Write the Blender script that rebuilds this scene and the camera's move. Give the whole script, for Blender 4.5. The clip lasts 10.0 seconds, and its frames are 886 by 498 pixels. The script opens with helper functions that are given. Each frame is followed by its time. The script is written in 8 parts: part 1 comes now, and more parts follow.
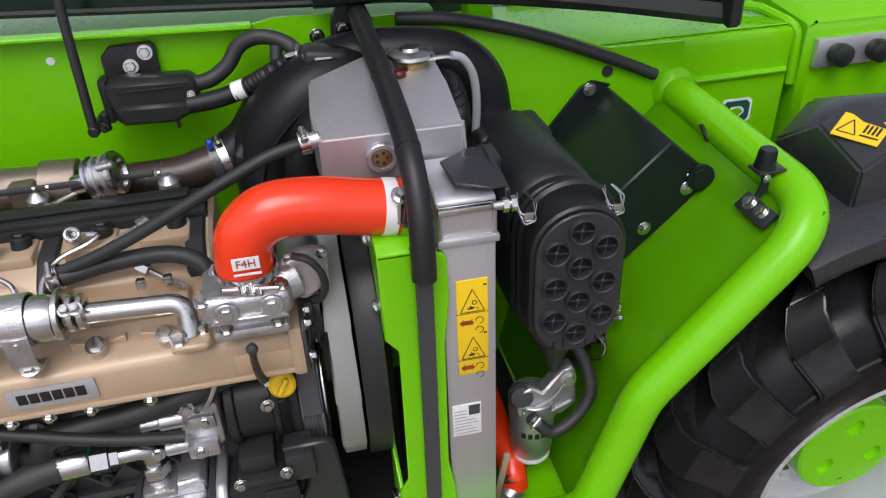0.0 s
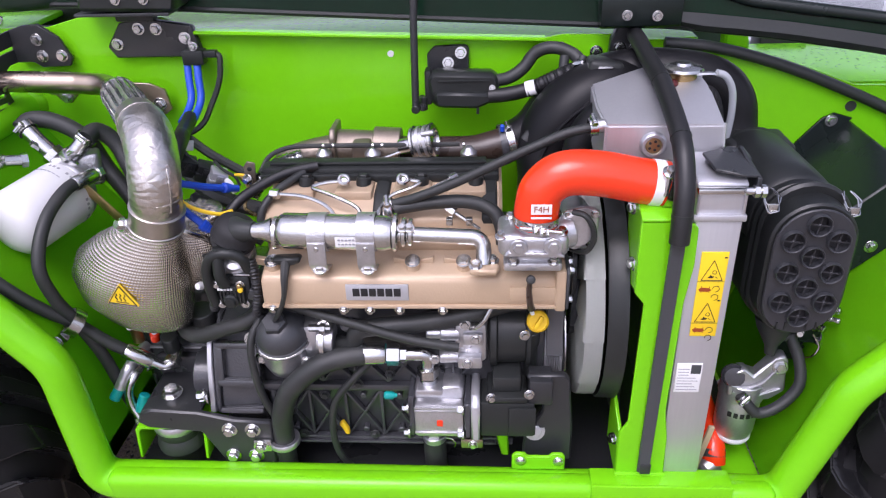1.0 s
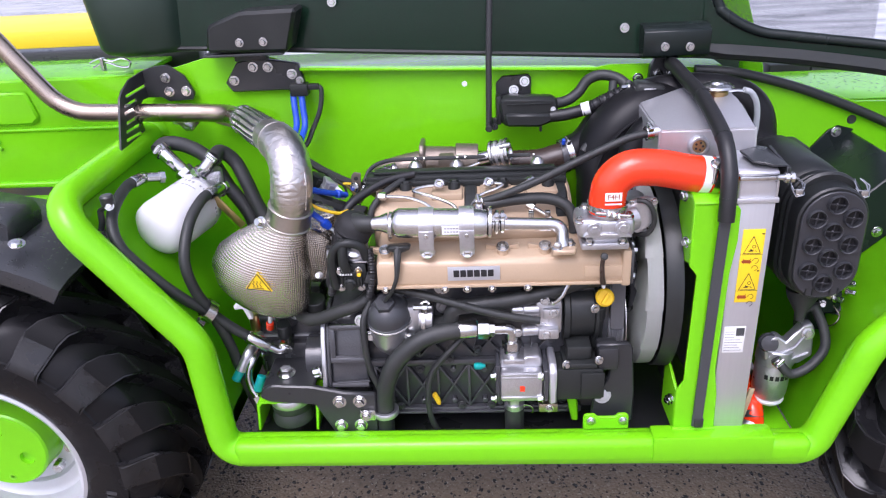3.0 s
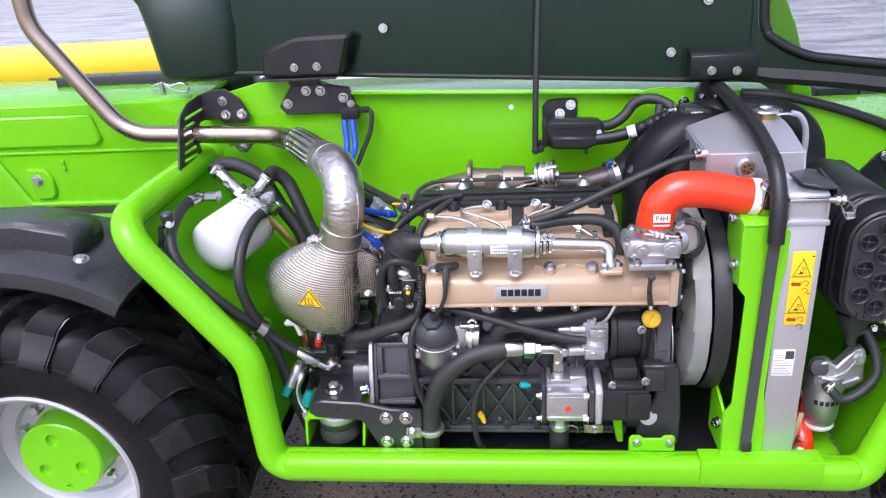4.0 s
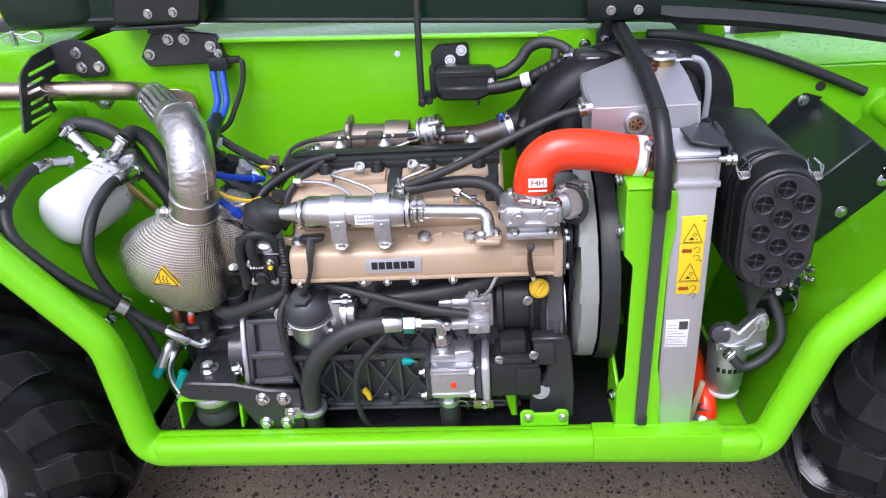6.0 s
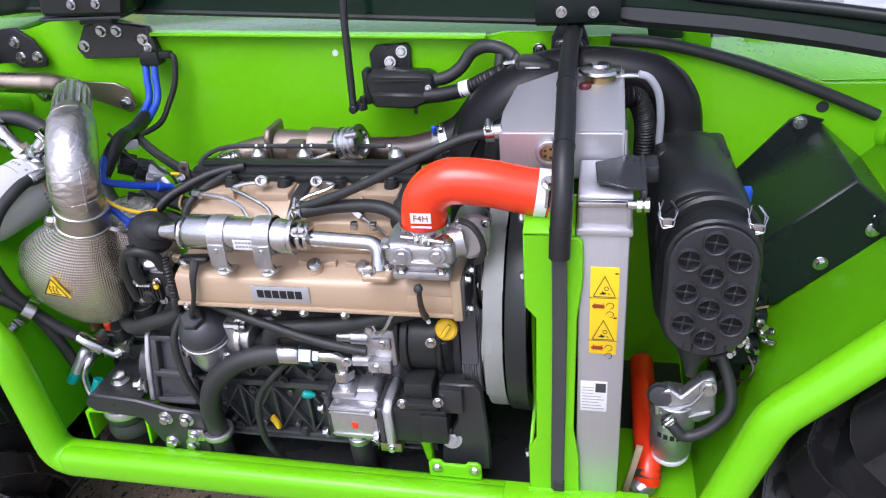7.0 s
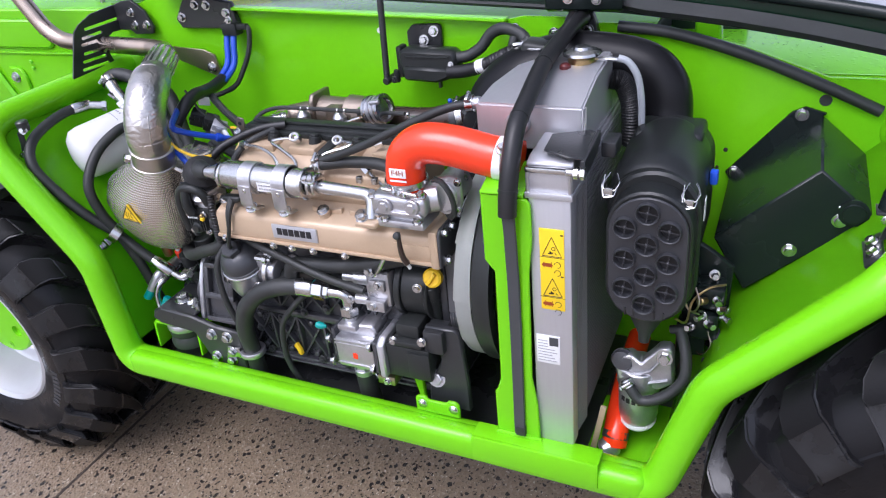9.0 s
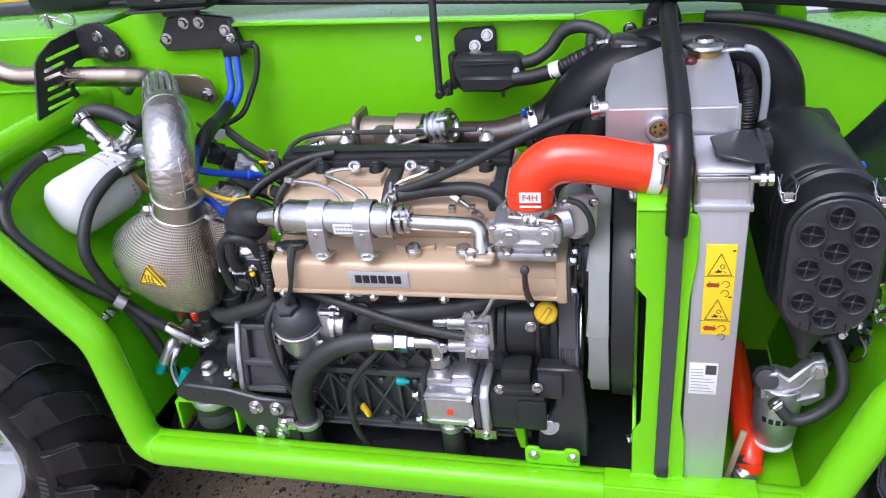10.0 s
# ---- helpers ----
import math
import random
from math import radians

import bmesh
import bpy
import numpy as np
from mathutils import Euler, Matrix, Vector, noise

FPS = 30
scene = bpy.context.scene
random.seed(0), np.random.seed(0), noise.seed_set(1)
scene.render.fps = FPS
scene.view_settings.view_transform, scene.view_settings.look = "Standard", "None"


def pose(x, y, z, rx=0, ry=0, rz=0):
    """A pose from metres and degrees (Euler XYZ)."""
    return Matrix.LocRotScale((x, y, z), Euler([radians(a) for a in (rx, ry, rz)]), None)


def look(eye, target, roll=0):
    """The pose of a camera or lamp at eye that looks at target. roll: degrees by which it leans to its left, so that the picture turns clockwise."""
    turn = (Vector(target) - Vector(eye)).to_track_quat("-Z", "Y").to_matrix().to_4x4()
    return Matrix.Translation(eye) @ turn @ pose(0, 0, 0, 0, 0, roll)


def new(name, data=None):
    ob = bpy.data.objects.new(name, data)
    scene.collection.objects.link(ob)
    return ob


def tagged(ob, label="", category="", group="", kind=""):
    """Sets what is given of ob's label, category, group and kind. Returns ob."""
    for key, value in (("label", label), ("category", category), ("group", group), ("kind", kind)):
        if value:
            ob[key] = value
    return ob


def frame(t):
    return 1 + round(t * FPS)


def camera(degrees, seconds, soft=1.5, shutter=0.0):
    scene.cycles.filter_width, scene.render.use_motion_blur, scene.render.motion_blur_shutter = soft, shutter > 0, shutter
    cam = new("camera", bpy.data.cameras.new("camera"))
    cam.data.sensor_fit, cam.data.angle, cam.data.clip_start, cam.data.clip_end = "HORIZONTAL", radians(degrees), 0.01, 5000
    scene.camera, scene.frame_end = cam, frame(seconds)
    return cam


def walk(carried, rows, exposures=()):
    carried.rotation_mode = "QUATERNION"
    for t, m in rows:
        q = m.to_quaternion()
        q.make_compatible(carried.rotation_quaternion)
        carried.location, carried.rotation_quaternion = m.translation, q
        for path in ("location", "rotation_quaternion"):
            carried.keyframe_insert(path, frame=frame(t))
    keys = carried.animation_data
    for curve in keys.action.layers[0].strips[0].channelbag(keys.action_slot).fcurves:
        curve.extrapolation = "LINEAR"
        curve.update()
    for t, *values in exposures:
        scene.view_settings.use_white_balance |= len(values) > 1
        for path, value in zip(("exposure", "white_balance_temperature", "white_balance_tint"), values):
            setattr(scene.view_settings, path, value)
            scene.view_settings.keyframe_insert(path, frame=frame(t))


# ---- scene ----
cam = camera(61.4, 10.0, soft=1.2)
PATH = [
    (0, (0.0757, -0.0383, 1.364), (0.4004, 1.6141, 0.285), -2.7),
    (0.2, (0.0086, -0.0609, 1.3907), (0.2534, 1.61, 0.3425), -1.2),
    (0.5, (-0.0409, -0.1359, 1.39), (-0.0321, 1.6343, 0.46), -1.9),
    (1, (-0.0687, -0.2746, 1.389), (-0.1955, 1.4702, 0.419), -2.1),
    (1.5, (-0.1059, -0.4027, 1.401), (-0.2626, 1.3447, 0.442), -3.3),
    (2, (-0.1664, -0.4624, 1.398), (-0.2805, 1.3117, 0.481), -3.7),
    (2.5, (-0.2061, -0.5113, 1.403), (-0.3031, 1.2839, 0.525), -3.3),
    (3, (-0.2206, -0.5375, 1.405), (-0.3258, 1.2722, 0.56), -3),
    (3.2, (-0.23, -0.544, 1.403), (-0.3525, 1.2787, 0.588), -3.2),
    (4.3, (-0.2433, -0.5663, 1.409), (-0.4484, 1.264, 0.629), -3.5),
    (4.5, (-0.2332, -0.5659, 1.405), (-0.3971, 1.2681, 0.623), -3.4),
    (5, (-0.2136, -0.5379, 1.405), (-0.3132, 1.2815, 0.58), -3),
    (6.3, (0.0095, -0.3621, 1.394), (-0.1681, 1.3865, 0.439), -5),
    (6.5, (0.0637, -0.3251, 1.385), (-0.1576, 1.431, 0.454), -4.8),
    (7, (0.2325, -0.2073, 1.395), (-0.181, 1.4784, 0.401), -5.2),
    (7.2, (0.309, -0.177, 1.386), (-0.183, 1.486, 0.39), -6.8),
    (7.5, (0.4206, -0.1758, 1.39), (-0.1433, 1.4362, 0.349), -6.2),
    (8, (0.6066, -0.2342, 1.392), (-0.0821, 1.3136, 0.328), -6.9),
    (8.5, (0.6233, -0.2933, 1.403), (-0.1749, 1.2487, 0.41), -7),
    (9, (0.5202, -0.2745, 1.396), (-0.2633, 1.2797, 0.412), -6.3),
    (9.2, (0.439, -0.241, 1.393), (-0.298, 1.346, 0.425), -6.6),
    (9.5, (0.2783, -0.2119, 1.393), (-0.3387, 1.4181, 0.411), -8.8),
    (10, (0.1261, -0.2304, 1.375), (-0.3594, 1.4403, 0.39), -7.2),
]
walk(cam, [(t, look(eye, target, roll)) for t, eye, target, roll in PATH],
     exposures=[(0, 0.0, 6300, 16), (0.5, 0.35, 6000, 20), (1.0, 0.55, 5950, 26), (3.0, 0.78, 5850, 25), (5.0, 0.78, 5800, 22), (7.0, 0.60, 5800, 20), (10.0, 0.62, 5750, 20)])

# ---- world and light ----
world = bpy.data.worlds.new("overcast_sky")
scene.world = world
world.use_nodes = True
wn, wl = world.node_tree.nodes, world.node_tree.links
wn.clear()
sky = wn.new("ShaderNodeTexSky")
sky.sky_type, sky.sun_disc = "NISHITA", False
sky.sun_elevation, sky.sun_rotation = radians(58), radians(200)
sky.air_density, sky.dust_density = 1.0, 4.0
grey = wn.new("ShaderNodeHueSaturation")
grey.inputs["Saturation"].default_value = 0.42
back = wn.new("ShaderNodeBackground")
back.inputs["Strength"].default_value = 0.17
wout = wn.new("ShaderNodeOutputWorld")
wl.new(sky.outputs[0], grey.inputs["Color"])
wl.new(grey.outputs[0], back.inputs["Color"])
wl.new(back.outputs[0], wout.inputs["Surface"])

sun_data = bpy.data.lights.new("sun", "SUN")
sun_data.energy, sun_data.angle, sun_data.color = 0.75, radians(40), (1.0, 0.98, 0.95)
sun = new("sun", sun_data)
sun.matrix_world = look((-0.8, -2.2, 5.0), (0, 0.8, 0.6))


# ---- materials ----
def surf(name, col, rough=0.5, metal=0.0, var=0.12, coarse=7.0, fine=160.0, bump=0.08, coat=0.0, dirt=None, dirt_amount=0.0, stretch=(1, 1, 1)):
    """A painted, cast or moulded surface: two scales of colour change, uneven gloss, fine relief, patches of dirt."""
    m = bpy.data.materials.new(name)
    m.use_nodes = True
    n, l = m.node_tree.nodes, m.node_tree.links
    b = n["Principled BSDF"]
    tc = n.new("ShaderNodeTexCoord")
    mp = n.new("ShaderNodeMapping")
    mp.inputs["Scale"].default_value = stretch
    l.new(tc.outputs["Object"], mp.inputs["Vector"])
    big = n.new("ShaderNodeTexNoise")
    big.inputs["Scale"].default_value, big.inputs["Detail"].default_value = coarse, 5
    small = n.new("ShaderNodeTexNoise")
    small.inputs["Scale"].default_value, small.inputs["Detail"].default_value = fine, 3
    for t in (big, small):
        l.new(mp.outputs[0], t.inputs["Vector"])
    mix = n.new("ShaderNodeMix")
    mix.data_type = "RGBA"
    lo = [max(0, c * (1 - var)) for c in col]
    hi = [min(1, c * (1 + var)) for c in col]
    mix.inputs[6].default_value, mix.inputs[7].default_value = (*lo, 1), (*hi, 1)
    avg = n.new("ShaderNodeMath")
    avg.operation = "MULTIPLY_ADD"
    avg.inputs[1].default_value, avg.inputs[2].default_value = 0.45, 0.0
    l.new(small.outputs[0], avg.inputs[0])
    add = n.new("ShaderNodeMath")
    add.operation = "MULTIPLY_ADD"
    add.inputs[1].default_value = 0.6
    l.new(big.outputs[0], add.inputs[0])
    l.new(avg.outputs[0], add.inputs[2])
    l.new(add.outputs[0], mix.inputs[0])
    colour = mix.outputs[2]
    if dirt:
        ramp = n.new("ShaderNodeMapRange")
        ramp.inputs[1].default_value, ramp.inputs[2].default_value = 0.62 - 0.25 * dirt_amount, 0.72
        ramp.inputs[4].default_value = dirt_amount
        l.new(big.outputs[0], ramp.inputs[0])
        dm = n.new("ShaderNodeMix")
        dm.data_type = "RGBA"
        dm.inputs[7].default_value = (*dirt, 1)
        l.new(ramp.outputs[0], dm.inputs[0])
        l.new(colour, dm.inputs[6])
        colour = dm.outputs[2]
    l.new(colour, b.inputs["Base Color"])
    rr = n.new("ShaderNodeMapRange")
    rr.inputs[3].default_value, rr.inputs[4].default_value = max(0.03, rough - 0.1), min(1, rough + 0.1)
    l.new(big.outputs[0], rr.inputs[0])
    l.new(rr.outputs[0], b.inputs["Roughness"])
    b.inputs["Metallic"].default_value = metal
    b.inputs["Coat Weight"].default_value = coat
    b.inputs["Coat Roughness"].default_value = 0.06
    bp = n.new("ShaderNodeBump")
    bp.inputs["Strength"].default_value, bp.inputs["Distance"].default_value = bump, 0.002
    l.new(small.outputs[0], bp.inputs["Height"])
    l.new(bp.outputs[0], b.inputs["Normal"])
    return m


def relief(m, tex, strength, distance, second=None):
    """Adds a second relief to a surf() material, from a texture node's output socket."""
    n, l = m.node_tree.nodes, m.node_tree.links
    bp = n.new("ShaderNodeBump")
    bp.inputs["Strength"].default_value, bp.inputs["Distance"].default_value = strength, distance
    l.new(tex, bp.inputs["Height"])
    old = [k for k in n if k.type == "BUMP" and k != bp][0]
    l.new(old.outputs[0], bp.inputs["Normal"])
    l.new(bp.outputs[0], n["Principled BSDF"].inputs["Normal"])


def coords(m, scale=(1, 1, 1), rot=(0, 0, 0)):
    n, l = m.node_tree.nodes, m.node_tree.links
    tc = n.new("ShaderNodeTexCoord")
    mp = n.new("ShaderNodeMapping")
    mp.inputs["Scale"].default_value = scale
    mp.inputs["Rotation"].default_value = [radians(a) for a in rot]
    l.new(tc.outputs["Object"], mp.inputs["Vector"])
    return mp.outputs[0]


GREEN = surf("lime_green_paint", (0.165, 0.56, 0.0), 0.22, 0, 0.07, 3.5, 420, 0.05, 0.10, (0.13, 0.44, 0.005), 0.25)
GREEN.node_tree.nodes["Principled BSDF"].inputs["Specular IOR Level"].default_value = 0.40
GREEN.node_tree.nodes["Principled BSDF"].inputs["Specular IOR Level"].default_value = 0.30
GREEN_DULL = surf("lime_green_paint_dull", (0.165, 0.54, 0.0), 0.42, 0, 0.10, 5, 300, 0.08, 0.0, (0.08, 0.30, 0.02), 0.4)
BLACK = surf("black_painted_metal", (0.025, 0.026, 0.028), 0.30, 0, 0.3, 9, 220, 0.12, 0, (0.04, 0.039, 0.037), 0.30)
CAST_BLACK = surf("black_cast_iron", (0.043, 0.044, 0.049), 0.24, 0, 0.3, 14, 260, 0.30, 0.30, (0.03, 0.029, 0.028), 0.4)
PLASTIC = surf("black_moulded_plastic", (0.019, 0.021, 0.0205), 0.36, 0, 0.25, 12, 500, 0.10, 0, (0.035, 0.035, 0.035), 0.3)
PLASTIC.node_tree.nodes["Principled BSDF"].inputs["Specular IOR Level"].default_value = 0.32
RUBBER = surf("black_rubber", (0.022, 0.024, 0.0235), 0.52, 0, 0.25, 15, 380, 0.12, 0, (0.06, 0.058, 0.055), 0.4)
DUCT = surf("black_moulded_duct", (0.008, 0.008, 0.009), 0.36, 0, 0.25, 15, 380, 0.10, 0, (0.020, 0.020, 0.020), 0.3)
TYRE = surf("tyre_rubber", (0.008, 0.008, 0.009), 0.24, 0, 0.3, 9, 240, 0.15, 0, (0.022, 0.021, 0.020), 0.3)
TYRE.node_tree.nodes["Principled BSDF"].inputs["Specular IOR Level"].default_value = 0.18
for link in [k for k in TYRE.node_tree.links if k.to_socket.name == "Roughness"]:
    wetmap = link.from_node
    wetmap.inputs[1].default_value, wetmap.inputs[2].default_value, wetmap.inputs[3].default_value, wetmap.inputs[4].default_value = 0.40, 0.60, 0.10, 0.62
LUG = surf("scuffed_tread_rubber", (0.009, 0.009, 0.010), 0.24, 0, 0.4, 17, 190, 0.12, 0, (0.030, 0.030, 0.030), 0.25)
LUG.node_tree.nodes["Principled BSDF"].inputs["Specular IOR Level"].default_value = 0.42
for link in [k for k in LUG.node_tree.links if k.to_socket.name == "Roughness"]:
    wetmap = link.from_node
    wetmap.inputs[1].default_value, wetmap.inputs[2].default_value, wetmap.inputs[3].default_value, wetmap.inputs[4].default_value = 0.46, 0.55, 0.08, 0.46
# green in this base stands in for the bay's reflection in the gloss
HOODIN = surf("dark_hood_lining", (0.008, 0.032, 0.017), 0.14, 0, 0.2, 3, 300, 0.05, 0.35)
HOODIN.node_tree.nodes["Principled BSDF"].inputs["Specular IOR Level"].default_value = 0.40
HOODBLACK = surf("wet_black_hood_moulding", (0.010, 0.015, 0.014), 0.26, 0, 0.2, 8, 300, 0.06)
HOODBLACK.node_tree.nodes["Principled BSDF"].inputs["Specular IOR Level"].default_value = 0.30
# darker, duller version of the lug rubber for the lug tops
TREAD = surf("matt_dark_tread_rubber", (0.0065, 0.0065, 0.007), 0.50, 0, 0.4, 17, 190, 0.16, 0, (0.013, 0.013, 0.0125), 0.25)
TREAD.node_tree.nodes["Principled BSDF"].inputs["Specular IOR Level"].default_value = 0.14
SKIRT = surf("dark_green_skirt", (0.014, 0.030, 0.020), 0.42, 0, 0.2, 3, 300, 0.05)
BROWNPIPE = surf("brown_black_pipe", (0.040, 0.026, 0.020), 0.28, 0, 0.3, 14, 260, 0.12)
ACBLACK = surf("black_air_cleaner_plastic", (0.010, 0.0115, 0.0115), 0.42, 0, 0.25, 12, 500, 0.10, 0, (0.025, 0.025, 0.025), 0.3)
HOTMETAL = surf("dull_heat_tinted_casting", (0.26, 0.22, 0.18), 0.46, 0.85, 0.25, 14, 260, 0.25, 0, (0.16, 0.13, 0.11), 0.4)
DUCT.node_tree.nodes["Principled BSDF"].inputs["Specular IOR Level"].default_value = 0.20
TAPE = surf("black_cloth_tape", (0.012, 0.012, 0.013), 0.70, 0, 0.3, 16, 420, 0.30)
COLLAR = surf("bright_stainless_band", (0.50, 0.47, 0.435), 0.34, 1.0, 0.12, 9, 160, 0.06, 0, (0.42, 0.36, 0.29), 0.4)
GROOVED = surf("grey_machined_iron", (0.42, 0.42, 0.44), 0.32, 0.6, 0.2, 12, 260, 0.10)
BELT = surf("worn_belt_rubber", (0.10, 0.10, 0.105), 0.48, 0, 0.2, 12, 300, 0.10)
GREYRUB = surf("dull_grey_rubber", (0.050, 0.052, 0.056), 0.55, 0, 0.2, 9, 300, 0.12)
ACFACE = surf("charcoal_intake_plastic", (0.028, 0.029, 0.033), 0.40, 0, 0.2, 12, 500, 0.10)
MAROON = surf("dark_red_plastic", (0.09, 0.012, 0.012), 0.35, 0, 0.1, 12, 260, 0.05)
GOLD = surf("gold_engine_paint", (0.49, 0.365, 0.245), 0.36, 0.15, 0.10, 8, 350, 0.12, 0, (0.42, 0.30, 0.18), 0.3)
ALU = surf("raw_cast_aluminium", (0.54, 0.54, 0.56), 0.31, 0.85, 0.22, 26, 320, 0.35, 0, (0.24, 0.24, 0.25), 0.5)
ALU_SHEET = surf("brushed_aluminium_sheet", (0.56, 0.56, 0.585), 0.40, 0.70, 0.10, 4, 200, 0.10, 0, (0.45, 0.45, 0.46), 0.4, (1, 1, 0.08))
STEEL = surf("bright_zinc_steel", (0.55, 0.55, 0.545), 0.22, 1.0, 0.2, 30, 200, 0.10)
INOX = surf("stainless_tube", (0.44, 0.365, 0.30), 0.28, 1.0, 0.12, 6, 120, 0.06, 0, (0.40, 0.31, 0.22), 0.6)
FOIL = surf("crinkled_heat_foil", (0.60, 0.57, 0.54), 0.33, 1.0, 0.16, 16, 90, 0.5, 0, (0.36, 0.31, 0.27), 0.5)
RED = surf("red_silicone", (0.85, 0.045, 0.006), 0.22, 0, 0.08, 8, 300, 0.05, 0.25)
WHITE = surf("white_painted_can", (0.68, 0.68, 0.69), 0.35, 0, 0.05, 6, 200, 0.04, 0, (0.6, 0.6, 0.58), 0.3)
FANWHITE = surf("offwhite_nylon", (0.48, 0.50, 0.465), 0.40, 0, 0.08, 6, 200, 0.06)
RIM = surf("grey_wheel_paint", (0.50, 0.51, 0.53), 0.30, 0.35, 0.08, 6, 240, 0.05, 0.2, (0.34, 0.33, 0.31), 0.3)
YELLOW = surf("yellow_plastic", (0.85, 0.55, 0.01), 0.42, 0, 0.06, 9, 200, 0.04)
YELLOW_PAINT = surf("yellow_paint", (0.86, 0.66, 0.02), 0.35, 0, 0.08, 4, 200, 0.05)
STICKER = surf("yellow_warning_film", (0.88, 0.60, 0.01), 0.35, 0, 0.04, 9, 300, 0.02)
PAPER = surf("white_label_film", (0.74, 0.74, 0.74), 0.4, 0, 0.04, 20, 300, 0.02)
SILVERFILM = surf("silver_badge_film", (0.52, 0.53, 0.56), 0.35, 0.5, 0.06, 20, 300, 0.02)
GREYINK = surf("grey_print", (0.30, 0.30, 0.32), 0.5, 0, 0.1, 9, 200, 0.02)
# print black, also painted into bores and a hole as their shade
INK_AND_DARK = surf("black_print_and_bore_dark", (0.012, 0.012, 0.014), 0.5, 0, 0.1, 9, 200, 0.02)
REDINK = surf("red_brown_print", (0.28, 0.05, 0.01), 0.5, 0, 0.1, 9, 200, 0.02)
TEAL = surf("teal_plastic_cap", (0.0, 0.28, 0.26), 0.4, 0, 0.08, 9, 200, 0.03)
BLUE = surf("blue_hose", (0.015, 0.07, 0.50), 0.4, 0, 0.1, 9, 200, 0.03)
BRASS = surf("brass_fitting", (0.50, 0.36, 0.17), 0.3, 1.0, 0.1, 12, 200, 0.05)
LOGO_GREEN = surf("dark_green_print", (0.01, 0.10, 0.06), 0.4, 0, 0.05, 9, 200, 0.02)
WHITEFILM = surf("white_print", (0.80, 0.80, 0.80), 0.4, 0, 0.03, 9, 200, 0.02)
SHEATH = surf("corrugated_loom", (0.010, 0.010, 0.011), 0.45, 0, 0.3, 12, 300, 0.1)
CLEAR = surf("milky_clear_tube", (0.55, 0.58, 0.62), 0.18, 0, 0.05, 9, 200, 0.02)
CLEAR.node_tree.nodes["Principled BSDF"].inputs["Transmission Weight"].default_value = 0.35
WETGREEN = surf("wet_green_paint", (0.15, 0.52, 0.005), 0.18, 0, 0.07, 4, 300, 0.03, 0.28)
FINS = surf("radiator_fins", (0.27, 0.27, 0.28), 0.45, 0.4, 0.2, 9, 200, 0.1)
DARKGREY = surf("charcoal_plastic", (0.040, 0.042, 0.046), 0.33, 0, 0.25, 8, 260, 0.10, 0, (0.10, 0.10, 0.10), 0.3)

BANDGREY = surf("grey_moulded_trim", (0.060, 0.064, 0.064), 0.34, 0, 0.12, 8, 260, 0.06, 0, (0.08, 0.08, 0.085), 0.3)

# embossed heat shield sheet: rows of small dimples
GUARDWET = surf("rain_beaded_charcoal_plastic", (0.032, 0.034, 0.037), 0.24, 0, 0.25, 8, 260, 0.10, 0, (0.055, 0.055, 0.057), 0.3)
bead = GUARDWET.node_tree.nodes.new("ShaderNodeTexVoronoi")
bead.inputs["Scale"].default_value = 120
GUARDWET.node_tree.links.new(coords(GUARDWET), bead.inputs["Vector"])
dome = GUARDWET.node_tree.nodes.new("ShaderNodeMapRange")
dome.inputs[1].default_value, dome.inputs[2].default_value, dome.inputs[3].default_value, dome.inputs[4].default_value = 0.02, 0.20, 1.0, 0.0
GUARDWET.node_tree.links.new(bead.outputs["Distance"], dome.inputs[0])
relief(GUARDWET, dome.outputs[0], 0.7, 0.0022)
MESHMETAL = surf("embossed_heat_shield", (0.60, 0.56, 0.50), 0.24, 1.0, 0.10, 6, 200, 0.05, 0, (0.40, 0.33, 0.25), 0.4)
nn, ll = MESHMETAL.node_tree.nodes, MESHMETAL.node_tree.links
dim = nn.new("ShaderNodeTexVoronoi")
dim.voronoi_dimensions = "2D"
dim.inputs["Scale"].default_value, dim.inputs["Randomness"].default_value = 1.0, 0.0
wrap = nn.new("ShaderNodeUVMap")
wrap.uv_map = "wrap"
ll.new(wrap.outputs[0], dim.inputs["Vector"])
relief(MESHMETAL, dim.outputs["Distance"], 0.60, 0.0026)
nn, ll = FOIL.node_tree.nodes, FOIL.node_tree.links
crk = nn.new("ShaderNodeTexVoronoi")
crk.feature = "DISTANCE_TO_EDGE"
crk.inputs["Scale"].default_value = 34
cw = nn.new("ShaderNodeTexNoise")
cw.inputs["Scale"].default_value = 24
ll.new(coords(FOIL), cw.inputs["Vector"])
cadd = nn.new("ShaderNodeVectorMath")
cadd.operation = "MULTIPLY_ADD"
cadd.inputs[1].default_value = (0.05, 0.05, 0.05)
ll.new(cw.outputs["Color"], cadd.inputs[0])
ll.new(coords(FOIL, (1, 1, 2.2)), cadd.inputs[2])
ll.new(cadd.outputs[0], crk.inputs["Vector"])
relief(FOIL, crk.outputs["Distance"], 0.30, 0.006)
# braided flexible exhaust section
BRAID = surf("steel_braid", (0.58, 0.56, 0.52), 0.3, 1.0, 0.1, 9, 200, 0.05)
nn, ll = BRAID.node_tree.nodes, BRAID.node_tree.links
br = nn.new("ShaderNodeTexWave")
br.inputs["Scale"].default_value, br.inputs["Distortion"].default_value = 70, 3
ll.new(coords(BRAID, (1, 1, 1), (20, 40, 30)), br.inputs["Vector"])
relief(BRAID, br.outputs["Fac"], 1.0, 0.004)
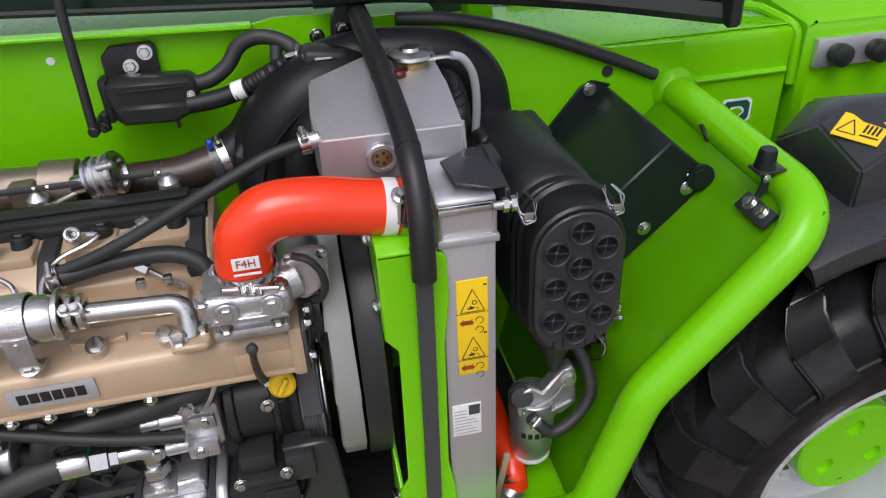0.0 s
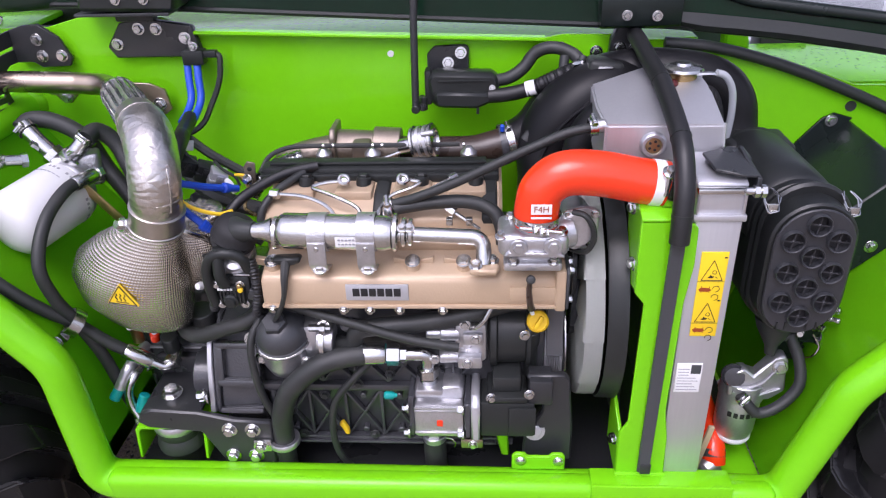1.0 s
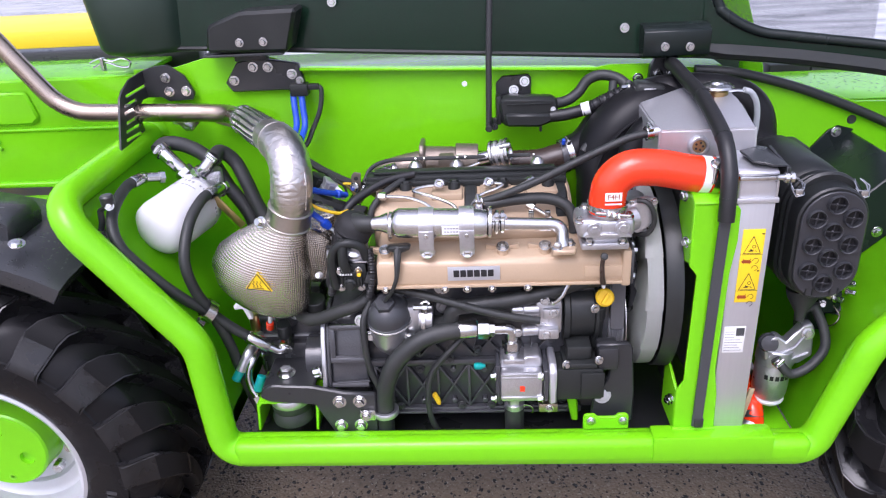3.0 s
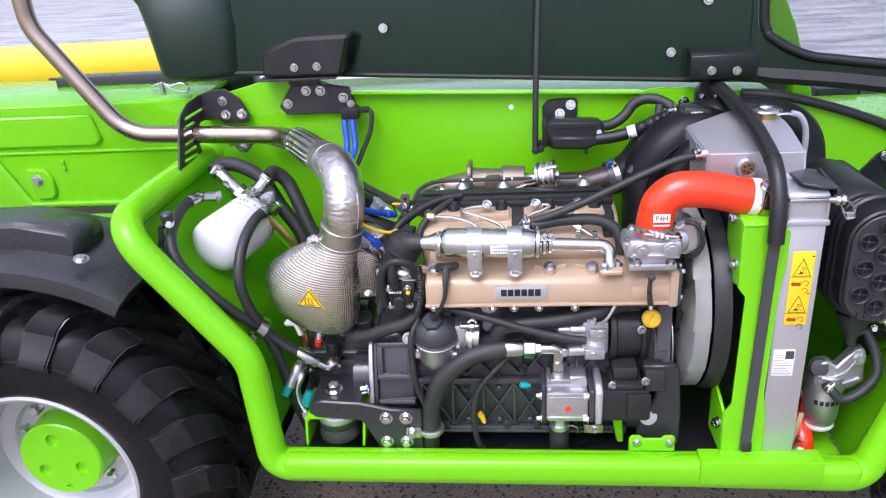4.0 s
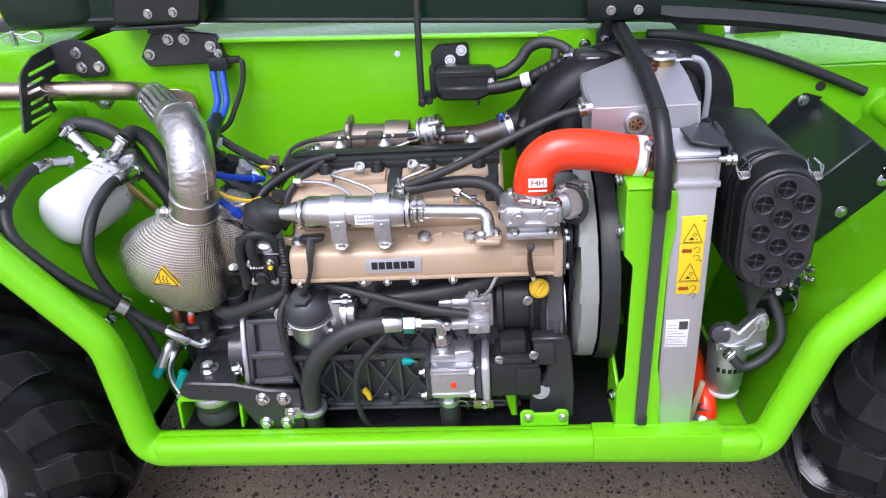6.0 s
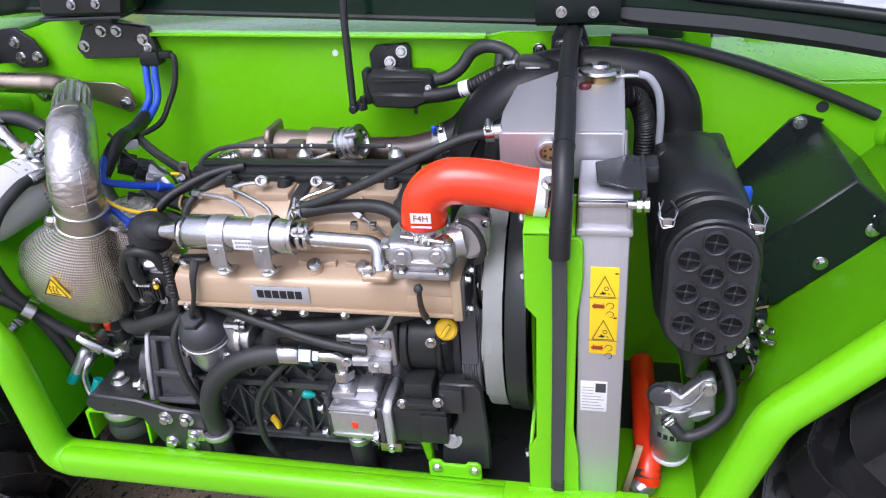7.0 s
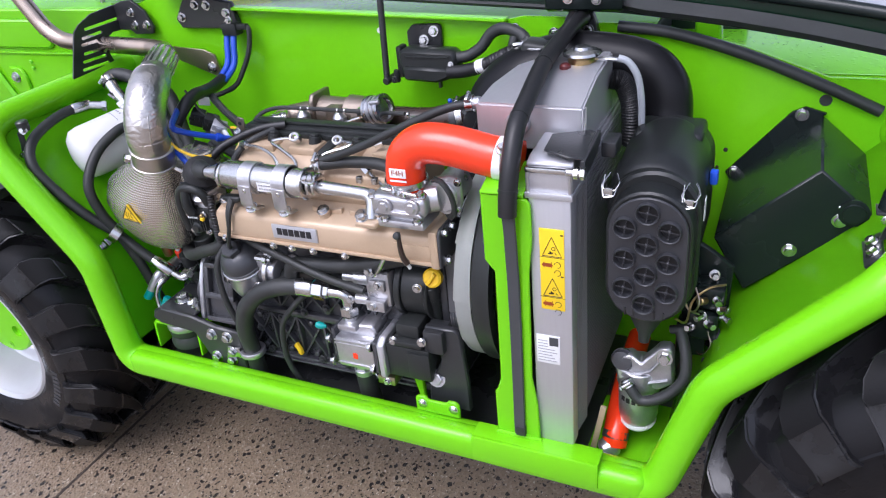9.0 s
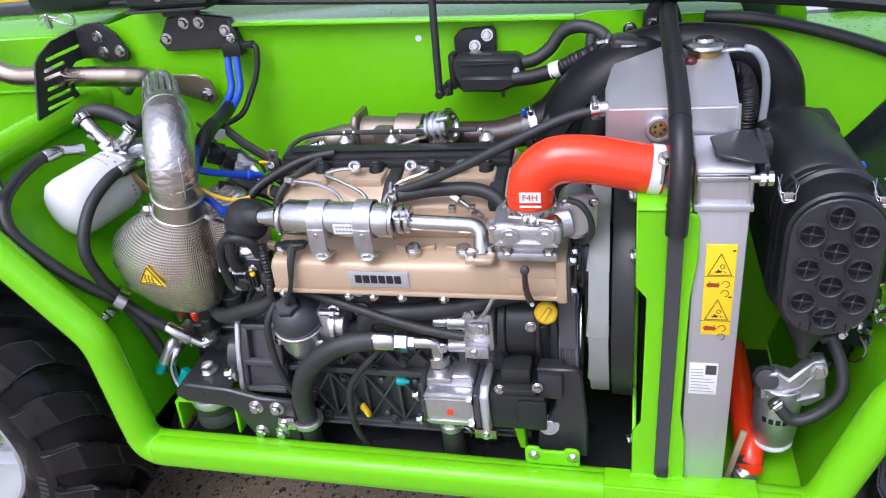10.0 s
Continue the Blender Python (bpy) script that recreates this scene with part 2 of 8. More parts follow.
# droplets of rain on the wet paint and the lids
for wet in (WETGREEN,):
    nn, ll = wet.node_tree.nodes, wet.node_tree.links
    drop = nn.new("ShaderNodeTexVoronoi")
    drop.inputs["Scale"].default_value = 90
    ll.new(coords(wet), drop.inputs["Vector"])
    cut = nn.new("ShaderNodeMapRange")
    cut.inputs[1].default_value, cut.inputs[2].default_value, cut.inputs[3].default_value, cut.inputs[4].default_value = 0.05, 0.35, 1, 0
    ll.new(drop.outputs["Distance"], cut.inputs[0])
    relief(wet, cut.outputs[0], 0.35, 0.002)

# exposed-aggregate concrete, damp
CONCRETE = surf("exposed_aggregate_concrete", (0.235, 0.180, 0.118), 0.36, 0, 0.28, 2.2, 90, 0.35, 0, (0.11, 0.088, 0.066), 0.6)
nn, ll = CONCRETE.node_tree.nodes, CONCRETE.node_tree.links
cbase = nn["Principled BSDF"]
was = cbase.inputs["Base Color"].links[0].from_socket
bed = nn.new("ShaderNodeTexVoronoi")
bed.inputs["Scale"].default_value = 150
ll.new(coords(CONCRETE, (1, 0.85, 1), (0, 0, 15)), bed.inputs["Vector"])
bsep = nn.new("ShaderNodeSeparateColor")
ll.new(bed.outputs["Color"], bsep.inputs[0])
bramp = nn.new("ShaderNodeValToRGB")
for i, (at, c) in enumerate(((0.0, (0.10, 0.075, 0.055, 1)), (0.30, (0.23, 0.175, 0.125, 1)), (0.62, (0.27, 0.205, 0.145, 1)), (0.86, (0.17, 0.115, 0.078, 1)), (1.0, (0.40, 0.34, 0.27, 1)))):
    el = bramp.color_ramp.elements[i] if i < 2 else bramp.color_ramp.elements.new(at)
    el.position, el.color = at, c
ll.new(bsep.outputs[0], bramp.inputs[0])
bmix = nn.new("ShaderNodeMix")
bmix.data_type = "RGBA"
bmix.inputs[0].default_value = 0.42
ll.new(was, bmix.inputs[6])
ll.new(bramp.outputs[0], bmix.inputs[7])
was = bmix.outputs[2]
relief(CONCRETE, bed.outputs["Distance"], 0.5, 0.004)
for scale, edge, tint in ((58, 0.30, (0.014, 0.012, 0.011, 1)), (88, 0.28, (0.030, 0.018, 0.012, 1)), (135, 0.24, (0.022, 0.018, 0.015, 1)), (110, 0.17, (0.46, 0.42, 0.34, 1))):
    st = nn.new("ShaderNodeTexVoronoi")
    st.inputs["Scale"].default_value = scale
    warp = nn.new("ShaderNodeTexNoise")
    warp.inputs["Scale"].default_value = scale * 0.9
    ll.new(coords(CONCRETE, (1, 1, 1), (0, 0, scale)), warp.inputs["Vector"])
    wadd = nn.new("ShaderNodeVectorMath")
    wadd.operation = "MULTIPLY_ADD"
    wadd.inputs[1].default_value = (0.016, 0.016, 0.016)
    ll.new(warp.outputs["Color"], wadd.inputs[0])
    ll.new(coords(CONCRETE, (1.0, 0.8, 1), (0, 0, scale)), wadd.inputs[2])
    ll.new(wadd.outputs[0], st.inputs["Vector"])
    pick = nn.new("ShaderNodeSeparateColor")
    ll.new(st.outputs["Color"], pick.inputs[0])
    some = nn.new("ShaderNodeMath")
    some.operation = "GREATER_THAN"
    some.inputs[1].default_value = 0.62
    ll.new(pick.outputs[0], some.inputs[0])
    disc = nn.new("ShaderNodeMapRange")
    disc.inputs[1].default_value, disc.inputs[2].default_value, disc.inputs[3].default_value, disc.inputs[4].default_value = edge, edge + 0.04, 1, 0
    ll.new(st.outputs["Distance"], disc.inputs[0])
    both = nn.new("ShaderNodeMath")
    both.operation = "MULTIPLY"
    ll.new(some.outputs[0], both.inputs[0])
    ll.new(disc.outputs[0], both.inputs[1])
    cm = nn.new("ShaderNodeMix")
    cm.data_type = "RGBA"
    cm.inputs[7].default_value = tint
    ll.new(both.outputs[0], cm.inputs[0])
    ll.new(was, cm.inputs[6])
    was = cm.outputs[2]
ll.new(was, cbase.inputs["Base Color"])

# perforated mesh film in the lid's window
VENT = surf("perforated_mesh", (0.05, 0.05, 0.055), 0.5, 0, 0.1, 9, 200, 0.02)
nn, ll = VENT.node_tree.nodes, VENT.node_tree.links
hol = nn.new("ShaderNodeTexVoronoi")
hol.inputs["Scale"].default_value, hol.inputs["Randomness"].default_value = 4000, 0.0
ll.new(coords(VENT), hol.inputs["Vector"])
hc = nn.new("ShaderNodeMath")
hc.operation = "GREATER_THAN"
hc.inputs[1].default_value = 0.52
ll.new(hol.outputs["Distance"], hc.inputs[0])
ll.new(hc.outputs[0], nn["Principled BSDF"].inputs["Alpha"])


# ---- mesh tools ----
def merge(bm, sub):
    me = bpy.data.meshes.new("tmp")
    sub.to_mesh(me)
    sub.free()
    bm.from_mesh(me)
    bpy.data.meshes.remove(me)
    return bm


def V(*a):
    return Vector(a[0] if len(a) == 1 else a)


def box(bm, lo, hi, bev=0.003, seg=2, m=None):
    """A bevelled block between two corners; m: a pose applied to it."""
    s = bmesh.new()
    lo, hi = V(lo), V(hi)
    bmesh.ops.create_cube(s, size=1, matrix=Matrix.LocRotScale((lo + hi) / 2, None, hi - lo))
    if bev:
        bev = min(bev, 0.45 * min(abs(d) for d in hi - lo))
        bmesh.ops.bevel(s, geom=list(s.edges), offset=bev, segments=seg, affect="EDGES", profile=0.5)
    if m:
        s.transform(m)
    return merge(bm, s)


def aim(p0, p1):
    """A turn that lays the z axis along p0 to p1."""
    d = V(p1) - V(p0)
    return d.to_track_quat("Z", "Y").to_matrix().to_4x4(), d.length


def lathe(bm, p0, p1, prof, seg=28, cap=True, squash=1.0):
    """Turns a profile of (height, radius) about the line from p0 towards p1; heights in metres from p0."""
    rot, _ = aim(p0, p1)
    m = Matrix.Translation(V(p0)) @ rot
    rings = []
    for h, r in prof:
        if r < 1e-5:
            rings.append([bm.verts.new(m @ V(0, 0, h))])
        else:
            rings.append([bm.verts.new(m @ V(r * math.cos(2 * math.pi * k / seg), squash * r * math.sin(2 * math.pi * k / seg), h)) for k in range(seg)])
    for a, b in zip(rings, rings[1:]):
        if len(a) == 1 and len(b) == 1:
            continue
        for k in range(seg):
            j = (k + 1) % seg
            if len(a) == 1:
                bm.faces.new((a[0], b[j], b[k]))
            elif len(b) == 1:
                bm.faces.new((a[k], a[j], b[0]))
            else:
                bm.faces.new((a[k], a[j], b[j], b[k]))
    if cap:
        if len(rings[0]) > 1:
            bm.faces.new(rings[0][::-1])
        if len(rings[-1]) > 1:
            bm.faces.new(rings[-1])
    return bm


def cyl(bm, p0, p1, r, r1=None, seg=24, bev=0.0015):
    """A closed cylinder or cone with softened rims."""
    L = (V(p1) - V(p0)).length
    r1 = r if r1 is None else r1
    b = min(bev, 0.3 * L, 0.4 * max(min(r, r1), 1e-4))
    return lathe(bm, p0, p1, [(0, r - b), (b, r), (L - b, r1), (L, r1 - b)], seg)


def smooth_path(pts, step=6):
    """Catmull-Rom through the points."""
    p = [V(q) for q in pts]
    p = [2 * p[0] - p[1]] + p + [2 * p[-1] - p[-2]]
    out = []
    for i in range(1, len(p) - 2):
        for k in range(step):
            t = k / step
            a, b, c, d = p[i - 1], p[i], p[i + 1], p[i + 2]
            out.append(0.5 * ((2 * b) + (c - a) * t + (2 * a - 5 * b + 4 * c - d) * t * t + (3 * b - a - 3 * c + d) * t ** 3))
    out.append(p[-2])
    return out


def fillet(pts, radius, step=6):
    """Straight runs with round bends between them; radius: one, or one for each inner point."""
    p = [V(q) for q in pts]
    out = [p[0]]
    for i in range(1, len(p) - 1):
        r = radius[i - 1] if isinstance(radius, (list, tuple)) else radius
        a, b = (p[i - 1] - p[i]), (p[i + 1] - p[i])
        la, lb = a.length, b.length
        a.normalize(), b.normalize()
        ang = a.angle(b)
        cut = min(r / max(math.tan(ang / 2), 1e-3), 0.48 * la, 0.48 * lb)
        s, e = p[i] + a * cut, p[i] + b * cut
        for k in range(step + 1):
            t = k / step
            out.append((1 - t) ** 2 * s + 2 * t * (1 - t) * p[i] + t * t * e)
    out.append(p[-1])
    return out


def tube(bm, path, r, seg=12, cap=True, rs=None, flat=1.0):
    """A round tube along a path of points; rs: a function of 0..1 that scales the radius."""
    path = [V(q) for q in path]
    n = len(path)
    up = None
    rings = []
    for i, p in enumerate(path):
        d = (path[min(i + 1, n - 1)] - path[max(i - 1, 0)])
        if d.length < 1e-7:
            d = V(0, 0, 1)
        d.normalize()
        if up is None:
            up = d.orthogonal().normalized()
        up = (up - d * up.dot(d))
        up = up.normalized() if up.length > 1e-6 else d.orthogonal().normalized()
        side = d.cross(up)
        k = r * (rs(i / max(1, n - 1)) if rs else 1)
        rings.append([bm.verts.new(p + k * (math.cos(2 * math.pi * a / seg) * up + flat * math.sin(2 * math.pi * a / seg) * side)) for a in range(seg)])
    for a, b in zip(rings, rings[1:]):
        for k in range(seg):
            j = (k + 1) % seg
            bm.faces.new((a[k], a[j], b[j], b[k]))
    if cap:
        bm.faces.new(rings[0][::-1])
        bm.faces.new(rings[-1])
    return bm


def prism(bm, poly, axis, lo, hi, bev=0.002, m=None):
    """A plate: a polygon (pairs in the plane across the axis) drawn out from lo to hi along the axis, edges softened."""
    s = bmesh.new()

    def at(q, v):
        return {"x": (v, q[0], q[1]), "y": (q[0], v, q[1]), "z": (q[0], q[1], v)}[axis]

    a = [s.verts.new(at(q, lo)) for q in poly]
    b = [s.verts.new(at(q, hi)) for q in poly]
    s.faces.new(a), s.faces.new(b[::-1])
    for i in range(len(poly)):
        j = (i + 1) % len(poly)
        s.faces.new((a[j], a[i], b[i], b[j]))
    bmesh.ops.recalc_face_normals(s, faces=s.faces)
    if bev:
        bmesh.ops.bevel(s, geom=list(s.edges), offset=bev, segments=1, affect="EDGES")
    if m:
        s.transform(m)
    return merge(bm, s)


def bolt(bm, p, d, r=0.008, h=0.006, washer=True):
    """A hexagon bolt head on a washer at p, standing out along d."""
    p, d = V(p), V(d).normalized()
    if washer:
        cyl(bm, p - d * 0.001, p + d * 0.0018, r * 1.45, seg=16, bev=0.0004)
    lathe(bm, p + d * 0.0015, p + d, [(0, r), (h * 0.8, r), (h, r * 0.86)], 6)
    lathe(bm, p + d * (h + 0.001), p + d * 2, [(0, r * 0.62), (0.0008, r * 0.55)], 10)
    return bm


def ring(bm, p, d, R, r, seg=28, small=8, arc=1.0, start=0.0):
    """A torus about the axis d at p."""
    rot, _ = aim((0, 0, 0), d)
    m = Matrix.Translation(V(p)) @ rot
    n = int(seg * arc) + 1
    pts = [m @ V(R * math.cos(start + 2 * math.pi * arc * k / (n - 1)), R * math.sin(start + 2 * math.pi * arc * k / (n - 1)), 0) for k in range(n)]
    return tube(bm, pts, r, small)


def part(name, bm, material, parent=None, label="", smooth=38):
    me = bpy.data.meshes.new(name)
    bm.normal_update()
    bm.to_mesh(me)
    bm.free()
    me.materials.append(material)
    if smooth:
        me.shade_smooth()
        me.set_sharp_from_angle(angle=radians(smooth))
    ob = new(name, me)
    if parent:
        ob.parent = parent
        if parent.type == "EMPTY":
            ob.matrix_parent_inverse = Matrix.Translation(parent.location).inverted()
    if label:
        ob["label"] = label
    return ob


def thing(name, base, label, category, group="", kind=""):
    ob = new(name)
    ob.empty_display_size = 0.05
    ob.location = base
    return tagged(ob, label, category, group, kind)


def single(name, bm, material, label, category, group="", kind=""):
    return tagged(part(name, bm, material), label, category, group, kind)


def B():
    return bmesh.new()


def carve(bm, cutter):
    """Cuts one closed mesh out of another."""
    obs = []
    for b in (bm, cutter):
        bmesh.ops.recalc_face_normals(b, faces=b.faces)
        me = bpy.data.meshes.new("blank")
        b.to_mesh(me)
        b.free()
        ob = bpy.data.objects.new("blank", me)
        bpy.context.scene.collection.objects.link(ob)
        obs.append(ob)
    md = obs[0].modifiers.new("cut", "BOOLEAN")
    md.operation, md.object, md.solver = "DIFFERENCE", obs[1], "EXACT"
    bpy.context.view_layer.update()
    me = bpy.data.meshes.new_from_object(obs[0].evaluated_get(bpy.context.evaluated_depsgraph_get()))
    out = bmesh.new()
    out.from_mesh(me)
    bpy.data.meshes.remove(me)
    for ob in obs:
        old = ob.data
        bpy.data.objects.remove(ob)
        bpy.data.meshes.remove(old)
    return out


def words(name, text, size, m, material, parent):
    """Flat lettering as a mesh; it stands in the xz plane of m and looks along -y."""
    cv = bpy.data.curves.new(name, "FONT")
    cv.body, cv.size, cv.align_x, cv.align_y, cv.extrude = text, size, "CENTER", "CENTER", 0.0003
    tmp = bpy.data.objects.new(name, cv)
    bpy.context.scene.collection.objects.link(tmp)
    bpy.context.view_layer.update()
    me = bpy.data.meshes.new_from_object(tmp.evaluated_get(bpy.context.evaluated_depsgraph_get()))
    bpy.data.objects.remove(tmp)
    bm = bmesh.new()
    bm.from_mesh(me)
    bpy.data.meshes.remove(me)
    bm.transform(m @ pose(0, 0, 0, 90, 0, 0))
    return part(name, bm, material, parent, "", 0)


def bolts(parent, spots, d, r=0.008, h=0.006, material=None, name="bolt"):
    for p in spots:
        part(name, bolt(B(), p, d, r, h), material or STEEL, parent)


def clamp(parent, p, d, R, name="hose_clamp", w=0.006, screw=(0, -1, 0.3)):
    """A worm-drive clip round a hose."""
    p, d = V(p), V(d).normalized()
    bm = B()
    lathe(bm, p - d * w, p + d, [(0, R + 0.0004), (0, R + 0.0018), (2 * w, R + 0.0018), (2 * w, R + 0.0004)], 24, False)
    s = V(screw).normalized()
    s = (s - d * s.dot(d)).normalized()
    t = d.cross(s)
    q = p + s * (R + 0.004)
    cyl(bm, q - t * 0.009, q + t * 0.009, 0.004, seg=10)
    cyl(bm, q + t * 0.009, q + t * 0.013, 0.0052, seg=6)
    return part(name, bm, STEEL, parent)


# ---- ground and distance ----
WALL = 1.075
bm = B()
bmesh.ops.create_grid(bm, x_segments=2, y_segments=2, size=1, matrix=Matrix.LocRotScale((0, 0, 0), None, (300, 300, 1)))
single("ground", bm, CONCRETE, "damp brown exposed-aggregate concrete yard", "ground", kind="structure")
JOINT = surf("damp_joint_filler", (0.045, 0.034, 0.026), 0.6, 0, 0.3, 9, 120, 0.3)
PALE = surf("wet_pale_concrete", (0.52, 0.51, 0.53), 0.16, 0, 0.34, 1.7, 14, 0.05, 0, (0.07, 0.07, 0.08), 0.9, (0.5, 1.4, 1))
bm = B()
box(bm, (-60, 4.2, -0.01), (60, 90, 0.006), 0)
single("pavement", bm, PALE, "pale wet concrete apron beyond the machine", "pavement", kind="structure")
bm = B()
box(bm, (-1.058, -3, -0.02), (-1.050, 4.2, 0.0012), 0)
single("trim_joint", bm, JOINT, "dark straight joint between concrete slabs", "joint", kind="structure")
bm = B()
box(bm, (-9, 8.3, 0), (-4.2, 8.34, 0.02), 0)
box(bm, (-7.0, 6.0, 0), (-6.9, 9.3, 0.014), 0)
single("trim_slab_edge", bm, DARKGREY, "dark edges between wet pale slabs", "joint", kind="structure")

# ---- machine body ----
body = thing("telehandler_body", (0, 1.2, 0.3), "lime green telehandler chassis with an open engine bay, wet with rain", "machine body")
bm = B()
prism(bm, [(-0.97, 0.30), (0.44, 0.30), (0.72, 0.72), (0.72, 0.972), (0.585, 0.974), (0.52, 0.998), (0.45, 1.023), (0.33, 1.053), (0.23, 1.062), (0.17, 1.062), (0.165, 1.072), (0.06, 1.074), (0.03, 1.068), (-0.60, 1.094), (-0.66, 1.118), (-0.80, 1.124), (-0.88, 1.104), (-0.97, 1.104)], "y", WALL, WALL + 0.008, 0.001)
part("bay_wall", bm, GREEN, body, "glossy lime green inner wall of the engine bay")
bm = B()
prism(bm, [(-0.60, 1.090), (0.03, 1.066), (0.03, 1.073), (-0.60, 1.097)], "y", WALL - 0.022, WALL + 0.002, 0.002)
part("wall_lip", bm, GREEN, body)
# left flank, beyond the bay
bm = B()
prism(bm, [(-2.6, 0.845), (-0.968, 0.845), (-0.968, 1.090), (-2.6, 1.090)], "y", WALL + 0.002, WALL + 0.02, 0.004)
prism(bm, [(-2.6, 0.990), (-1.222, 0.990), (-1.205, 1.005), (-1.222, 1.066), (-2.6, 1.074)], "y", WALL - 0.006, WALL + 0.004, 0.006)
box(bm, (-2.6, WALL - 0.010, 0.843), (-0.972, WALL + 0.004, 0.856), 0.005, 3)
box(bm, (-1.30, WALL - 0.05, 0.805), (-0.945, WALL + 0.004, 0.822), 0.006, 3)
prism(bm, [(-2.6, 0.80), (-1.36, 0.80), (-1.42, 0.86), (-1.47, 0.95), (-1.50, 1.0), (-2.6, 1.0)], "y", WALL - 0.012, WALL + 0.004, 0.008)
box(bm, (-2.6, WALL - 0.002, 0.974), (-0.972, WALL + 0.004, 0.981), 0.003)
part("flank_panel", bm, GREEN, body)
bm = B()
prism(bm, [(-1.405, 0.862), (-1.365, 0.862), (-1.352, 0.875), (-1.352, 0.915), (-1.368, 0.938), (-1.415, 0.940)], "y", WALL - 0.006, WALL + 0.004, 0.004)
tab = part("bolt_plate", bm, GREEN, body)
part("bolt", bolt(B(), (-1.392, WALL - 0.006, 0.912), (0, -1, 0), 0.010, 0.008), ALU, tab)
for z in (0.938, 0.955):
    part("rivet", cyl(B(), (-1.318, WALL, z), (-1.318, WALL - 0.005, z), 0.005, seg=12), GREEN_DULL, body)
# top plate, wet
bm = B()
box(bm, (-2.6, WALL + 0.010, 1.080), (-0.97, 1.42, 1.092), 0.004)
part("top_plate", bm, WETGREEN, body, "wet green top plate beaded with rain")
bm = B()
box(bm, (-0.97, WALL + 0.010, 1.052), (0.30, 1.42, 1.062), 0.004)
part("top_plate", bm, WETGREEN, body, "wet green top plate beaded with rain")
# right flank: upright face, sloping shoulder
bm = B()
prism(bm, [(WALL + 0.010, 0.74), (WALL + 0.010, 0.962), (WALL + 0.018, 0.972), (1.335, 0.982), (1.335, 0.74)], "x", 0.30, 0.935, 0.006)
part("flank_panel", bm, GREEN, body)
bm = B()
prism(bm, [(WALL + 0.020, 0.9730), (WALL + 0.022, 0.9755), (1.24, 0.983), (1.335, 0.986), (1.335, 0.978)], "x", 0.31, 0.93, 0.001)
part("shoulder_plate", bm, WETGREEN, body, "wet green shoulder plate beaded with rain")
bm = B()
prism(bm, [(WALL - 0.014, 0.72), (WALL - 0.014, 0.975), (WALL - 0.002, 0.988), (1.20, 1.002), (1.60, 1.02), (1.60, 0.72)], "x", 0.945, 2.2, 0.012)
part("flank_panel", bm, GREEN, body)
bm = B()
tube(bm, fillet([(0.70, WALL + 0.008, 0.895), (0.925, WALL + 0.008, 0.897)], 0.01), 0.006, 8)
part("body_crease", bm, GREEN, body)
bm = B()
tube(bm, fillet([(0.80, 1.24, 0.996), (0.90, 1.15, 0.990), (0.938, WALL + 0.012, 0.97), (0.938, WALL + 0.006, 0.87)], 0.03), 0.008, 8)
part("body_seam", bm, GREEN, body)
plate = part("knob_plate", box(B(), (0.955, WALL - 0.026, 0.905), (1.135, WALL - 0.013, 0.955), 0.002), ALU_SHEET, body, "white metal plate with two black knobs")
for x in (0.992, 1.066):
    part("knob", lathe(B(), (x, WALL - 0.026, 0.930), (x, 0, 0.930), [(0, 0.017), (0.012, 0.020), (0.024, 0.019), (0.028, 0.012)], 18), PLASTIC, plate)
# painted maker's mark as plain slabs
def mark_slab(x0, x1, inset, mat, d):
    """A block of the painted mark with rounded corners, standing d proud of the flank."""
    a, b, lo, hi, c = x0 + inset, x1 - inset, 0.803 + inset, 0.852 - inset, 0.007
    out = [(a + c, lo), (b - c, lo), (b, lo + c), (b, hi - c), (b - c, hi), (a + c, hi), (a, hi - c), (a, lo + c)]
    part("mark_block", prism(B(), out, "y", WALL + 0.010 - d, WALL + 0.010, 0), mat, body, "plain block of a painted mark")


for x0, x1 in ((0.700, 0.746), (0.756, 0.800), (0.812, 0.874)):
    mark_slab(x0, x1, 0.0, WHITEFILM, 0.0008)
    mark_slab(x0, x1, 0.0045, LOGO_GREEN, 0.0014)
mark_slab(0.812, 0.874, 0.0150, WHITEFILM, 0.0020)
mark_slab(0.812, 0.874, 0.0180, GREEN, 0.0026)
for z in (0.782, 0.772):
    part("mark_stripe", box(B(), (0.700, WALL + 0.0085, z), (0.885, WALL + 0.011, z + 0.0045), 0), WHITEFILM, body)

bm = B()
prism(bm, [(0.362, 0.98), (0.411, 0.98), (0.405, 1.04), (0.394, 1.080), (0.372, 1.136), (0.356, 1.184), (0.333, 1.232), (0.295, 1.29), (0.19, 1.42), (0.06, 1.56), (0.0, 1.56), (0.24, 1.25), (0.33, 1.12), (0.360, 1.06)], "y", 1.130, 1.165, 0.004)
part("cab_post", bm, GREEN, body, "lime green upright behind the hood")
for x0, x1, top, mat in ((0.285, 0.436, 1.030, SKIRT), (0.496, 0.594, 1.002, PLASTIC), (0.598, 0.725, 0.996, DARKGREY)):
    part("rear_plate", box(B(), (x0, 1.338, 0.90), (x1, 1.40, top), 0.004), mat, body, "dark plate behind the shoulder")
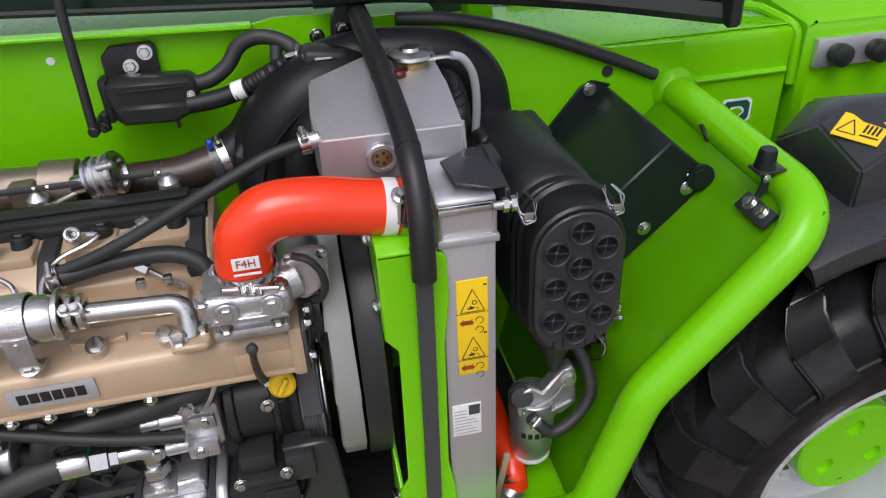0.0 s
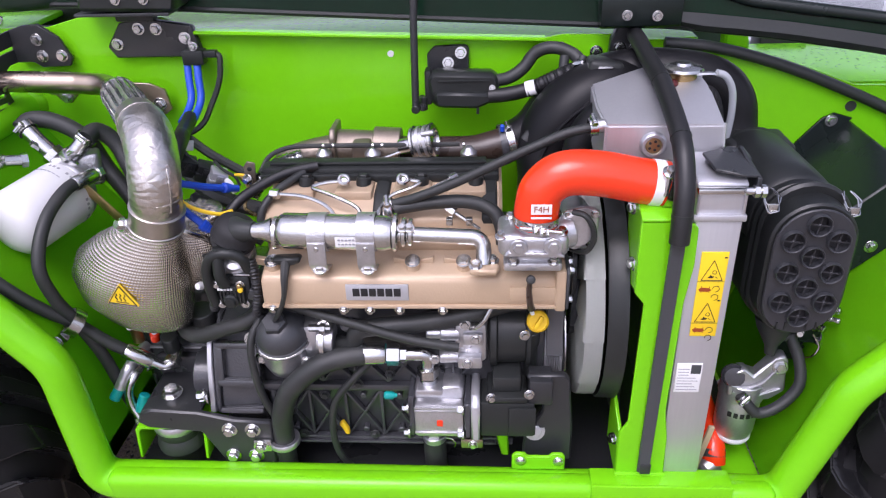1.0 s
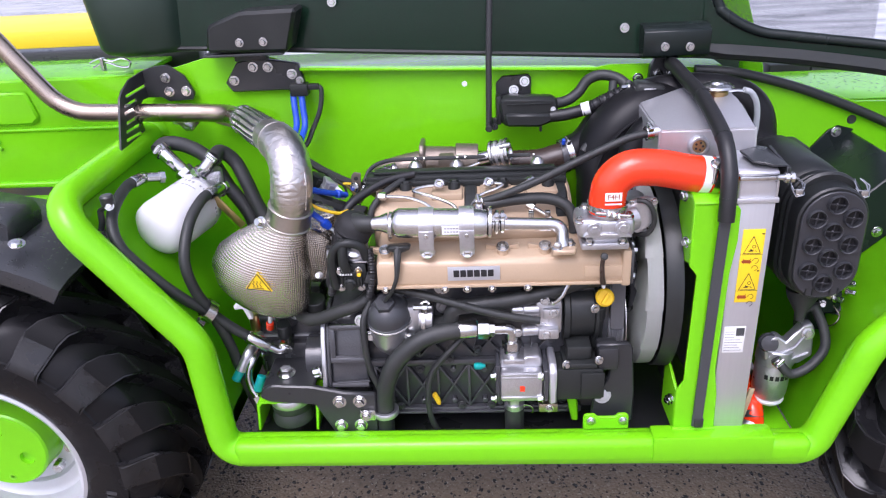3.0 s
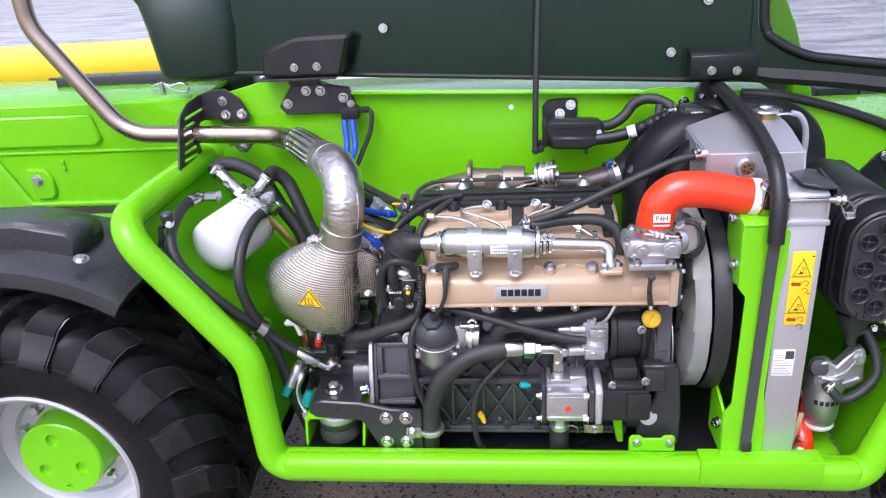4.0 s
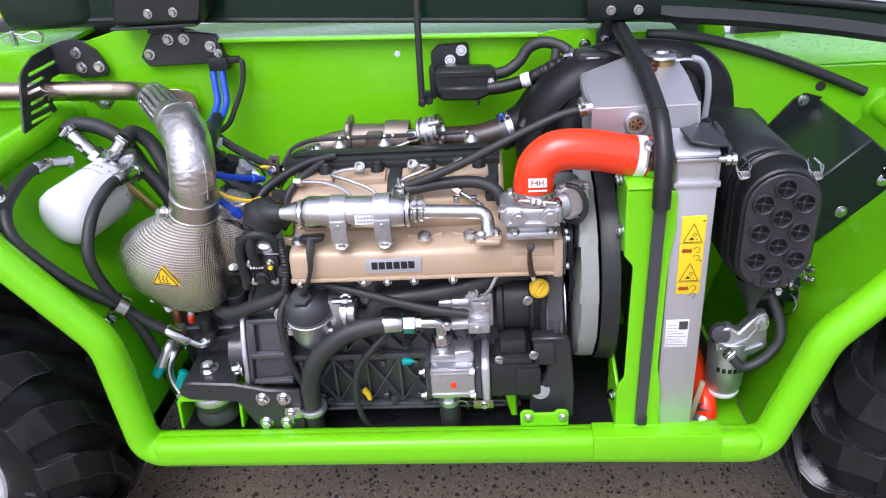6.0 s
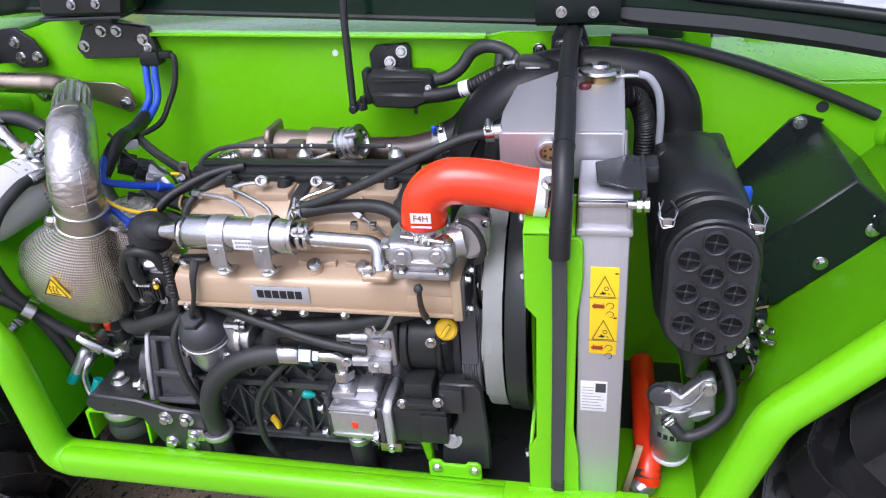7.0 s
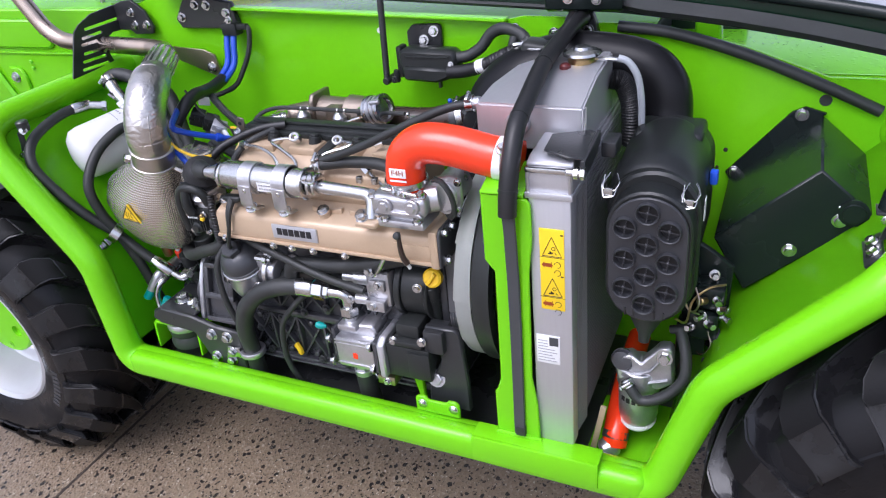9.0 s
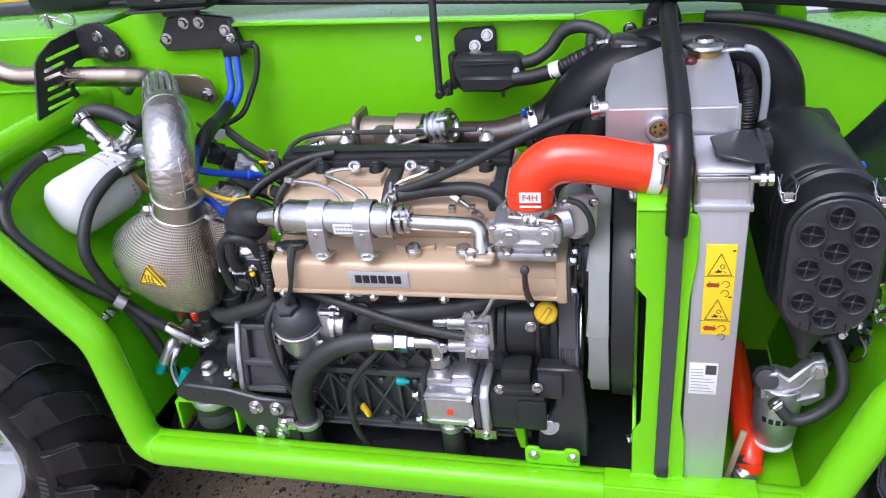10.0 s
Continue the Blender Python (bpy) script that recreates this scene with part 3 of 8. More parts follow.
# tubular guard frame round the bay
RAILY = 0.635
left_arm = fillet([(-0.958, WALL + 0.002, 0.962), (-0.966, RAILY, 0.953), (-0.758, RAILY, 0.674), (-0.746, RAILY, 0.426), (0.100, RAILY, 0.421)], [0.085, 0.11, 0.045], 8)
part("guard_tube", tube(B(), left_arm, 0.034, 24, rs=lambda u: 0.87 + 0.13 * min(1.0, max(0.0, (u - 0.66) / 0.3))), GREEN, body, "thick lime green tube frame")
right_arm = fillet([(0.090, RAILY, 0.421), (0.405, RAILY, 0.414), (0.474, RAILY, 0.642), (0.700, RAILY + 0.015, 0.880), (0.712, WALL + 0.002, 0.887)], [0.05, 0.11, 0.09], 8)
part("guard_tube", tube(B(), right_arm, 0.034, 24, rs=lambda u: 1.0 - 0.14 * min(1.0, max(0.0, (u - 0.04) / 0.28))), GREEN, body, "thick lime green tube frame")
part("weld_collar", lathe(B(), (0.712, WALL, 0.887), (0.712, WALL - 0.1, 0.887), [(0, 0.040), (0.006, 0.038), (0.014, 0.031), (0.016, 0.029)], 24, False), GREEN, body)
part("weld_collar", lathe(B(), (-0.958, WALL, 0.962), (-0.960, WALL - 0.1, 0.960), [(0, 0.039), (0.006, 0.037), (0.014, 0.031), (0.016, 0.029)], 24, False), GREEN, body)
bm = B()
box(bm, (-0.722, 0.6005, 0.404), (0.112, 0.642, 0.4605), 0.017, 4)
part("sill_strip", bm, GREEN, body)
part("sill_strip", box(B(), (0.300, 0.6005, 0.3985), (0.394, 0.642, 0.4525), 0.018, 4), GREEN, body)
bm = B()
box(bm, (0.093, 0.597, 0.414), (0.317, 0.604, 0.468), 0.003)
box(bm, (0.093, 0.599, 0.459), (0.317, 0.640, 0.467), 0.003)
part("sill_plate", bm, GREEN, body)
# wheel-arch sheets that close the ends of the bay
def sheet(path, y0, y1, t=0.005):
    bm = B()
    pts = fillet([(x, 0, z) for x, z in path], 0.10, 8)
    a = [bm.verts.new((p.x, y0, p.z)) for p in pts]
    b = [bm.verts.new((p.x, y1, p.z)) for p in pts]
    for i in range(len(pts) - 1):
        bm.faces.new((a[i], a[i + 1], b[i + 1], b[i]))
    bmesh.ops.solidify(bm, geom=list(bm.faces), thickness=t)
    return bm


part("arch_sheet", sheet([(0.398, 0.40), (0.405, 0.43), (0.470, 0.655), (0.695, 0.885)], RAILY + 0.01, WALL), GREEN, body, "lime green wheel-arch sheet")
part("arch_sheet", sheet([(-0.764, 0.40), (-0.764, 0.44), (-0.778, 0.690), (-0.966, 0.950)], RAILY + 0.01, WALL), GREEN, body, "lime green wheel-arch sheet")
# black sheets added under the engine so the open bay stays dark
bm = B()
box(bm, (-0.72, 0.665, 0.372), (0.27, WALL, 0.382), 0.003)
box(bm, (0.27, 0.862, 0.372), (0.40, WALL, 0.382), 0.003)
part("dark_floor_sheet", bm, BLACK, body, "black sheet added for the dark at the foot of the bay")
part("bay_floor", box(B(), (0.272, 0.656, 0.386), (0.400, 0.86, 0.392), 0.002), GREEN, body, "lime green sheet closing the bay floor")
bm = B()
box(bm, (-2.4, 0.98, 0.36), (-0.955, 1.6, 0.79), 0.01)
box(bm, (-0.955, 0.98, 0.36), (-0.76, 1.6, 0.62), 0.01)
part("chassis_beam", bm, BLACK, body)
bm = B()
box(bm, (0.80, 0.98, 0.36), (2.2, 1.6, 0.73), 0.01)
box(bm, (0.56, 0.98, 0.36), (0.80, 1.6, 0.62), 0.01)
part("chassis_beam", bm, BLACK, body)
bm = B()
box(bm, (-0.74, 1.10, 0.32), (0.29, 1.6, 1.03), 0.01)
box(bm, (0.29, 1.10, 0.32), (0.70, 1.6, 0.93), 0.01)
part("chassis_beam", bm, BLACK, body)
# holes in the wall and the sheet
for x, z, r in ((-0.249, 1.045, 0.006), (0.585, 0.935, 0.010), (0.435, 0.835, 0.004), (0.423, 0.80, 0.003)):
    part("hole_plug", cyl(B(), (x, WALL + 0.001, z), (x, WALL - 0.002, z), r, seg=16, bev=0.0005), WHITEFILM if z > 1.0 else RUBBER, body)

# ---- raised lid over the bay ----
lid = thing("engine_hood", (-0.1, 1.07, 1.10), "dark moulded engine hood standing open on its hinges", "hood")
edge = fillet([(-1.00, 1.09, 1.142), (-0.80, 1.075, 1.138), (0.12, 1.065, 1.087), (0.24, 1.060, 1.084), (0.40, 1.035, 1.071), (0.56, 1.01, 1.051), (0.715, 0.975, 1.028)], 0.4, 6)


def lid_sheet(i0, i1, v0, v1, t, off=0.0, lean=0.10):
    """A sheet along the lid's lower edge, from point i0 to i1, from height v0 to v1 above it."""
    bm = B()
    rows = []
    for v in (v0, v1):
        rows.append([bm.verts.new((p.x, p.y + off + lean * v, p.z + v)) for p in edge[i0:i1 + 1]])
    for a in range(len(rows[0]) - 1):
        bm.faces.new((rows[0][a], rows[0][a + 1], rows[1][a + 1], rows[1][a]))
    bmesh.ops.solidify(bm, geom=list(bm.faces), thickness=t)
    return bm


def nearest(x):
    return min(range(len(edge)), key=lambda i: abs(edge[i].x - x))


iw = nearest(0.25)
last = len(edge) - 1
part("inner_panel", lid_sheet(0, iw, 0.0, 0.75, 0.02), HOODIN, lid, "dark glossy inner panel with green reflections")
part("top_band", lid_sheet(iw, last, 0.46, 0.75, 0.02), HOODIN, lid)
part("vent_mesh", lid_sheet(iw, last - 1, 0.045, 0.46, 0.002, 0.008), VENT, lid, "fine perforated mesh window beaded with rain")
def along(x, table):
    """Straight-line reading of a table of (x, value)."""
    for (x0, a), (x1, b) in zip(table, table[1:]):
        if x <= x1:
            return a + (b - a) * max(0.0, x - x0) / (x1 - x0)
    return table[-1][1]


edge_y = [(p.x, p.y) for p in edge]
edge_z = [(p.x, p.z) for p in edge]
sill = [(0.2445, 1.52), (0.2515, 1.30), (0.2530, 1.245), (0.256, 1.200), (0.263, 1.182), (0.272, 1.169), (0.293, 1.154), (0.321, 1.138), (0.357, 1.125), (0.40, 1.119), (0.475, 1.110), (0.56, 1.100), (0.64, 1.090), (0.712, 1.080)]
bm = B()
cols = [[bm.verts.new((x, along(x, edge_y) - 0.006 + dy, z)) for z, dy in ((along(x, edge_z) + 0.002, 0.0), (top, 0.10 * (top - 1.08)))] for x, top in sill]
for a, b in zip(cols, cols[1:]):
    bm.faces.new((a[0], b[0], b[1], a[1]))
bmesh.ops.solidify(bm, geom=list(bm.faces), thickness=0.008)
part("window_surround", bm, HOODIN, lid, "dark moulded surround with a rounded lower corner")
bm = B()
tube(bm, smooth_path([(x + (0.012 if x < 0.27 else 0.006), along(x, edge_y) - 0.006 + 0.10 * (z - 1.08), z + (0.0 if x < 0.27 else 0.007)) for x, z in sill], 4), 0.0105, 12)
part("window_seal", bm, HOODBLACK, lid, "black rubber window seal, wet along its edge")
part("lower_lip", tube(B(), [(p.x, p.y + 0.004, p.z + 0.004) for p in edge], 0.006, 8), PLASTIC, lid, "black wet lower edge")
bm = B()
band = [(0.237, 1.1030, 1.106), (0.246, 1.096, 1.111), (0.256, 1.0905, 1.1145), (0.29, 1.0825, 1.1125), (0.36, 1.0775, 1.1065), (0.43, 1.071, 1.100), (0.51, 1.060, 1.090), (0.575, 1.050, 1.081), (0.64, 1.040, 1.071), (0.712, 1.029, 1.060)]
rows = [[bm.verts.new((x, along(x, edge_y) + dy, lo + (hi - lo) * f)) for x, lo, hi in band] for dy, f in ((-0.010, 0.0), (-0.018, 0.35), (-0.012, 1.0))]
for r0, r1 in zip(rows, rows[1:]):
    for a in range(len(r0) - 1):
        bm.faces.new((r0[a], r0[a + 1], r1[a + 1], r1[a]))
bmesh.ops.solidify(bm, geom=list(bm.faces), thickness=0.004)
part("grey_band", bm, BANDGREY, lid, "grey curved plastic band along the lower edge")
bm = B()
prism(bm, [(0.945, 1.026), (1.06, 1.045), (1.16, 1.5), (1.16, 1.75), (0.96, 1.75)], "x", 0.708, 0.735, 0.006)
part("end_skirt", bm, PLASTIC, lid, "black end skirt")
bm = B()
skirt = [(-1.025, 1.14), (-1.022, 1.06), (-1.005, 1.040), (-0.97, 1.034), (-0.92, 1.042), (-0.875, 1.064), (-0.845, 1.088), (-0.845, 1.14)]
rows = [[bm.verts.new((x - dx * (0.4 + 0.6 * (x < -0.9)), y + dy, z)) for x, y in skirt] for z, dx, dy in ((1.136, -0.012, 0.020), (1.142, -0.004, 0.008), (1.152, 0.0, 0.0), (1.25, 0.014, 0.0), (1.30, 0.026, 0.004), (1.33, 0.06, 0.02), (1.85, 0.10, 0.07))]
for r0, r1 in zip(rows, rows[1:]):
    for a in range(len(skirt)):
        b = (a + 1) % len(skirt)
        bm.faces.new((r0[a], r0[b], r1[b], r1[a]))
bm.faces.new(rows[0][::-1]), bm.faces.new(rows[-1])
bmesh.ops.recalc_face_normals(bm, faces=bm.faces)
part("end_skirt", bm, SKIRT, lid, "dark moulded end skirt", 60)
# hinge blocks on the lid
bm = B()
prism(bm, [(-0.777, 1.143), (-0.606, 1.139), (-0.580, 1.224), (-0.698, 1.222), (-0.768, 1.197)], "y", 1.005, 1.085, 0.007)
hb = part("hinge_block", bm, PLASTIC, lid, "black moulded hinge block")
bolts(hb, [(-0.704, 1.005, 1.162), (-0.655, 1.005, 1.162)], (0, -1, 0), 0.0062)
bm = B()
box(bm, (-0.790, 1.015, 1.132), (-0.62, 1.07, 1.138), 0.002)
part("hinge_plate", bm, DARKGREY, lid, "thin grey hinge plate")
bm = B()
prism(bm, [(1.036, 1.090), (1.023, 1.097), (1.019, 1.146), (1.040, 1.157), (1.078, 1.157), (1.078, 1.090)], "x", 0.118, 0.252, 0.002)
hb = part("hinge_block", bm, HOODBLACK, lid)
bolts(hb, [(0.160, 1.019, 1.116), (0.210, 1.019, 1.114)], (0, -1, 0), 0.0062)
bolts(lid, [(0.085, 1.062, 1.150), (-0.518, 1.070, 1.226), (0.155, 1.070, 1.25), (-0.05, 1.085, 1.33)], (0, -1, 0.1), 0.0068, 0.005)

# hinge leaves bolted on the wall
hl = thing("hinge_bracket", (-0.68, WALL, 1.05), "black folded steel hinge bracket with four bolts on the green wall", "bracket")
part("plate", prism(B(), [(-0.765, 1.070), (-0.735, 1.112), (-0.690, 1.120), (-0.603, 1.106), (-0.592, 1.060), (-0.618, 1.050), (-0.752, 1.050)], "y", WALL - 0.016, WALL - 0.001, 0.002), BLACK, hl)
part("tongue", box(B(), (-0.735, 1.050, 1.116), (-0.665, WALL - 0.004, 1.150), 0.003), BLACK, hl)
bolts(hl, [(-0.745, WALL - 0.016, 1.075), (-0.700, WALL - 0.016, 1.102), (-0.668, WALL - 0.016, 1.101), (-0.618, WALL - 0.016, 1.084)], (0, -1, 0), 0.0078, 0.007)
hr = thing("hinge_bracket", (0.12, WALL, 1.06), "black steel hinge bracket with bolts beside the header tank", "bracket")
part("plate", prism(B(), [(0.140, 1.040), (0.198, 1.040), (0.204, 1.050), (0.200, 1.068), (0.190, 1.092), (0.155, 1.092), (0.142, 1.068)], "y", WALL - 0.020, WALL - 0.001, 0.002), BLACK, hr)
bolts(hr, [(0.158, WALL - 0.020, 1.054), (0.186, WALL - 0.020, 1.054), (0.120, WALL - 0.004, 1.043)], (0, -1, 0), 0.0078, 0.007)

# rubber seal along the body's curved edge
bm = B()
tube(bm, smooth_path([(0.238, WALL - 0.008, 1.058), (0.33, WALL - 0.008, 1.047), (0.45, WALL - 0.008, 1.013), (0.57, WALL - 0.008, 0.966), (0.668, WALL - 0.008, 0.922)]), 0.010, 10)
single("rubber_seal", bm, RUBBER, "black rubber edge seal along the green bodywork", "seal")

# yellow implement behind the machine
yel = thing("yellow_counterweight", (-2.2, 1.9, 0), "yellow painted steel frame standing behind the machine", "machine frame")
bm = B()
box(bm, (-3.6, 1.70, 1.035), (-1.31, 2.12, 1.112), 0.006)
part("beam", bm, YELLOW_PAINT, yel)
bm = B()
box(bm, (-3.6, 1.705, 0.0), (-1.30, 2.10, 1.034), 0.01)
part("base", bm, BLACK, yel)
# black block on the face stands in for a notch's shade
part("painted_recess", box(B(), (-1.70, 1.690, 1.02), (-1.58, 1.704, 1.055), 0.004), BLACK, yel)
pin = thing("spring_pin", (-1.066, 1.14, 1.092), "bright steel spring clip lying on the green top plate", "clip")
bm = B()
tube(bm, smooth_path([(-1.10, 1.15, 1.108), (-1.07, 1.14, 1.118), (-1.045, 1.14, 1.112), (-1.02, 1.14, 1.117), (-1.003, 1.14, 1.110), (-1.008, 1.14, 1.098), (-1.03, 1.14, 1.100), (-1.06, 1.14, 1.110), (-1.092, 1.145, 1.098)]), 0.0028, 8)
part("wire", bm, STEEL, pin)
part("post", cyl(B(), (-1.066, 1.14, 1.091), (-1.066, 1.14, 1.121), 0.0065), STEEL, pin)
bm = B()
box(bm, (-1.43, 1.30, 1.060), (-0.90, 1.36, 1.115), 0.006)
single("rear_beam", bm, BLACK, "black painted steel cross beam behind the green plate", "beam")


# ---- wheels ----
def wheel(cx, cz, y0, turn, label):
    """A tractor-lug wheel; its outer face looks towards -y at y0. Built about its own centre."""
    w = thing("wheel", (cx, y0, cz), label, "wheel", "wheels")
    R, RIMR, W = 0.402, 0.198, 0.30

    def local(name, bm, mat, parent=w, lab="", smooth=38):
        ob = part(name, bm, mat, None, lab, smooth)
        ob.parent = parent
        return ob

    o, yy = (0, 0, 0), (0, 1, 0)
    ty = local("tyre", lathe(B(), o, yy, [(0.012, RIMR - 0.006), (0.002, RIMR + 0.004), (-0.010, RIMR + 0.02), (-0.020, 0.27), (-0.016, 0.308), (0.004, 0.342), (0.030, 0.360), (0.09, 0.367), (0.15, 0.370), (0.21, 0.367), (0.27, 0.360), (W - 0.004, 0.342), (W + 0.016, 0.30), (W + 0.010, RIMR)], 72, False), TYRE, w, "black lugged tyre, wet")
    ringm = lathe(B(), o, yy, [(-0.0175, 0.290), (-0.0205, 0.292), (-0.0205, 0.296), (-0.0170, 0.298)], 72, False)
    local("sidewall_ring", ringm, TYRE, ty)
    # one lug for each side, then repeats on the same mesh
    for side in (0, 1):
        bm = B()
        rows = []
        for k in range(13):
            y = (-0.030, -0.024, -0.014, 0.001, 0.004, 0.022, 0.044, 0.066, 0.088, 0.108, 0.128, 0.146, 0.162)[k]
            u = max(0.0, y - 0.004) / 0.158
            top = along(y, [(-0.030, 0.303), (-0.024, 0.314), (-0.014, 0.330), (0.001, 0.356), (0.004, 0.3665), (0.022, 0.386), (0.044, R), (0.162, R + 0.002)])
            low = along(y, [(-0.030, 0.296), (-0.024, 0.288), (-0.014, 0.290), (0.004, 0.318), (0.022, 0.334), (0.066, 0.350), (0.162, 0.358)])
            if side:
                y = W - y
            a = radians(1 + 33 * u ** 1.5)
            wide = radians(5.5 - 2.6 * u ** 0.7)
            rows.append([bm.verts.new((r * math.sin(a + s * wide * (1.15 if r == low else 0.92)), y, r * math.cos(a + s * wide * (1.15 if r == low else 0.92)))) for r, s in ((low, -1), (top, -1), (top, 1), (low, 1))])
        for a, b in zip(rows, rows[1:]):
            for q in range(3):
                fc = bm.faces.new((a[q], a[q + 1], b[q + 1], b[q]))
                fc.material_index = 1 if q == 1 and a[1].co.xz.length > 0.355 else 0
        bm.faces.new(rows[0]), bm.faces.new(rows[-1][::-1])
        bmesh.ops.recalc_face_normals(bm, faces=bm.faces)
        bmesh.ops.bevel(bm, geom=[e for e in bm.edges if e.calc_face_angle(0) > 0.6], offset=0.003, segments=2, affect="EDGES")
        first = local("lug", bm, LUG, ty)
        first.data.materials.append(TREAD)
        n = 19
        for k in range(n):
            ob = first if k == 0 else new("lug", first.data)
            ob.parent = ty
            ob.rotation_euler = (0, 2 * math.pi * (k + 0.5 * side) / n + radians(turn), 0)
    rim = local("rim", lathe(B(), o, yy, [(0.010, RIMR + 0.004), (0.000, RIMR + 0.006), (-0.003, RIMR), (0.004, RIMR - 0.010), (0.018, RIMR - 0.014), (0.040, RIMR - 0.022), (0.070, RIMR - 0.026), (0.104, RIMR - 0.034), (0.112, RIMR - 0.044), (0.114, 0.135), (0.122, 0.128), (0.124, 0.0)], 64, False), RIM, w, "light grey painted steel rim")
    for k in range(10):
        a = 2 * math.pi * k / 10
        part_nut = local("wheel_nut", bolt(B(), (0.113 * math.sin(a), 0.124, 0.113 * math.cos(a)), (0, -1, 0), 0.013, 0.016), STEEL, rim)
    drum = lathe(B(), (0, 0.124, 0), (0, -1, 0), [(0, 0.0), (0, 0.097), (0.004, 0.093), (0.060, 0.092), (0.064, 0.088), (0.064, 0.0)], 48, False)
    pits = B()
    for k in range(3):
        a = 2 * math.pi * k / 3 - 0.1
        x, z = 0.050 * math.sin(a), 0.050 * math.cos(a)
        lathe(pits, (x, 0.052, z), (x, 0.082, z), [(0.0, 0.0185), (0.016, 0.0140), (0.019, 0.0)], 20)
    hub = local("hub", carve(drum, pits), GREEN, w, "round lime green hub cap with three sunk sockets")
    local("drain_plug", lathe(B(), (0.0, 0.0605, -0.070), (0, -1, -0.070), [(0, 0.008), (0.002, 0.008), (0.002, 0.004), (0.0005, 0.003), (0.0005, 0)], 14, False), GREEN_DULL, hub)
    # raised lettering worn to plain bars on the sidewall
    bm = B()
    for k in range(9):
        a = radians(100 + 3.1 * k)
        m = Matrix.Rotation(a, 4, "Y") @ pose(0, -0.0195, 0.262)
        box(bm, (-0.004, -0.001, -0.010), (0.004, 0.001, 0.010), 0, m=m)
    local("sidewall_bars", bm, DARKGREY, ty, "worn raised bars on the sidewall")
    return w


wheel(-1.237, 0.402, 0.609, 12.9, "rear wheel with a black lugged tyre, grey rim and green hub")
wheel(0.876, 0.402, 0.596, 5.7, "front wheel with a black lugged tyre, grey rim and green hub")


def fender(cx, cz, a0, a1, y0, y1, label):
    f = thing("mudguard", (cx, y0, cz + 0.44), label, "mudguard", "mudguards")
    bm = B()
    n = 18
    rows = []
    for k in range(n + 1):
        a = radians(a0 + (a1 - a0) * k / n)
        d = V(math.sin(a), 0, math.cos(a))
        rows.append([bm.verts.new(V(cx, y, cz) + d * r) for y, r in ((y0 + 0.004, 0.437), (y0, 0.444), (y0 + 0.002, 0.470), (y0 + 0.03, 0.484), (y1, 0.490), (y1, 0.470), (y0 + 0.03, 0.452))])
    for p, q in zip(rows, rows[1:]):
        for k in range(7):
            bm.faces.new((p[k], p[(k + 1) % 7], q[(k + 1) % 7], q[k]))
    bm.faces.new(rows[0][::-1]), bm.faces.new(rows[-1])
    bmesh.ops.recalc_face_normals(bm, faces=bm.faces)
    part("guard_shell", bm, GUARDWET, f, "charcoal moulded plastic beaded with rain")
    return f


fl = fender(-1.230, 0.405, -70, 32, 0.615, 0.88, "charcoal plastic mudguard over the rear tyre, wet")
bm = B()
prism(bm, [(-1.75, 0.86), (-1.088, 0.86), (-1.080, 0.905), (-1.100, 0.924), (-1.20, 0.944), (-1.75, 0.93)], "y", 0.69, 0.80, 0.010)
part("guard_hump", bm, GUARDWET, fl)
bolts(fl, [(-1.054, 0.650, 0.884)], (0.3, -0.2, 1), 0.010, 0.004)
fr = fender(0.870, 0.385, -24, 70, 0.622, 0.86, "charcoal plastic mudguard over the front tyre, wet")
bm = B()
hv = [bm.verts.new(p) for p in ((0.765, 0.682, 0.830), (0.765, 0.682, 0.912), (0.765, 0.780, 0.938), (0.765, 0.862, 0.880), (0.765, 0.862, 0.800), (0.825, 0.690, 0.942), (0.825, 0.775, 0.968), (0.825, 0.880, 0.930), (1.25, 0.690, 0.930), (1.25, 0.775, 0.956), (1.25, 0.90, 0.90), (1.25, 0.682, 0.78), (1.25, 0.90, 0.78))]
bmesh.ops.convex_hull(bm, input=hv)
bmesh.ops.bevel(bm, geom=[e for e in bm.edges if e.calc_face_angle(0) > 0.2], offset=0.004, segments=2, affect="EDGES")
hump = part("guard_hump", bm, GUARDWET, fr)
bm = B()
prism(bm, [(-0.03, -0.022), (0.03, -0.022), (0.03, 0.022), (-0.03, 0.022)], "y", -0.0008, 0.0008, 0, pose(0.797, 0.737, 0.9440, 0, -26.6, 0) @ pose(0, 0, 0, -75, 0, 28) @ pose(0, 0, 0, 0, 90, 0))
wlab = part("warning_label", bm, STICKER, hump, "yellow hot-surface warning label")
bm = B()
wm = pose(0.797, 0.737, 0.9446, 0, -26.6, 0) @ pose(0, 0, 0, -75, 0, 28) @ pose(0, 0, 0, 0, 90, 0)
for a, b in (((-0.026, -0.014), (-0.002, -0.014)), ((-0.026, -0.014), (-0.014, 0.012)), ((-0.002, -0.014), (-0.014, 0.012))):
    tube(bm, [wm @ V(a[0], 0, a[1]), wm @ V(b[0], 0, b[1])], 0.0011, 6)
for k in range(4):
    box(bm, (0.004 + 0.0055 * k, -0.0006, -0.006), (0.007 + 0.0055 * k, 0.0006, 0.010), 0, m=wm)
box(bm, (0.003, -0.0006, -0.013), (0.026, 0.0006, -0.010), 0, m=wm)
part("label_print", bm, INK_AND_DARK, wlab)


# ---- engine ----
eng = thing("diesel_engine", (-0.2, 0.85, 0.45), "four-cylinder diesel engine with a gold rocker cover and black block", "engine")
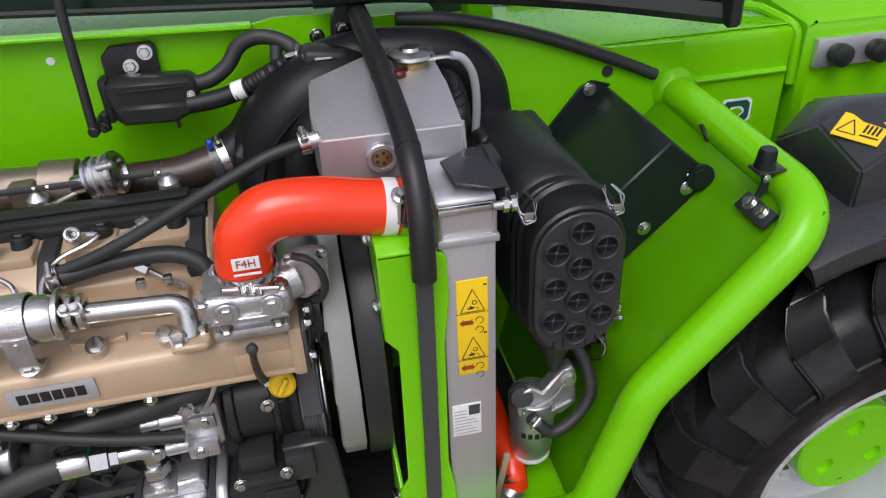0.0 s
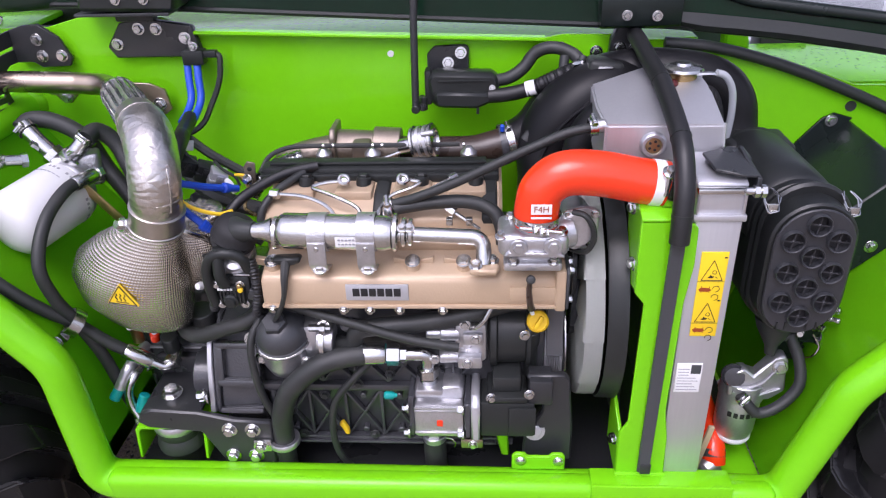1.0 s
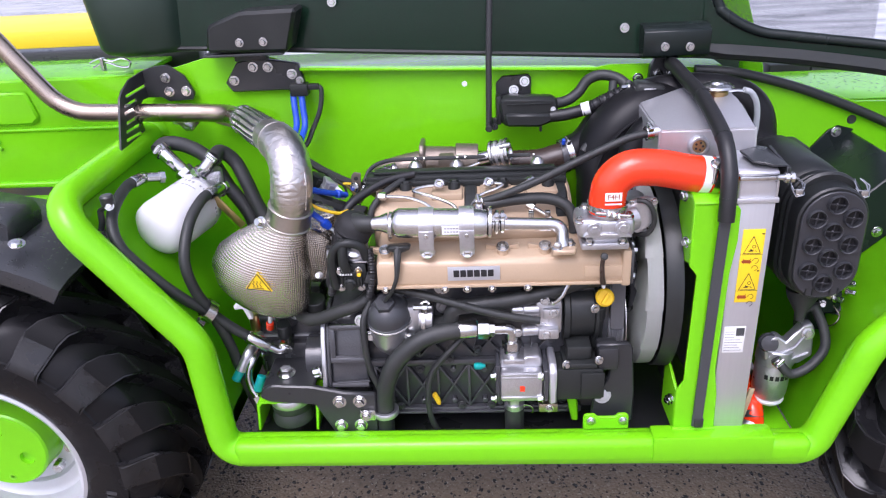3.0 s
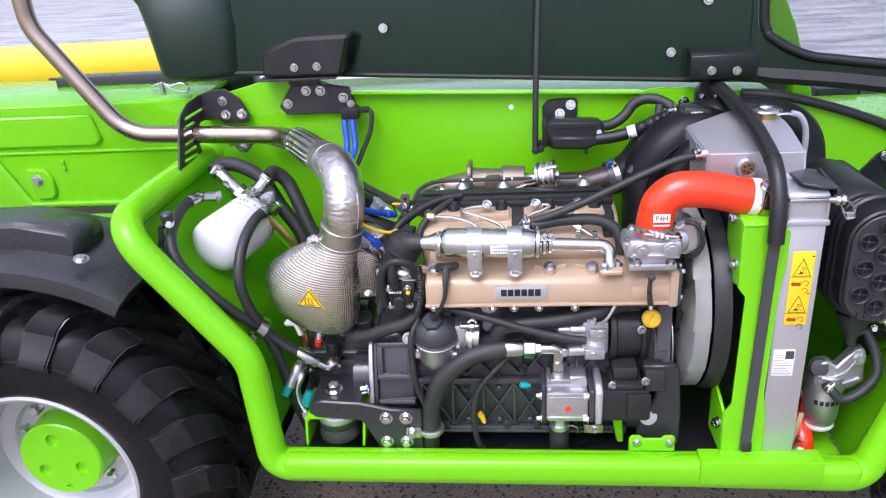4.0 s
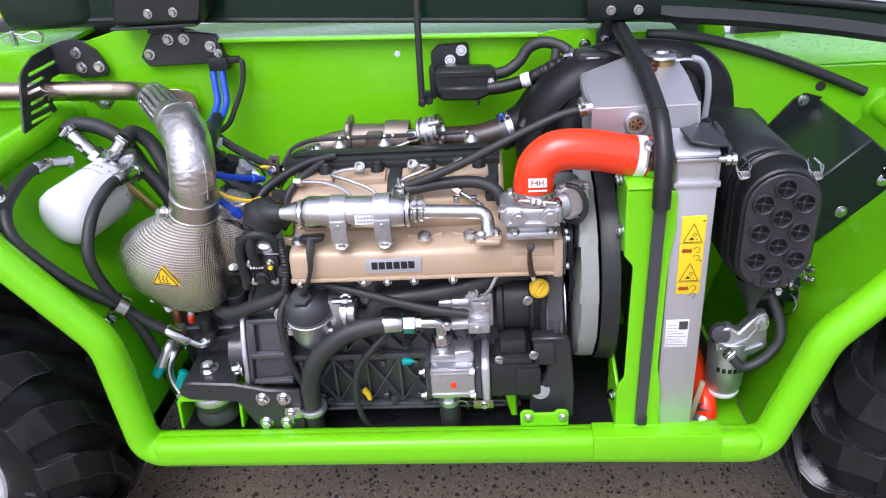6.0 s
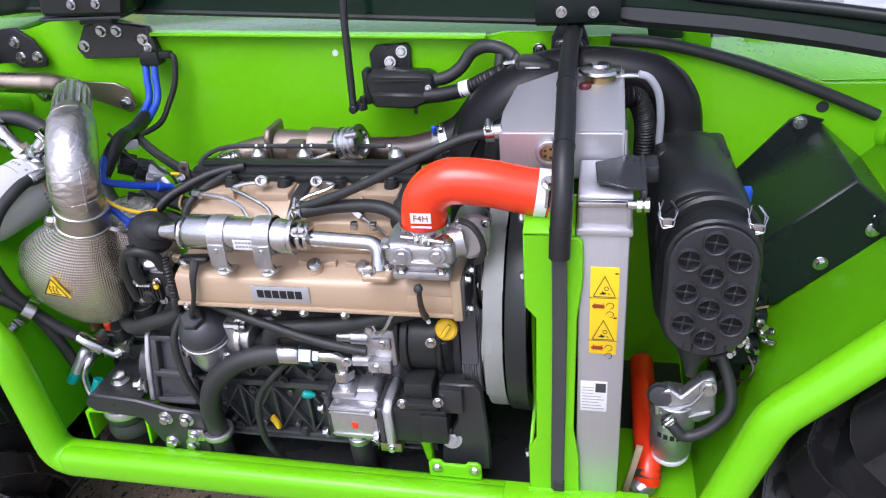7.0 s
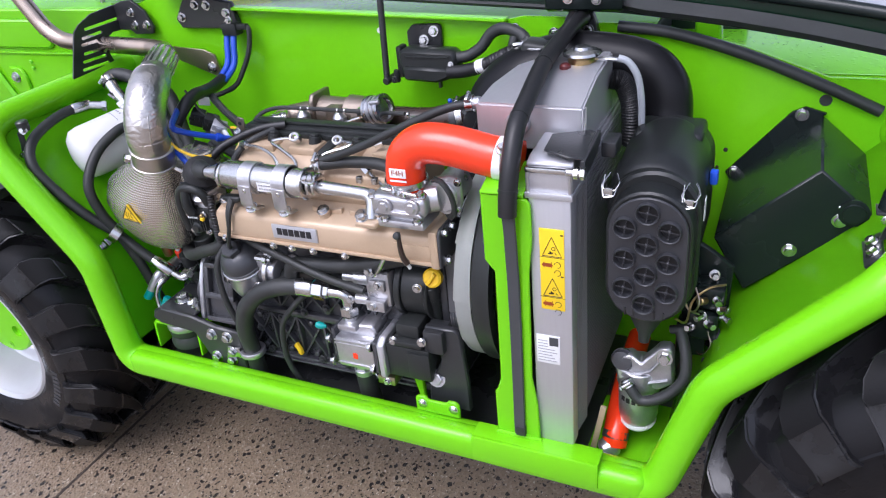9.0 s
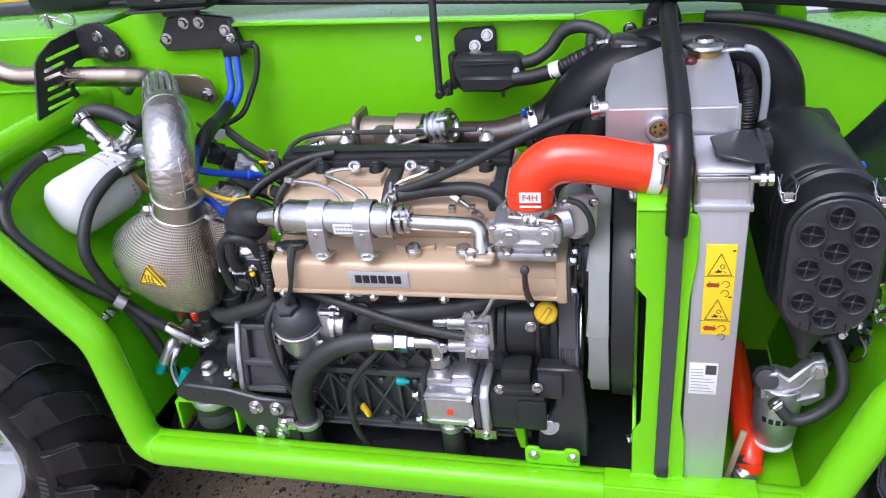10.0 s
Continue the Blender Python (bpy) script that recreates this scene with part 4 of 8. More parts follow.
# lower block with cast ribs
bm = B()
box(bm, (-0.455, 0.715, 0.455), (0.02, 0.98, 0.775), 0.008)
block = part("engine_block", bm, CAST_BLACK, eng, "black cast engine block with ribs")
for lo, hi in (((-0.455, 0.700, 0.455), (-0.03, 0.716, 0.472)), ((-0.455, 0.700, 0.572), (-0.10, 0.716, 0.586)), ((-0.455, 0.692, 0.462), (-0.06, 0.701, 0.468))):
    part("cast_flange", box(B(), lo, hi, 0.003), CAST_BLACK, block)
bm = B()
for i in range(6):
    x = -0.440 + 0.062 * i
    box(bm, (x - 0.003, 0.702, 0.474), (x + 0.003, 0.720, 0.572), 0.0015)
    for s in (-1, 1):
        m = pose(x + 0.031, 0.712, 0.523, 0, s * 32, 0)
        box(bm, (-0.0022, -0.009, -0.055), (0.0022, 0.006, 0.055), 0.001, m=m)
    for z in (0.485, 0.560):
        cyl(bm, (x + 0.031, 0.718, z), (x + 0.031, 0.702, z), 0.006, seg=10)
for i in range(5):
    x = -0.350 + 0.055 * i
    for a in (-40, 0, 40):
        box(bm, (-0.002, -0.008, 0.0), (0.002, 0.006, 0.062), 0.001, m=pose(x, 0.712, 0.590, 0, a, 0))
part("cast_ribs", bm, CAST_BLACK, block)
for x, z in ((-0.395, 0.478), (-0.27, 0.478), (-0.21, 0.478), (-0.41, 0.53), (-0.35, 0.565), (-0.29, 0.59), (-0.235, 0.61)):
    part("bolt", bolt(B(), (x, 0.700, z), (0, -1, 0), 0.006, 0.005), BLACK, block)
for x, z in ((-0.300, 0.742), (-0.298, 0.700), (-0.385, 0.735)):
    part("core_plug", bolt(B(), (x, 0.712, z), (0, -1, 0), 0.010, 0.006), ALU, block)
bm = B()
prism(bm, [(-0.330, 0.506), (-0.322, 0.513), (-0.314, 0.497), (-0.312, 0.484), (-0.320, 0.484), (-0.324, 0.496)], "y", 0.690, 0.700, 0.002)
part("dipstick_tab", bm, YELLOW, eng, "yellow plastic pull tab")
part("sensor_cap", lathe(B(), (-0.243, 0.668, 0.592), (-0.20, 0.672, 0.588), [(0, 0.004), (0.003, 0.0068), (0.014, 0.0068), (0.018, 0.004), (0.022, 0.003)], 14), TEAL, eng, "teal plastic cap")

# rocker cover
bm = B()
prism(bm, [(0.662, 0.772), (0.657, 0.778), (0.660, 0.814), (0.668, 0.822), (0.735, 0.842), (0.760, 0.842), (0.760, 0.772)], "x", -0.412, 0.034, 0.0035)
cover = part("rocker_cover", bm, GOLD, eng, "gold painted rocker cover")
bm = B()
box(bm, (-0.395, 0.715, 0.835), (-0.082, 0.755, 0.856), 0.006)
box(bm, (-0.040, 0.6565, 0.783), (0.030, 0.660, 0.806), 0.0012)
box(bm, (0.026, 0.654, 0.765), (0.042, 0.770, 0.835), 0.004)
box(bm, (-0.414, 0.655, 0.769), (0.036, 0.70, 0.7755), 0.002)
part("cover_ridge", bm, GOLD, cover)
for x in (-0.396, -0.184, -0.108):
    bm = B()
    cyl(bm, (x, 0.683, 0.818), (x, 0.683, 0.838), 0.011, seg=16)
    for s in (-1, 1):
        prism(bm, [(x, 0.832), (x + s * 0.030, 0.838), (x + s * 0.030, 0.826), (x, 0.820)], "y", 0.690, 0.700, 0.001)
    part("bolt_boss", bm, GOLD, cover)
    part("bolt", bolt(B(), (x, 0.680, 0.838), (0, -0.45, 0.9), 0.008, 0.006), STEEL, cover)
for x, z in ((-0.398, 0.768), (-0.29, 0.766), (-0.250, 0.766), (-0.205, 0.766), (-0.14, 0.766)):
    part("bolt", bolt(B(), (x, 0.658, z), (0, -1, -0.3), 0.0055, 0.005), STEEL, cover)
for y, z in ((0.672, 0.828), (0.700, 0.826), (0.676, 0.775), (0.735, 0.828), (0.735, 0.778)):
    part("bolt", bolt(B(), (0.0465, y, z), (1, 0, 0), 0.006, 0.006), STEEL, cover)
bm = B()
prism(bm, [(0.655, 0.769), (0.655, 0.830), (0.664, 0.838), (0.764, 0.838), (0.770, 0.830), (0.770, 0.769)], "x", 0.0415, 0.0465, 0.0015)
part("end_plate", bm, DARKGREY, cover, "dark grey bolted end plate")
badge = part("maker_badge", box(B(), (-0.284, 0.6555, 0.784), (-0.190, 0.659, 0.811), 0.0008), SILVERFILM, cover, "silver badge with a plain dark bar for the maker's mark")
for k in range(6):
    x = -0.2735 + 0.0123 * k
    part("mark_bar", box(B(), (x, 0.6546, 0.7915), (x + 0.0104, 0.6556, 0.8050), 0.0003), INK_AND_DARK, badge)
part("plug_pad", prism(B(), [(-0.390, 0.850), (-0.350, 0.852), (-0.348, 0.844), (-0.362, 0.838), (-0.382, 0.838), (-0.392, 0.844)], "y", 0.664, 0.682, 0.003), PLASTIC, eng, "black connector on the rocker cover")
part("plug_lead", tube(B(), smooth_path([(-0.372, 0.672, 0.846), (-0.373, 0.655, 0.825), (-0.376, 0.648, 0.795), (-0.388, 0.652, 0.765), (-0.402, 0.664, 0.742), (-0.410, 0.69, 0.72)]), 0.0042, 8, rs=lambda u: 1.9 - 2.4 * u if u < 0.4 else 0.9), RUBBER, eng)

# upper gold head with injector galleries
bm = B()
prism(bm, [(0.755, 0.800), (0.752, 0.868), (0.790, 0.892), (0.830, 0.900), (0.905, 0.900), (0.905, 0.800)], "x", -0.425, -0.050, 0.005)
head = part("cylinder_head", bm, GOLD, eng, "gold painted cylinder head")
for x in (-0.378, -0.285, -0.192, -0.105):
    bm = B()
    box(bm, (x - 0.030, 0.785, 0.880), (x + 0.030, 0.835, 0.903), 0.004, 2)
    part("injector_saddle", bm, GOLD, head)
    bm = B()
    cyl(bm, (x + 0.012, 0.812, 0.890), (x + 0.014, 0.818, 0.914), 0.012, seg=18)
    cyl(bm, (x + 0.014, 0.818, 0.912), (x + 0.014, 0.819, 0.919), 0.009, seg=6)
    part("injector", bm, PLASTIC, head)
for x in (-0.240, -0.070):
    bm = B()
    prism(bm, [(0.752, 0.875), (0.79, 0.899), (0.85, 0.905), (0.85, 0.89), (0.752, 0.86)], "x", x - 0.012, x + 0.012, 0.003)
    part("black_strap", bm, PLASTIC, head)
# high pressure pipes
rails = (((-0.405, 0.775, 0.905), (-0.360, 0.765, 0.905), (-0.325, 0.752, 0.897), (-0.306, 0.735, 0.885), (-0.302, 0.715, 0.872)),
         ((-0.300, 0.800, 0.915), (-0.330, 0.795, 0.914), (-0.348, 0.785, 0.910), (-0.315, 0.768, 0.905), (-0.272, 0.745, 0.894), (-0.262, 0.722, 0.877)),
         ((-0.206, 0.800, 0.916), (-0.180, 0.795, 0.915), (-0.190, 0.785, 0.910), (-0.222, 0.772, 0.902), (-0.238, 0.750, 0.890), (-0.240, 0.73, 0.876)),
         ((-0.128, 0.800, 0.918), (-0.160, 0.780, 0.910), (-0.205, 0.755, 0.892), (-0.222, 0.735, 0.878)),
         ((-0.128, 0.752, 0.886), (-0.105, 0.742, 0.874), (-0.085, 0.735, 0.862)))
for p in rails:
    bm = tube(B(), smooth_path(p), 0.0033, 8)
    lathe(bm, p[0], p[1], [(-0.008, 0.005), (-0.008, 0.008), (0.006, 0.008), (0.008, 0.0045)], 6)
    part("injection_pipe", bm, STEEL, eng)
part("return_eye", ring(B(), (-0.298, 0.79, 0.922), (0.2, -0.6, 0.8), 0.0075, 0.003, 18), STEEL, eng)
part("return_eye", ring(B(), (-0.205, 0.79, 0.922), (0.2, -0.6, 0.8), 0.0075, 0.003, 18), STEEL, eng)

# cooler of the exhaust gas loop
egr = thing("gas_cooler", (-0.29, 0.675, 0.85), "bright stainless exhaust gas cooler held by two straps", "cooler")
ex0, ex1 = (-0.372, 0.676, 0.892), (-0.208, 0.680, 0.884)
part("shell", lathe(B(), ex0, ex1, [(-0.012, 0.012), (-0.004, 0.022), (0.004, 0.0265), (0.150, 0.0265), (0.160, 0.024), (0.166, 0.016)], 32), STEEL, egr)
part("end_cone", lathe(B(), (-0.422, 0.672, 0.893), ex0, [(0, 0.008), (0.008, 0.012), (0.022, 0.014), (0.036, 0.020)], 24), STEEL, egr)
for x, rr in ((-0.382, 0.0245), (-0.206, 0.0285), (-0.194, 0.0215), (-0.184, 0.0200)):
    fl = part("flange", lathe(B(), (x - 0.004, 0.680, 0.8865), (x + 0.004, 0.680, 0.8862), [(0, rr - 0.004), (0.0015, rr), (0.0065, rr), (0.008, rr - 0.004), (0.008, 0.011)], 28, False), STEEL, egr)
    if rr < 0.022:
        part("bolt", bolt(B(), (x, 0.662, 0.902), (0, -0.6, 1), 0.0055, 0.006), STEEL, fl)
part("neck", tube(B(), fillet([(-0.208, 0.680, 0.884), (-0.188, 0.680, 0.883), (-0.079, 0.681, 0.877), (-0.078, 0.664, 0.842)], 0.030, 10), 0.0115, 20), STEEL, egr, "polished bent pipe")
for x in (-0.318, -0.247):
    bm = B()
    lathe(bm, (x - 0.013, 0.678, 0.8885), (x + 0.013, 0.678, 0.8885), [(0, 0.0268), (0, 0.0290), (0.026, 0.0290), (0.026, 0.0268)], 32, False)
    prism(bm, [(0.650, 0.885), (0.647, 0.885), (0.646, 0.850), (0.655, 0.836), (0.676, 0.832), (0.676, 0.836), (0.657, 0.841), (0.650, 0.852)], "x", x - 0.013, x + 0.013, 0.0006)
    st = part("strap", bm, ALU, egr, "dull pressed strap")
    part("bolt", bolt(B(), (x, 0.657, 0.8395), (0, -0.5, 0.8), 0.008, 0.007), STEEL, st)
    part("rivet", cyl(B(), (x, 0.6475, 0.876), (x, 0.6455, 0.876), 0.004, seg=10), STEEL, st)
part("type_label", box(B(), (-0.290, 0.6500, 0.878), (-0.258, 0.6508, 0.894), 0), PAPER, egr, "small white label with grey bars")
bm = B()
for z in (0.881, 0.8875):
    for k in range(5):
        box(bm, (-0.286 + 0.0052 * k, 0.6490, z + 0.0008), (-0.2825 + 0.0052 * k, 0.6502, z + 0.0032), 0)
part("print_bars", bm, GREYINK, egr)
bm = B()
prism(bm, [(-0.098, 0.640), (-0.060, 0.640), (-0.055, 0.652), (-0.062, 0.676), (-0.098, 0.676)], "z", 0.836, 0.845, 0.002)
fl = part("foot_flange", bm, GOLD, egr)
bolts(fl, [(-0.090, 0.652, 0.845), (-0.066, 0.668, 0.845)], (0, -0.2, 1), 0.007, 0.007)

# throttle body under the red hose
thr = thing("throttle_body", (-0.005, 0.665, 0.84), "raw cast aluminium throttle body on the rocker cover", "throttle")
bm = B()
box(bm, (-0.050, 0.635, 0.846), (0.032, 0.700, 0.860), 0.004)
box(bm, (-0.042, 0.642, 0.858), (0.026, 0.696, 0.872), 0.005)
box(bm, (-0.058, 0.633, 0.870), (0.040, 0.705, 0.904), 0.010, 3)
cyl(bm, (-0.004, 0.666, 0.900), (-0.004, 0.666, 0.918), 0.030)
cyl(bm, (0.018, 0.668, 0.887), (0.046, 0.678, 0.891), 0.024)
part("housing", bm, ALU, thr)
bm = B()
prism(bm, [(0.030, 0.868), (0.052, 0.858), (0.078, 0.864), (0.084, 0.884), (0.084, 0.922), (0.066, 0.928), (0.036, 0.922)], "y", 0.676, 0.684, 0.002)
cyl(bm, (0.052, 0.668, 0.893), (0.052, 0.735, 0.893), 0.026)
mf = part("motor_flange", bm, ALU, thr, "cast square motor flange")
bolts(mf, [(0.078, 0.676, 0.917), (0.040, 0.676, 0.916), (0.074, 0.676, 0.870)], (0, -1, 0), 0.0045, 0.004)
part("motor_lead", tube(B(), smooth_path([(0.046, 0.664, 0.926), (0.062, 0.656, 0.924), (0.074, 0.656, 0.905), (0.076, 0.660, 0.880), (0.066, 0.668, 0.860), (0.05, 0.69, 0.852)]), 0.0045, 8), RUBBER, thr)
for p in ((-0.030, 0.633, 0.888), (0.018, 0.633, 0.890)):
    bm = B()
    cyl(bm, p, (p[0], p[1] - 0.006, p[2]), 0.013, seg=18)
    cyl(bm, (p[0], p[1] - 0.005, p[2]), (p[0], p[1] - 0.009, p[2]), 0.008, seg=6)
    part("boss", bm, ALU, thr)
part("web", prism(B(), [(-0.05, 0.874), (0.035, 0.872), (0.030, 0.880), (-0.045, 0.882)], "y", 0.628, 0.640, 0.002), ALU, thr)
bolts(thr, [(-0.036, 0.640, 0.860), (0.020, 0.640, 0.860), (-0.054, 0.640, 0.900), (0.030, 0.645, 0.904), (-0.040, 0.690, 0.904)], (0, -0.3, 1), 0.006, 0.007)
part("hang_cord", tube(B(), smooth_path([(-0.012, 0.630, 0.842), (-0.0135, 0.632, 0.818), (-0.012, 0.634, 0.796), (-0.009, 0.640, 0.780)]), 0.0046, 8, rs=lambda u: 0.8 + 0.4 * u), BROWNPIPE, thr)
part("cord_tip", tube(B(), [(-0.010, 0.639, 0.784), (-0.007, 0.644, 0.769)], 0.0032, 8), PAPER, thr, "pale end of the cord")
part("cord_knob", lathe(B(), (-0.012, 0.628, 0.838), (-0.012, 0.618, 0.842), [(0, 0.005), (0.003, 0.0068), (0.008, 0.0055), (0.010, 0)], 14), RUBBER, thr)

# red intake hose
red = thing("intake_hose", (0.0, 0.666, 0.915), "shiny red silicone intake elbow hose", "hose")
rp = smooth_path([(-0.004, 0.666, 0.908), (-0.004, 0.666, 0.932), (0.004, 0.666, 0.962), (0.032, 0.667, 0.982), (0.080, 0.669, 0.981), (0.135, 0.672, 0.969), (0.183, 0.675, 0.961)], 8)
part("hose", tube(B(), rp, 0.0315, 32), RED, red)
part("cut_end", tube(B(), [(0.148, 0.6727, 0.9665), (0.163, 0.6735, 0.964)], 0.0322, 32), WHITEFILM, red, "white tape on the hose end")
part("clamp_band", lathe(B(), (-0.004, 0.666, 0.912), (-0.004, 0.666, 1), [(0.001, 0.0330), (0.001, 0.0345), (0.012, 0.0345), (0.012, 0.0330)], 32, False), STEEL, red)
bm = B()
cyl(bm, (-0.030, 0.630, 0.918), (0.030, 0.630, 0.911), 0.0035, seg=10)
ringpts = [(-0.012 + 0.0004 * k + 0.0, 0.630 + 0.005 * math.cos(k * 1.2), 0.9155 - 0.00008 * k + 0.005 * math.sin(k * 1.2)) for k in range(60)]
tube(bm, ringpts, 0.0012, 5)
part("spring_bolt", bm, STEEL, red)
part("maker_label", prism(B(), [(-0.014, 0.9375), (0.014, 0.9375), (0.014, 0.9525), (-0.014, 0.9525)], "y", 0.6318, 0.6330, 0.0005), WHITEFILM, red, "small white label with dark bars")
bm = B()
bm.free()
words("lettering", "F4H", 0.0125, pose(0, 0.6313, 0.945), REDINK, red)
part("tee_bolt", cyl(bolt(B(), (0.167, 0.645, 0.992), (0.2, -0.6, 1), 0.007, 0.008), (0.168, 0.646, 0.998), (0.164, 0.644, 0.958), 0.0042, seg=10), STEEL, red)
part("print_line", box(B(), (-0.014, 0.6316, 0.9310), (0.014, 0.6326, 0.9335), 0), WHITEFILM, red)
clamp(red, (0.174, 0.674, 0.962), (1, 0, -0.2), 0.032, screw=(0, -1, 1.2))

# oil filter housing
oil = thing("oil_filter", (-0.40, 0.70, 0.62), "oil filter with a black screw cap on a cast aluminium housing", "oil filter")
part("cap", lathe(B(), (-0.402, 0.692, 0.694), (-0.402, 0.645, 0.80), [(0, 0.042), (0.003, 0.0445), (0.007, 0.0445), (0.008, 0.0430), (0.018, 0.0415), (0.030, 0.035), (0.039, 0.024), (0.041, 0.018)], 36), DARKGREY, oil, "black moulded screw cap")
part("cap_hex", lathe(B(), (-0.405, 0.672, 0.728), (-0.405, 0.636, 0.79), [(0, 0.020), (0.012, 0.0195), (0.014, 0.017), (0.0135, 0.0)], 6), DARKGREY, oil)
bm = B()
lathe(bm, (-0.402, 0.694, 0.696), (-0.402, 0.698, 0.60), [(0, 0.044), (0.006, 0.045), (0.012, 0.041), (0.050, 0.038), (0.068, 0.030), (0.085, 0.014)], 28)
box(bm, (-0.372, 0.680, 0.655), (-0.325, 0.740, 0.718), 0.008)
cyl(bm, (-0.345, 0.690, 0.690), (-0.318, 0.690, 0.688), 0.024)
cyl(bm, (-0.355, 0.690, 0.712), (-0.330, 0.690, 0.712), 0.010)
box(bm, (-0.395, 0.672, 0.632), (-0.345, 0.70, 0.648), 0.004)
prism(bm, [(-0.448, 0.692), (-0.360, 0.700), (-0.345, 0.660), (-0.372, 0.626), (-0.400, 0.612), (-0.432, 0.640)], "y", 0.694, 0.712, 0.003)
part("housing", bm, ALU, oil)
part("seal_ring", ring(B(), (-0.402, 0.692, 0.693), (0, -0.4, 1), 0.0445, 0.0026, 40), STEEL, oil)
part("housing_clamp", lathe(B(), (-0.338, 0.688, 0.686), (-0.33, 0.688, 0.686), [(0, 0.025), (0, 0.029), (0.007, 0.029), (0.007, 0.025)], 24, False), STEEL, oil, "bright pipe flange")
part("bleed_screw", lathe(B(), (-0.352, 0.672, 0.722), (-0.32, 0.672, 0.722), [(0, 0.006), (0.018, 0.006), (0.018, 0.009), (0.026, 0.009), (0.027, 0.005), (0.034, 0.005)], 8), STEEL, oil)
bolts(oil, [(-0.438, 0.676, 0.660), (-0.365, 0.672, 0.655), (-0.330, 0.678, 0.722)], (0, -1, 0.2), 0.007, 0.007)

# bell housing and gearbox
bell = thing("bell_housing", (-0.5, 0.75, 0.45), "black cast bell housing with a bright machined flange", "bell housing")
bm = B()
prism(bm, [(0.72, 0.48), (0.684, 0.545), (0.698, 0.600), (0.712, 0.650), (0.735, 0.680), (0.90, 0.72), (0.98, 0.70), (0.98, 0.48)], "x", -0.525, -0.452, 0.004)
part("casting", bm, CAST_BLACK, bell)
tilt = pose(0, 0.698, 0.600, -15, 0, 0)
for lo, hi, bev, turn in (
        ((-0.524, -0.014, 0.000), (-0.512, 0.004, 0.062), 0.003, 0),
        ((-0.464, -0.014, 0.000), (-0.450, 0.004, 0.062), 0.003, 0),
        ((-0.524, -0.014, -0.010), (-0.450, 0.004, 0.002), 0.003, 0),
        ((-0.524, -0.014, 0.056), (-0.450, 0.004, 0.068), 0.004, 0),
        ((-0.516, -0.012, -0.026), (-0.450, 0.004, -0.022), 0.001, -3),
        ((-0.516, -0.012, -0.036), (-0.450, 0.004, -0.031), 0.001, 4),
        ((-0.524, -0.012, -0.060), (-0.450, 0.004, -0.050), 0.003, 0),
):
    part("cast_rib", box(B(), lo, hi, bev, m=tilt @ pose(0, 0, 0, 0, turn, 0)), CAST_BLACK, bell)
bm = B()
prism(bm, [(0.700, 0.53), (0.674, 0.545), (0.684, 0.585), (0.697, 0.625), (0.713, 0.658), (0.722, 0.668), (0.76, 0.668), (0.76, 0.53)], "x", -0.5425, -0.5335, 0.0015)
part("machined_flange", bm, ALU_SHEET, bell, "bright machined flange edge")
bm = B()
prism(bm, [(0.700, 0.520), (0.678, 0.542), (0.688, 0.585), (0.701, 0.625), (0.716, 0.660), (0.76, 0.690), (0.98, 0.71), (0.98, 0.50)], "x", -0.533, -0.525, 0.002)
part("joint_flange", bm, CAST_BLACK, bell)
bolts(bell, [(-0.458, 0.700, 0.680)], (0, -1, 0.3), 0.0085, 0.008)
bolts(bell, [(-0.545, 0.672, 0.585), (-0.545, 0.680, 0.572)], (-1, -0.3, 0), 0.008, 0.012)
gb = thing("gearbox", (-0.63, 0.85, 0.32), "black hydrostatic gearbox with hose fittings", "gearbox")
bm = B()
box(bm, (-0.70, 0.790, 0.50), (-0.545, 0.99, 0.640), 0.012, 3)
box(bm, (-0.672, 0.776, 0.540), (-0.560, 0.80, 0.585), 0.006)
cyl(bm, (-0.63, 0.81, 0.62), (-0.63, 0.81, 0.676), 0.030)
cyl(bm, (-0.585, 0.765, 0.560), (-0.543, 0.765, 0.560), 0.046, seg=32)
box(bm, (-0.66, 0.83, 0.63), (-0.56, 0.95, 0.69), 0.01)
box(bm, (-0.68, 0.79, 0.30), (-0.56, 0.98, 0.50), 0.01)
for k in range(4):
    box(bm, (-0.690 + 0.032 * k, 0.784, 0.510), (-0.685 + 0.032 * k, 0.795, 0.536), 0.001)
part("case", bm, CAST_BLACK, gb)
bm = B()
box(bm, (-0.69, 0.784, 0.596), (-0.548, 0.792, 0.600), 0.001)
part("case_seam", bm, ALU, gb)
for a, b, r, m in (((-0.690, 0.772, 0.622), (-0.690, 0.765, 0.664), 0.010, BRASS), ((-0.610, 0.790, 0.640), (-0.604, 0.780, 0.680), 0.010, ALU), ((-0.632, 0.770, 0.606), (-0.630, 0.762, 0.640), 0.015, PLASTIC), ((-0.676, 0.790, 0.560), (-0.690, 0.765, 0.566), 0.007, STEEL), ((-0.664, 0.778, 0.620), (-0.660, 0.772, 0.638), 0.008, RED), ((-0.660, 0.772, 0.638), (-0.652, 0.764, 0.672), 0.0045, WHITEFILM), ((-0.560, 0.765, 0.650), (-0.558, 0.755, 0.700), 0.022, RUBBER)):
    part("fitting", cyl(B(), a, b, r, seg=16), m, gb)
bm = B()
prism(bm, [(-0.722, 0.690), (-0.677, 0.696), (-0.672, 0.686), (-0.694, 0.684), (-0.686, 0.658), (-0.696, 0.656), (-0.704, 0.681), (-0.722, 0.680)], "y", 0.752, 0.764, 0.002)
part("lever_valve", bm, WHITEFILM, gb, "white lever valve")
tv = thing("capped_fitting", (-0.705, 0.72, 0.50), "bent steel hose fitting with teal caps", "fitting")
